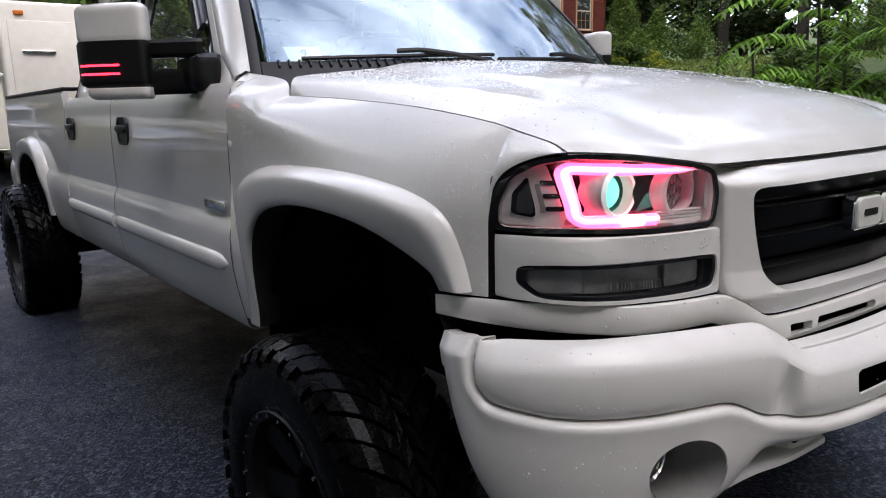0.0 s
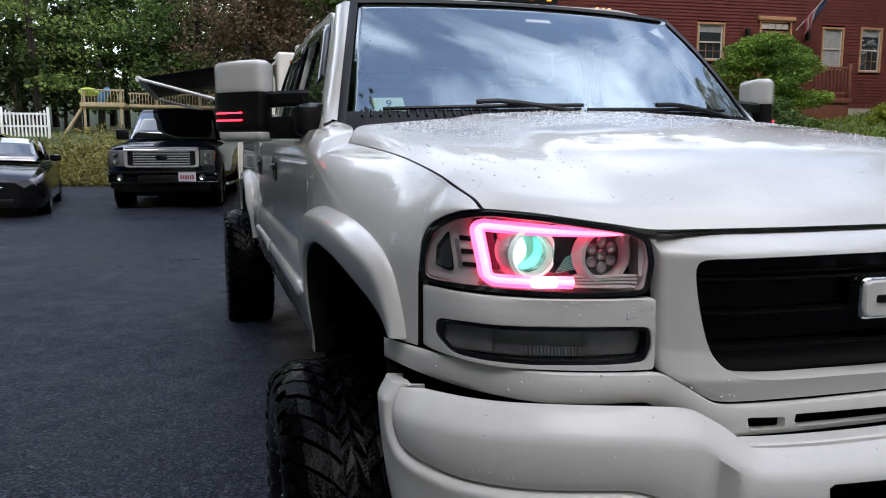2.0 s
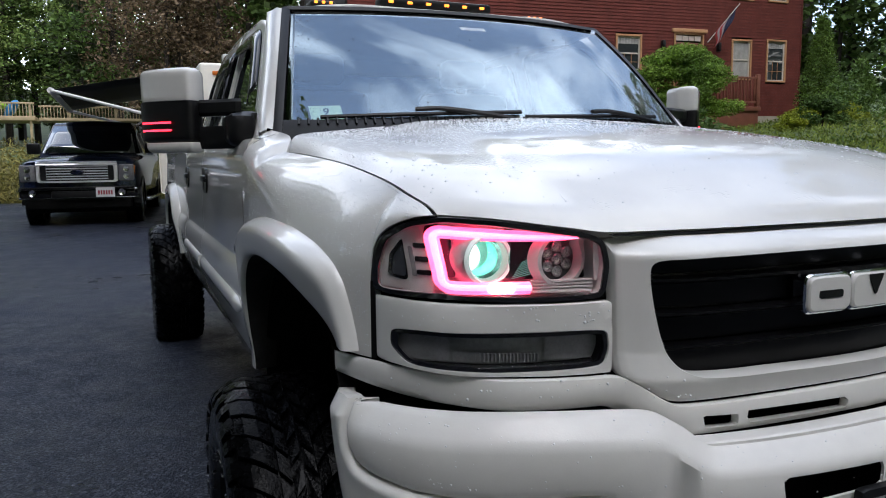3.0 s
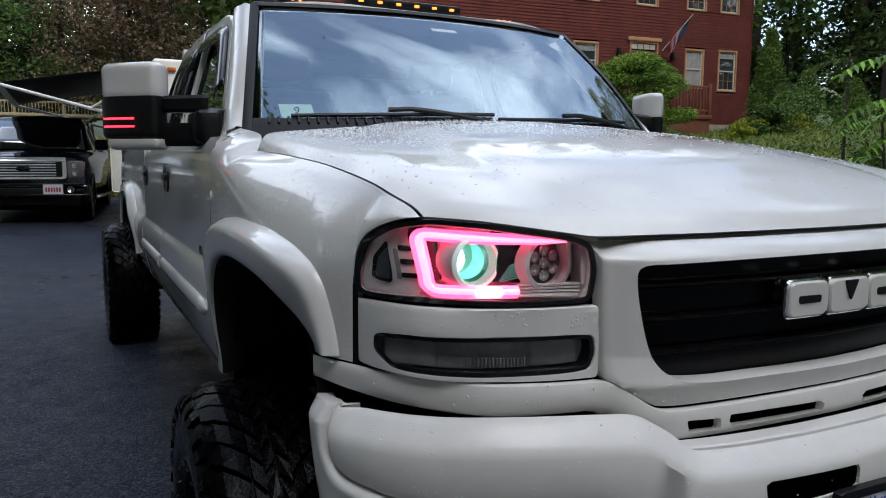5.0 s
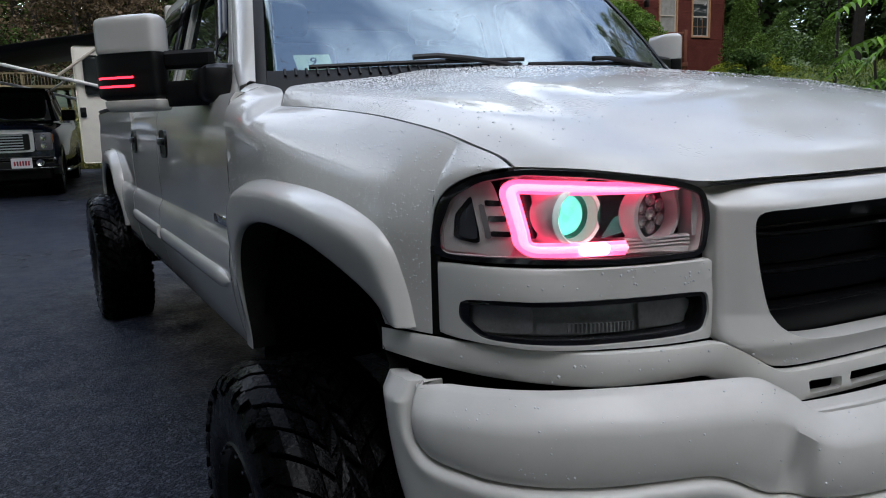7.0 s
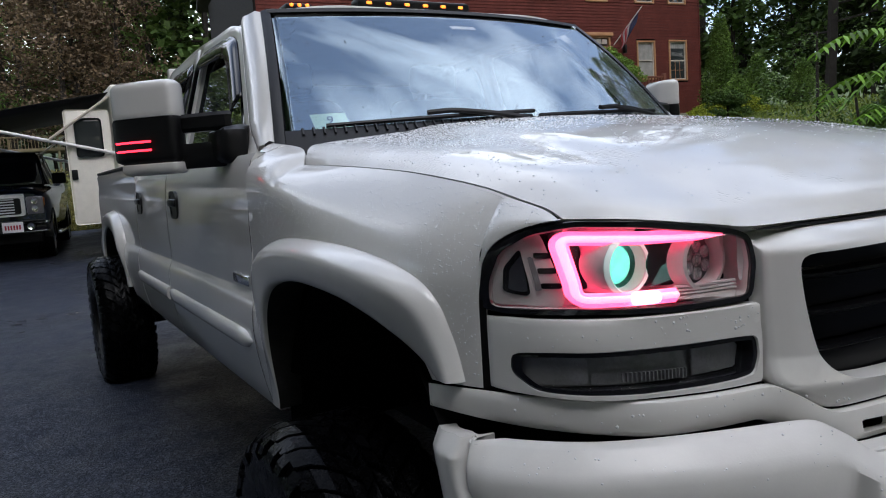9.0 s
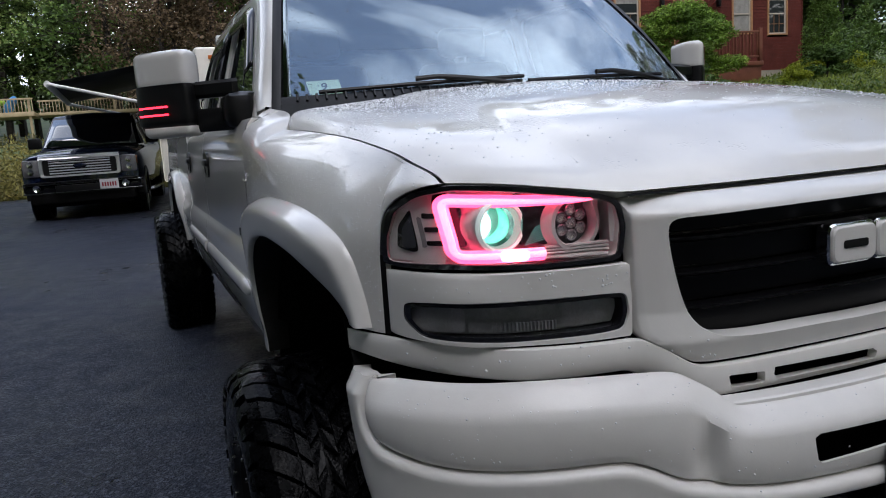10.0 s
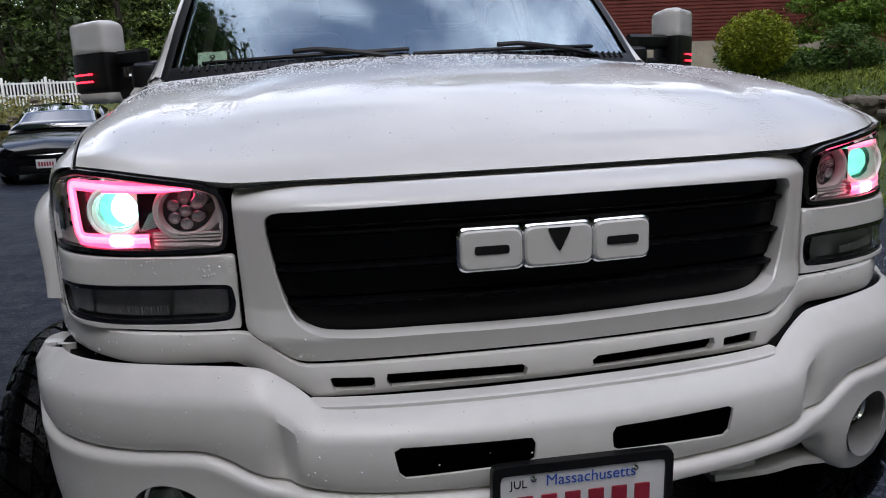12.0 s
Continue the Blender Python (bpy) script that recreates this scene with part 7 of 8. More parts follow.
def car_wheel(parent, x, y, r, w, face):
    bm = bmesh.new()
    spin(bm, [(r * 0.62, -w / 2), (r * 0.9, -w / 2 - 0.004), (r, -w / 2 + 0.03), (r, w / 2 - 0.03), (r * 0.9, w / 2), (r * 0.62, w / 2)], (x, y, r), "x", 32)
    tyre = part("car_tyre", bm, M_RUBBER, parent)
    bm = bmesh.new()
    s = -1 if x < 0 else 1
    spin(bm, [(r * 0.63, s * w * 0.48), (r * 0.58, s * w * 0.40), (r * 0.25, s * w * 0.36), (0.001, s * w * 0.42)], (x, y, r), "x", 32)
    part("car_rim", bm, face, tyre)
    for k in range(5):
        a = 2 * math.pi * k / 5
        bm = bmesh.new()
        c, d = math.cos(a), math.sin(a)
        xo = x + s * w * 0.47
        vs = [bm.verts.new((xo + dx, y + q * c - t * d, r + q * d + t * c)) for dx in (0, -s * 0.03) for q, t in ((r * 0.12, -0.03), (r * 0.6, -0.035), (r * 0.6, 0.035), (r * 0.12, 0.03))]
        for fc in ((0, 1, 2, 3), (0, 1, 5, 4), (1, 2, 6, 5), (2, 3, 7, 6), (3, 0, 4, 7)):
            bm.faces.new([vs[i] for i in fc])
        part("car_spoke", bm, face, tyre, smooth=False)


def number_bars(parent, w, h, at, mat, n=6):
    """Plain bars standing for the number."""
    for i in range(n):
        bm = bmesh.new()
        x = -w / 2 + w * (i + 0.5) / n
        box(bm, (at[0] + x - w / n * 0.32, at[1] - 0.003, at[2] - h / 2), (at[0] + x + w / n * 0.32, at[1], at[2] + h / 2))
        part("number_bar", bm, mat, parent, smooth=False)


# chrome twice: sky reflection put into a pale base, asphalt's into a dark one
M_BRIGHTCHROME = material("sky_pale_chrome", (0.80, 0.81, 0.83), 0.25, metal=0.55, vary=0.05)
M_DARKCHROME = material("asphalt_dark_chrome", (0.38, 0.39, 0.42), 0.18, metal=1.0, vary=0.1)
M_CARGLASS = material("car_glass", (0.012, 0.016, 0.022), 0.03, vary=0.1, spec=1.0, coat=1.0, coat_rough=0.02, ior=1.9)
# navy pickup
np_ = new("navy_pickup")
np_.matrix_world = pose(-2.06, 13.55, height(-2.0, 15.5) - 0.03, 0, 0, -7) @ Matrix.Diagonal((1.0, 1.0, 1.055, 1.0))
tagged(np_, "dark navy pickup with a chrome grille parked under the awning", "pickup truck")
bm = bmesh.new()
low = [(0.86, 0.52), (0.97, 0.60), (0.995, 0.80), (0.995, 0.95)]
shell(bm, [(0.16, [(0.84, 0.62), (0.93, 0.66), (0.945, 0.80), (0.945, 0.92), (0.93, 1.00), (0.90, 1.08), (0.80, 1.14), (0.55, 1.165), (0.0, 1.175)]),
           (0.30, [(0.86, 0.56), (0.965, 0.62), (0.985, 0.80), (0.985, 0.95), (0.97, 1.05), (0.93, 1.13), (0.82, 1.185), (0.55, 1.21), (0.0, 1.225)]),
           (0.9, low + [(0.985, 1.07), (0.95, 1.17), (0.84, 1.225), (0.55, 1.25), (0.0, 1.265)]),
           (1.45, low + [(0.985, 1.09), (0.955, 1.20), (0.86, 1.255), (0.55, 1.28), (0.0, 1.295)]),
           (1.55, low + [(0.985, 1.10), (0.96, 1.22), (0.90, 1.27), (0.55, 1.27), (0.0, 1.27)]),
           (4.05, low + [(0.985, 1.10), (0.965, 1.24), (0.92, 1.28), (0.55, 1.28), (0.0, 1.28)]),
           (4.15, low + [(0.985, 1.12), (0.975, 1.26), (0.95, 1.34), (0.55, 1.34), (0.0, 1.34)]),
           (5.75, low + [(0.985, 1.12), (0.975, 1.26), (0.95, 1.34), (0.55, 1.34), (0.0, 1.34)])])
part("body", bm, M_NAVY, np_, angle=30)
bm = bmesh.new()
shell(bm, [(1.50, [(0.88, 1.26), (0.86, 1.27), (0.0, 1.28)]), (2.15, [(0.90, 1.27), (0.72, 1.84), (0.0, 1.87)]), (2.35, [(0.90, 1.27), (0.70, 1.90), (0.0, 1.94)]),
           (3.75, [(0.90, 1.27), (0.70, 1.92), (0.0, 1.95)]), (4.05, [(0.90, 1.27), (0.70, 1.80), (0.0, 1.82)])])
part("cab", bm, M_NAVY, np_, angle=25)
bm = bmesh.new()
loft(bm, [[(s * (0.83 - 0.13 * t), 1.51 + 0.64 * t - 0.06 * (1 - abs(s) ** 2), 1.29 + 0.54 * t) for s in [-1 + i / 6 for i in range(13)]] for t in (0.03, 0.35, 0.7, 0.97)])
thick(part("windscreen", bm, M_CARGLASS, np_), 0.01, 1)
for s in (-1, 1):
    for y0, y1 in ((2.0, 2.85), (2.95, 3.7)):
        bm = bmesh.new()
        loft(bm, [[(s * 0.893, y0 - (0.3 if y0 < 2.5 else 0), 1.31), (s * 0.893, y1, 1.31)], [(s * 0.722, y0 + (0.22 if y0 < 2.5 else 0), 1.85), (s * 0.722, y1, 1.85)]])
        thick(part("side_window", bm, M_CARGLASS, np_), 0.02, 0)
    part("door_mirror", rbox((s * 1.08 - 0.12, 1.95, 1.30), (s * 1.08 + 0.12, 2.08, 1.50), 0.03), M_BLACK, np_)
    for y in (0.95, 4.65):
        car_wheel(np_, s * 0.84, y, 0.395, 0.27, M_CHROME)
        bm = bmesh.new()
        spin(bm, [(0.47, s * 0.86), (0.47, s * 1.002), (0.40, s * 1.0)], (0, y, 0.42), "x", 24, 0.0, math.pi)
        part("wheel_arch", bm, M_BLACK, np_)
    # headlights: tall clear unit with amber side
    hlm = part("headlight", rbox((s * 0.80 - 0.13, 0.13, 0.82), (s * 0.80 + 0.13, 0.22, 1.10), 0.03), M_LAMPCELL, np_, "clear headlight with amber side")
    for zz in (0.90, 1.02):
        bm = bmesh.new()
        spin(bm, [(0.055, 0.125), (0.05, 0.115), (0.001, 0.118)], (s * 0.80, 0, zz), "y", 20)
        part("lamp_bowl", bm, M_CHROME, hlm)
    part("amber_lens", rbox((s * 0.915 - 0.02, 0.16, 0.90), (s * 0.915 + 0.03, 0.28, 1.08), 0.01), M_AMBER, hlm)
    bm = bmesh.new()
    spin(bm, [(0.065, 0.02), (0.055, 0.0), (0.045, 0.01), (0.001, 0.02)], (s * 0.72, 0, 0.63), "y", 20)
    part("fog_lamp", bm, M_CHROME, np_)
# grille: chrome frame, dark back and three-bar slats
bm = bmesh.new()
ring(bm, corners([(-0.66, 0.80), (-0.66, 1.15), (0.66, 1.15), (0.66, 0.80)], 80, 0.05), corners([(-0.60, 0.83), (-0.60, 1.09), (0.60, 1.09), (0.60, 0.83)], 80, 0.03), lambda a, z, d: (a, 0.08 + 0.03 * a * a + d, z), 96, 2, 0.10, 0.05, 0.006)
gr = part("chrome_grille", bm, M_BRIGHTCHROME, np_)
bm = bmesh.new()
loft(bm, [[(x, 0.075 + 0.03 * x * x + d, z) for x in [-0.655 + 1.31 * i / 16 for i in range(17)]] for d, z in ((0.0, 1.085), (-0.012, 1.095), (0.0, 1.115), (0.045, 1.150), (0.06, 1.155))])
part("grille_cap", bm, M_BRIGHTCHROME, gr, "bright chrome bar along the grille top")
bm = bmesh.new()
box(bm, (-0.61, 0.135, 0.82), (0.61, 0.15, 1.10))
part("grille_back", bm, M_GRILLE, gr, smooth=False)
for zz in (0.862, 0.905, 0.948, 0.991, 1.034, 1.072):
    bm = bmesh.new()
    tube(bm, (-0.50, 0.105, zz), (0.50, 0.105, zz), 0.011, 10)
    part("grille_slat", bm, M_BRIGHTCHROME, gr)
for s in (-1, 1):
    part("grille_end", rbox((s * 0.545 - 0.05, 0.10, 0.84), (s * 0.545 + 0.05, 0.13, 1.08), 0.006, 1), M_BLACK, gr)
bm = bmesh.new()
bmesh.ops.create_uvsphere(bm, u_segments=24, v_segments=10, radius=1)
for v in bm.verts:
    v.co = Vector((v.co.x * 0.115, 0.088 + v.co.y * 0.015, 0.97 + v.co.z * 0.045))
part("oval_emblem", bm, M_NAVY, gr, "blue oval emblem")
# bumper with plate
bm = rbox((-0.97, 0.0, 0.53), (0.97, 0.30, 0.70), 0.05, 3)
for v in bm.verts:
    v.co.y += 0.16 * (abs(v.co.x) / 0.97) ** 3
bp = part("front_bumper", bm, M_GLOSSBLACK, np_, "black bumper with chrome strips")
for z0, z1 in ((0.655, 0.702), (0.528, 0.556)):
    bm = rbox((-0.975, -0.006, z0), (0.975, 0.25, z1), 0.018, 3)
    for v in bm.verts:
        v.co.y += 0.16 * (abs(v.co.x) / 0.97) ** 3
    part("chrome_strip", bm, M_DARKCHROME, bp)
part("bumper_inlay", rbox((-0.42, -0.008, 0.55), (0.42, 0.02, 0.66), 0.01), M_BLACK, bp)
part("air_dam", rbox((-0.86, 0.10, 0.36), (0.86, 0.35, 0.53), 0.04, 2), M_VOID, np_)
part("top_trim", rbox((-0.93, 0.02, 0.702), (0.93, 0.2, 0.725), 0.008), M_BLACK, bp)
pl = part("number_plate", rbox((0.30, -0.030, 0.555), (0.61, -0.012, 0.715), 0.006, 1), M_PLATEWHITE, np_)
number_bars(pl, 0.25, 0.07, (0.455, -0.031, 0.63), M_PLATERED, 6)
part("underside", rbox((-0.75, 0.5, 0.28), (0.75, 5.6, 0.60), 0.02), M_VOID, np_)
for s in (-1, 1):
    bm = bmesh.new()
    bent(bm, [(s * 0.35 - 0.35 + 0.55 * i / 8, 1.50 + 0.03 * i / 8, 1.305 + 0.035 * i / 8) for i in range(9)], 0.012)
    part("car_wiper", bm, M_BLACK, np_)
    part("running_board", rbox((s * 0.98 - 0.08, 1.6, 0.40), (s * 0.98 + 0.08, 4.0, 0.46), 0.02), M_CHROME, np_)

# black sedan
sd = new("black_sedan")
sd.matrix_world = pose(-4.68, 12.45, height(-4.7, 14.5) + 0.0, 0, 0, 6)
tagged(sd, "glossy black compact sedan parked on the drive", "car")
bm = bmesh.new()
shell(bm, [(0.0, [(0.45, 0.22), (0.55, 0.30), (0.58, 0.45), (0.56, 0.55), (0.45, 0.62), (0.0, 0.65)]),
           (0.10, [(0.66, 0.20), (0.74, 0.28), (0.77, 0.45), (0.74, 0.58), (0.62, 0.67), (0.0, 0.715)]),
           (0.32, [(0.80, 0.20), (0.85, 0.28), (0.87, 0.47), (0.83, 0.63), (0.70, 0.745), (0.0, 0.79)]),
           (0.80, [(0.84, 0.22), (0.885, 0.30), (0.89, 0.55), (0.86, 0.74), (0.74, 0.845), (0.0, 0.88)]),
           (1.25, [(0.84, 0.22), (0.885, 0.30), (0.89, 0.60), (0.87, 0.80), (0.76, 0.905), (0.0, 0.945)]),
           (2.4, [(0.84, 0.22), (0.885, 0.30), (0.89, 0.60), (0.875, 0.86), (0.80, 0.945), (0.0, 0.95)]),
           (3.6, [(0.84, 0.22), (0.885, 0.30), (0.89, 0.62), (0.875, 0.90), (0.78, 1.00), (0.0, 1.02)]),
           (4.35, [(0.78, 0.26), (0.83, 0.36), (0.84, 0.62), (0.80, 0.92), (0.70, 1.04), (0.0, 1.07)]),
           (4.52, [(0.70, 0.32), (0.76, 0.42), (0.77, 0.62), (0.74, 0.88), (0.64, 0.98), (0.0, 1.0)])])
part("body", bm, M_CARBLACK, sd, angle=28)
bm = bmesh.new()
shell(bm, [(1.10, [(0.78, 0.90), (0.0, 0.95)]), (1.95, [(0.80, 0.94), (0.62, 1.33), (0.0, 1.37)]), (2.3, [(0.80, 0.94), (0.60, 1.40), (0.0, 1.44)]),
           (3.1, [(0.80, 0.95), (0.58, 1.39), (0.0, 1.42)]), (4.1, [(0.76, 1.0), (0.0, 1.05)])])
part("cabin", bm, M_CARBLACK, sd, angle=25)
bm = bmesh.new()
loft(bm, [[(s * (0.75 - 0.15 * t), 1.115 + 0.84 * t - 0.05 * (1 - s * s), 0.93 + 0.42 * t + 0.028 * (1 - s * s)) for s in [-1 + i / 6 for i in range(13)]] for t in (0.03, 0.35, 0.7, 0.97)])
thick(part("windscreen", bm, M_CARGLASS, sd), 0.008, 1)
for s in (-1, 1):
    bm = bmesh.new()
    loft(bm, [[(s * 0.803, 1.55, 0.965), (s * 0.803, 2.5, 0.965), (s * 0.80, 3.4, 0.985)], [(s * 0.665, 1.98, 1.27), (s * 0.625, 2.5, 1.37), (s * 0.66, 3.2, 1.28)]])
    thick(part("side_window", bm, M_CARGLASS, sd), 0.02, 0)
    part("door_mirror", rbox((s * 0.95 - 0.09, 1.62, 0.95), (s * 0.95 + 0.09, 1.75, 1.07), 0.03), M_CARBLACK, sd)
    for y in (0.90, 3.60):
        car_wheel(sd, s * 0.79, y, 0.315, 0.20, M_GREYCHROME)
    bm = bmesh.new()
    rows = [[(s * 0.62, 0.13, 0.665), (s * 0.74, 0.20, 0.70), (s * 0.83, 0.42, 0.77), (s * 0.855, 0.70, 0.80)], [(s * 0.62, 0.085, 0.60), (s * 0.76, 0.155, 0.60), (s * 0.845, 0.34, 0.66), (s * 0.862, 0.68, 0.765)]]
    loft(bm, rows)
    thick(part("headlight", bm, M_LEDLENS, sd, "clear swept-back headlight"), 0.012, 0)
    bm = bmesh.new()
    loft(bm, [[(s * 0.60, 0.06, 0.40), (s * 0.72, 0.11, 0.43)], [(s * 0.58, 0.05, 0.30), (s * 0.74, 0.12, 0.31)]])
    thick(part("fog_lamp", bm, M_GREYCHROME, sd), 0.02, 0)
bm = bmesh.new()
bent(bm, [(-0.55 + 1.1 * i / 12, -0.012 + 0.09 * (abs(i / 6 - 1)) ** 2, 0.585 - 0.05 * (1 - abs(i / 6 - 1) ** 2)) for i in range(13)], 0.012)
part("grille_trim", bm, M_CHROME, sd)
part("lower_grille", rbox((-0.42, -0.012, 0.24), (0.42, 0.05, 0.36), 0.02), M_BLACK, sd)
pl = part("number_plate", rbox((-0.155, -0.032, 0.315), (0.155, -0.014, 0.465), 0.006, 1), M_PLATEWHITE, sd)
number_bars(pl, 0.25, 0.07, (0.0, -0.033, 0.385), M_PLATERED, 6)


# ---- small things on the white pickup ----
# number plate in a black frame
plate = new("number_plate_holder")
plate.parent = truck
plate.matrix_basis = pose(0, 0, 0.65) @ pose(0, 0, 0, 0, 1.5) @ pose(0, 0, -0.65)
bm = bmesh.new()
ring(bm, corners([(-0.1605, 0.564), (-0.1605, 0.726), (0.1605, 0.726), (0.1605, 0.564)], 80, 0.010), corners([(-0.146, 0.578), (-0.146, 0.708), (0.146, 0.708), (0.146, 0.578)], 80, 0.006), lambda a, z, d: (a, -0.024 + d, z), 120, 1, 0.016, 0.008, 0.003)
part("plate_frame", bm, M_BLACK, plate, "black plastic plate frame")
pp = part("plate_sheet", rbox((-0.152, -0.020, 0.570), (0.152, -0.016, 0.716), 0.002, 1), M_PLATEWHITE, plate, "white number plate with red bars")
number_bars(pp, 0.25, 0.068, (0.0, -0.021, 0.634), M_PLATERED, 6)


def words(text, size, m, mat, parent, name):
    cu = bpy.data.curves.new(name, "FONT")
    cu.body, cu.size, cu.align_x, cu.align_y, cu.extrude = text, size, "CENTER", "CENTER", 0.0004
    tmp = new(name, cu)
    bpy.context.view_layer.update()
    me = bpy.data.meshes.new_from_object(tmp.evaluated_get(bpy.context.evaluated_depsgraph_get()))
    bpy.data.objects.remove(tmp)
    me.materials.clear()
    me.materials.append(mat)
    ob = new(name, me)
    ob.parent = parent
    ob.matrix_basis = m
    return ob


words("Massachusetts", 0.028, pose(0.012, -0.0215, 0.692, 90, 0, 0), M_PLATEBLUE, plate, "state_name")
words("JUL", 0.020, pose(-0.115, -0.0215, 0.690, 90, 0, 0), M_BLACK, plate, "month_tab")
for x in (-0.09, 0.09):
    bm = bmesh.new()
    spin(bm, [(0.006, -0.018), (0.005, -0.025), (0.001, -0.027)], (x, 0, 0.699), "y", 12)
    part("plate_screw", bm, M_CHROME, plate)
# figure on the inspection sticker
stp = [o for o in truck.children if o.name.startswith("inspection_sticker")][0]
a, b = Vector(ws_point(0.09, -0.69 / 0.840)), Vector(ws_point(0.15, -0.69 / 0.831))
up = (b - a).normalized()
rt = (Vector(ws_point(0.12, -0.64 / 0.835)) - Vector(ws_point(0.12, -0.74 / 0.835))).normalized()
nn = rt.cross(up)
m = Matrix((rt, up, nn)).transposed().to_4x4()
m.translation = (a + b) / 2 + Vector((0, 0.012, -0.012)) + nn * 0.003
words("9", 0.045, m, M_BLACK, stp, "sticker_figure")
# row of roof lamps: cab markers and a light bar
for x, y in ((-0.52, 2.26), (0.50, 2.26)):
    z = 1.985 if abs(x) > 0.1 else 2.0
    base = part("roof_marker", rbox((x - 0.055, y - 0.04, z - 0.02), (x + 0.055, y + 0.06, z + 0.012), 0.01), M_BLACK, truck)
    for k in (-1, 0, 1):
        part("amber_led", rbox((x + k * 0.032 - 0.007, y - 0.045, z - 0.002), (x + k * 0.032 + 0.007, y - 0.02, z + 0.010), 0.003, 1), M_AMBERLIT, base)
bar = part("roof_light_bar", rbox((-0.27, 2.22, 1.995), (0.27, 2.30, 2.035), 0.012), M_BLACK, truck, "black roof light bar with amber lamps")
for k in range(6):
    x = -0.22 + 0.088 * k
    part("amber_led", rbox((x - 0.012, 2.216, 2.008), (x + 0.012, 2.24, 2.020), 0.003, 1), M_AMBERLIT, bar)
fin = bmesh.new()
rows = []
for i in range(9):
    t = i / 8
    rows.append([(0.36 + s * 0.022 * (1 - t) * math.sin(math.pi * q), 2.42 + 0.06 * t + (0.16 - 0.11 * t) * q, 2.0 + 0.075 * t) for q, s in ((0, 0), (0.4, -1), (1, -0.3), (1, 0.3), (0.4, 1))])
vs = loft(fin, rows, closed=True)
fin.faces.new(vs[-1])
part("roof_antenna", fin, M_BLACK, truck, "black fin antenna")
# slots of the cowl panel
for k in range(34):
    x = -0.74 + 1.48 * k / 33
    if abs(x) < 0.02:
        continue
    s = x / 0.845
    yh = 1.425 - 0.10 * abs(s) ** 9
    part("cowl_rib", rbox((x - 0.007, yh + 0.005, 1.437 - 0.07 * s * s), (x + 0.007, yh + 0.055, 1.449 - 0.06 * s * s), 0.003, 1), M_BLACK, truck)


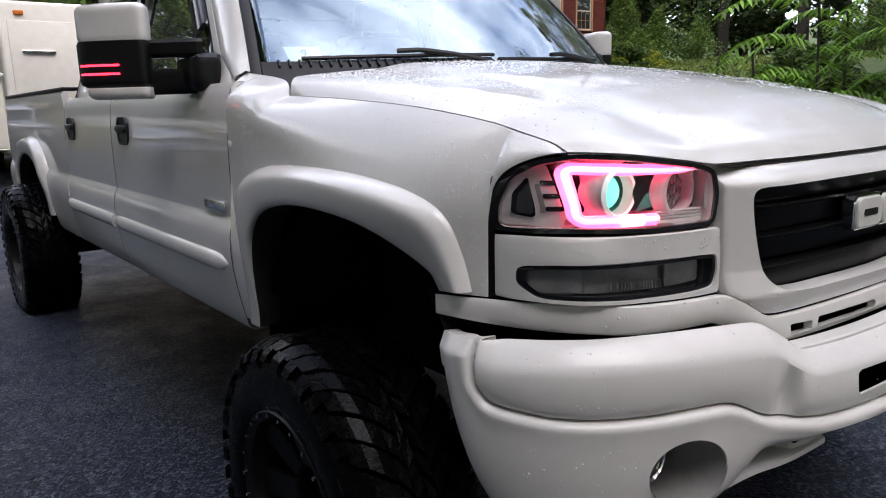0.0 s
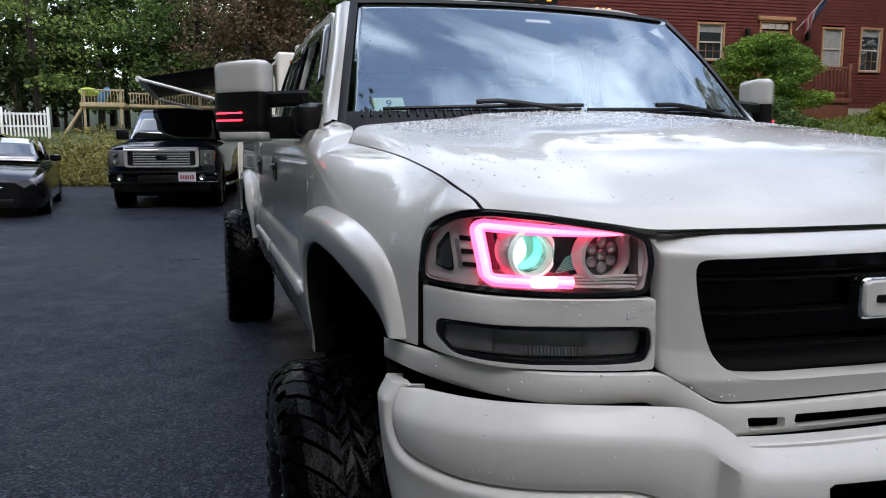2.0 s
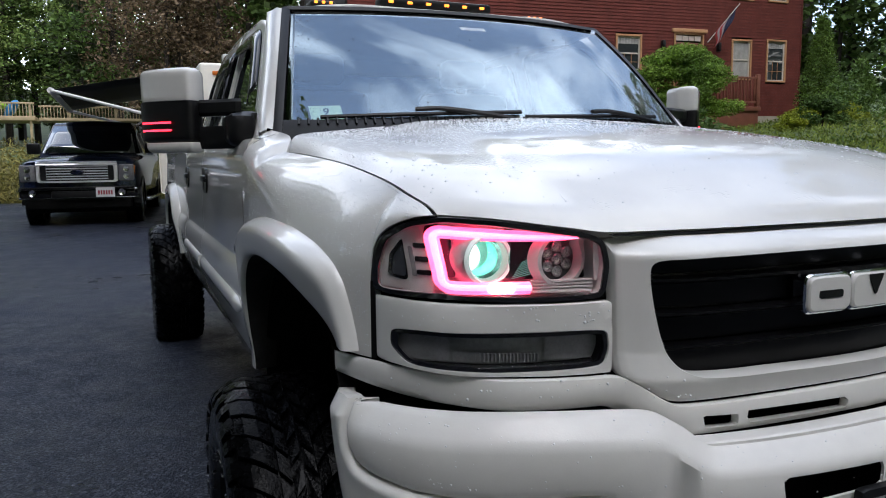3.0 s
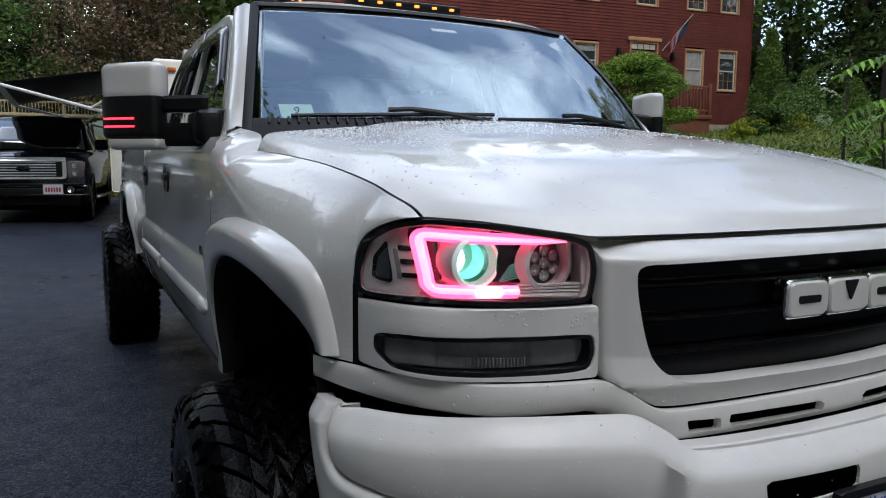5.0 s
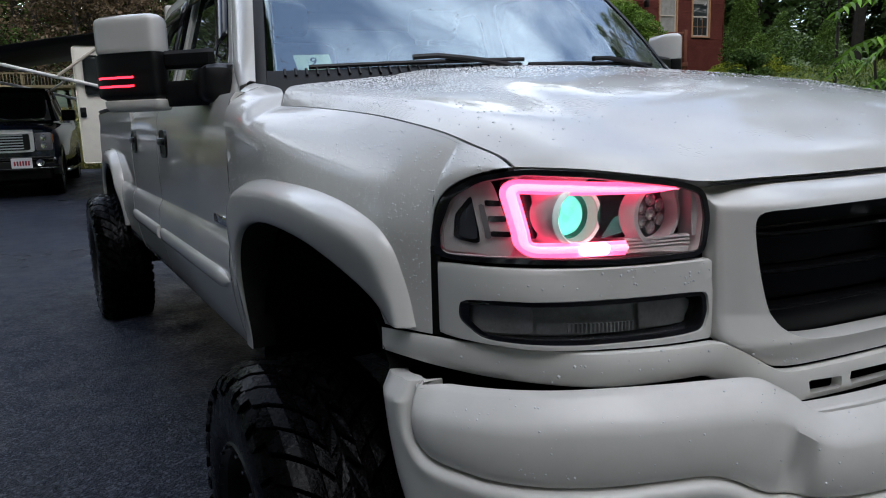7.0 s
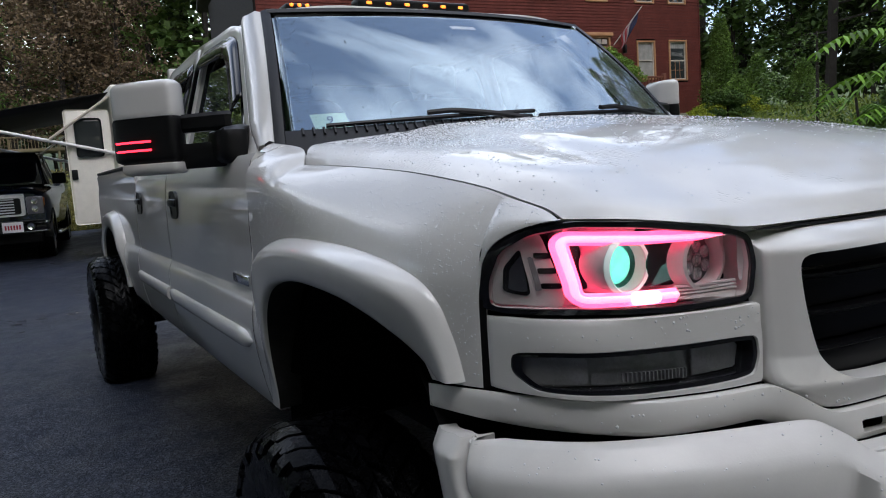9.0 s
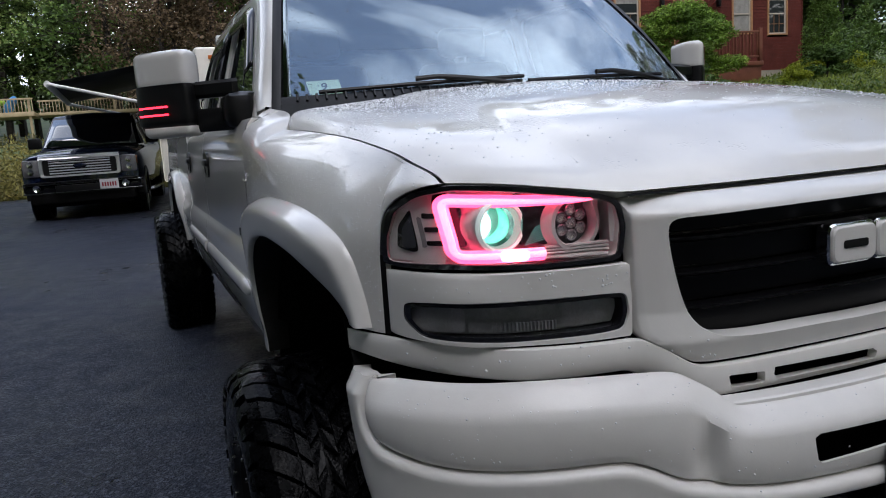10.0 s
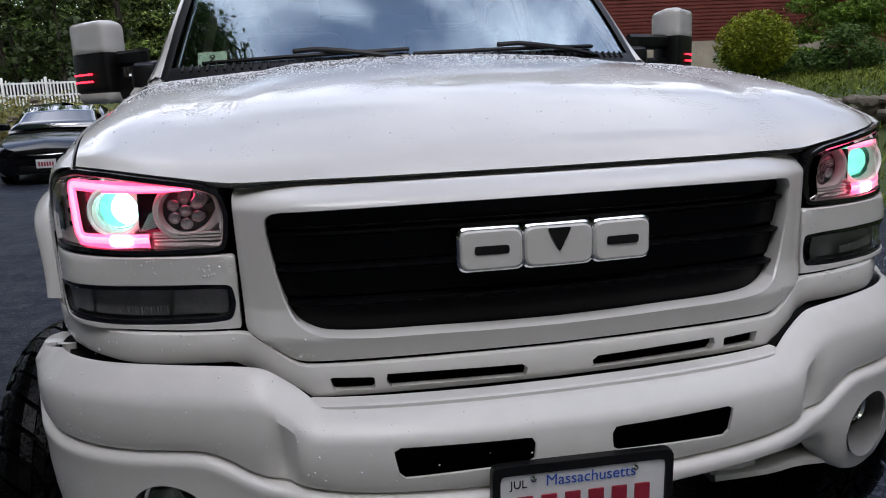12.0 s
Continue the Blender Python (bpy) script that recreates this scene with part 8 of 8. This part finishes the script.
# rain drops standing on the paint
def drops():
    rng = np.random.default_rng(91)
    shapes = []
    v, f = [], []

    def add(p, n, r):
        n = Vector(n).normalized()
        t = n.orthogonal().normalized()
        u = n.cross(t)
        k0 = len(v)
        m = 6
        for rr, hh in ((1.0, 0.0), (0.72, 0.38)):
            for k in range(m):
                a = 2 * math.pi * k / m
                v.append(tuple(Vector(p) + (t * math.cos(a) + u * math.sin(a)) * r * rr + n * r * hh))
        v.append(tuple(Vector(p) + n * r * 0.52))
        for k in range(m):
            j = (k + 1) % m
            f.append((k0 + k, k0 + j, k0 + m + j, k0 + m + k))
            f.append((k0 + m + k, k0 + m + j, k0 + 2 * m))
    # on the hood: thick towards the rear and the far side
    for i in range(21000):
        u, w = rng.uniform(0.05, 0.99), rng.uniform(-0.98, 0.98)
        if rng.uniform() > 0.03 + 0.55 * u ** 2.5 + 0.5 * abs(w) ** 3 * u:
            continue
        p = Vector(hood_point(u, w))
        e1 = Vector(hood_point(min(1, u + 0.01), w)) - Vector(hood_point(u - 0.01, w))
        e2 = Vector(hood_point(u, w + 0.01)) - Vector(hood_point(u, w - 0.01))
        n = e2.cross(e1)
        if n.z < 0:
            n = -n
        add(p, n, 0.0010 + 0.0022 * rng.uniform() ** 2.5)
    # on the fender, flare and nose panels
    rows = fender_rows(-1)
    for i in range(8000):
        a, b = rng.integers(2, len(rows) - 3), rng.integers(2, len(rows[0]) - 3)
        p00, p10, p01 = Vector(rows[a][b]), Vector(rows[a + 1][b]), Vector(rows[a][b + 1])
        e1, e2 = p10 - p00, p01 - p00
        n = e1.cross(e2)
        if n.length < 1e-9 or rng.uniform() > n.length / 0.00035 or max(e1.length, e2.length) > 0.06:
            continue
        if n.x > 0:
            n = -n
        add(p00 + e1 * rng.uniform() + e2 * rng.uniform(), n, 0.0007 + 0.0014 * rng.uniform() ** 2.5)
    for i in range(420):
        a, z = rng.uniform(0.40, 0.90), rng.uniform(0.90, 1.07)
        s = rng.choice((-1, 1))
        inlamp = 0.548 < a < 0.90 and 0.945 < z < 1.03
        if inlamp or (a < 0.55 and z > 0.94):
            continue
        d = 0.01
        n = Vector((s * (y_nose(a + d) - y_nose(a - d)), -2 * d, 0))
        add(nose(s, a, z, -0.0005 if z > 0.945 else -0.013), n, 0.0012 + 0.002 * rng.uniform() ** 2)
    # a few on the bumper bar and fascia
    for i in range(420):
        s, w = rng.uniform(0.02, 1.12), rng.uniform()
        if rng.uniform() > 0.35 + 0.5 * s:
            continue
        col = upper_col(s) if w < 0.45 and s < S_END - 0.03 else None
        if col:
            k = int(rng.integers(3, 11))
            d, z = col[k]
            e, z2 = col[k + 1]
            m = rng.uniform()
            d, z = d + (e - d) * m, z + (z2 - z) * m
        else:
            d, z = 0.001, rng.uniform(0.57, 0.70)
            a = plan_a(s)
            if math.hypot(a - FOG[0], z - FOG[1]) < 0.09 or (a < 0.62 and z < 0.68) or s > 1.05:
                continue
        p = Vector(on_bumper(-1, s, z, d - 0.0008))
        q = Vector(on_bumper(-1, s, z, d + 0.01))
        n = p - q
        if col and k < 7:
            n = n.normalized() + Vector((0, 0, 0.9))
        add(p, n, 0.0009 + 0.0014 * rng.uniform() ** 2)
    # on the windscreen, thick along its edge
    split = len(f)
    for i in range(900):
        t = rng.uniform(0.05, 0.97)
        q = rng.choice((-1, 1)) * (1 - 0.04 - rng.uniform() ** 2.2 * 0.9)
        if rng.uniform() > 0.25 + 0.75 * abs(q) ** 6:
            continue
        add(Vector(ws_point(t, q)), (0.1 * q, -0.62, 0.78), 0.0011 + 0.0020 * rng.uniform() ** 2)
    me = bpy.data.meshes.new("rain")
    me.from_pydata(v, [], f)
    for p in me.polygons:
        p.use_smooth = True
    me.materials.append(M_DROP)
    me.materials.append(M_DARKDROP)
    me.polygons.foreach_set("material_index", [0] * split + [1] * (len(f) - split))
    ob = new("rain", me)
    ob.parent = truck
    ob["kind"] = "stuff"


drops()
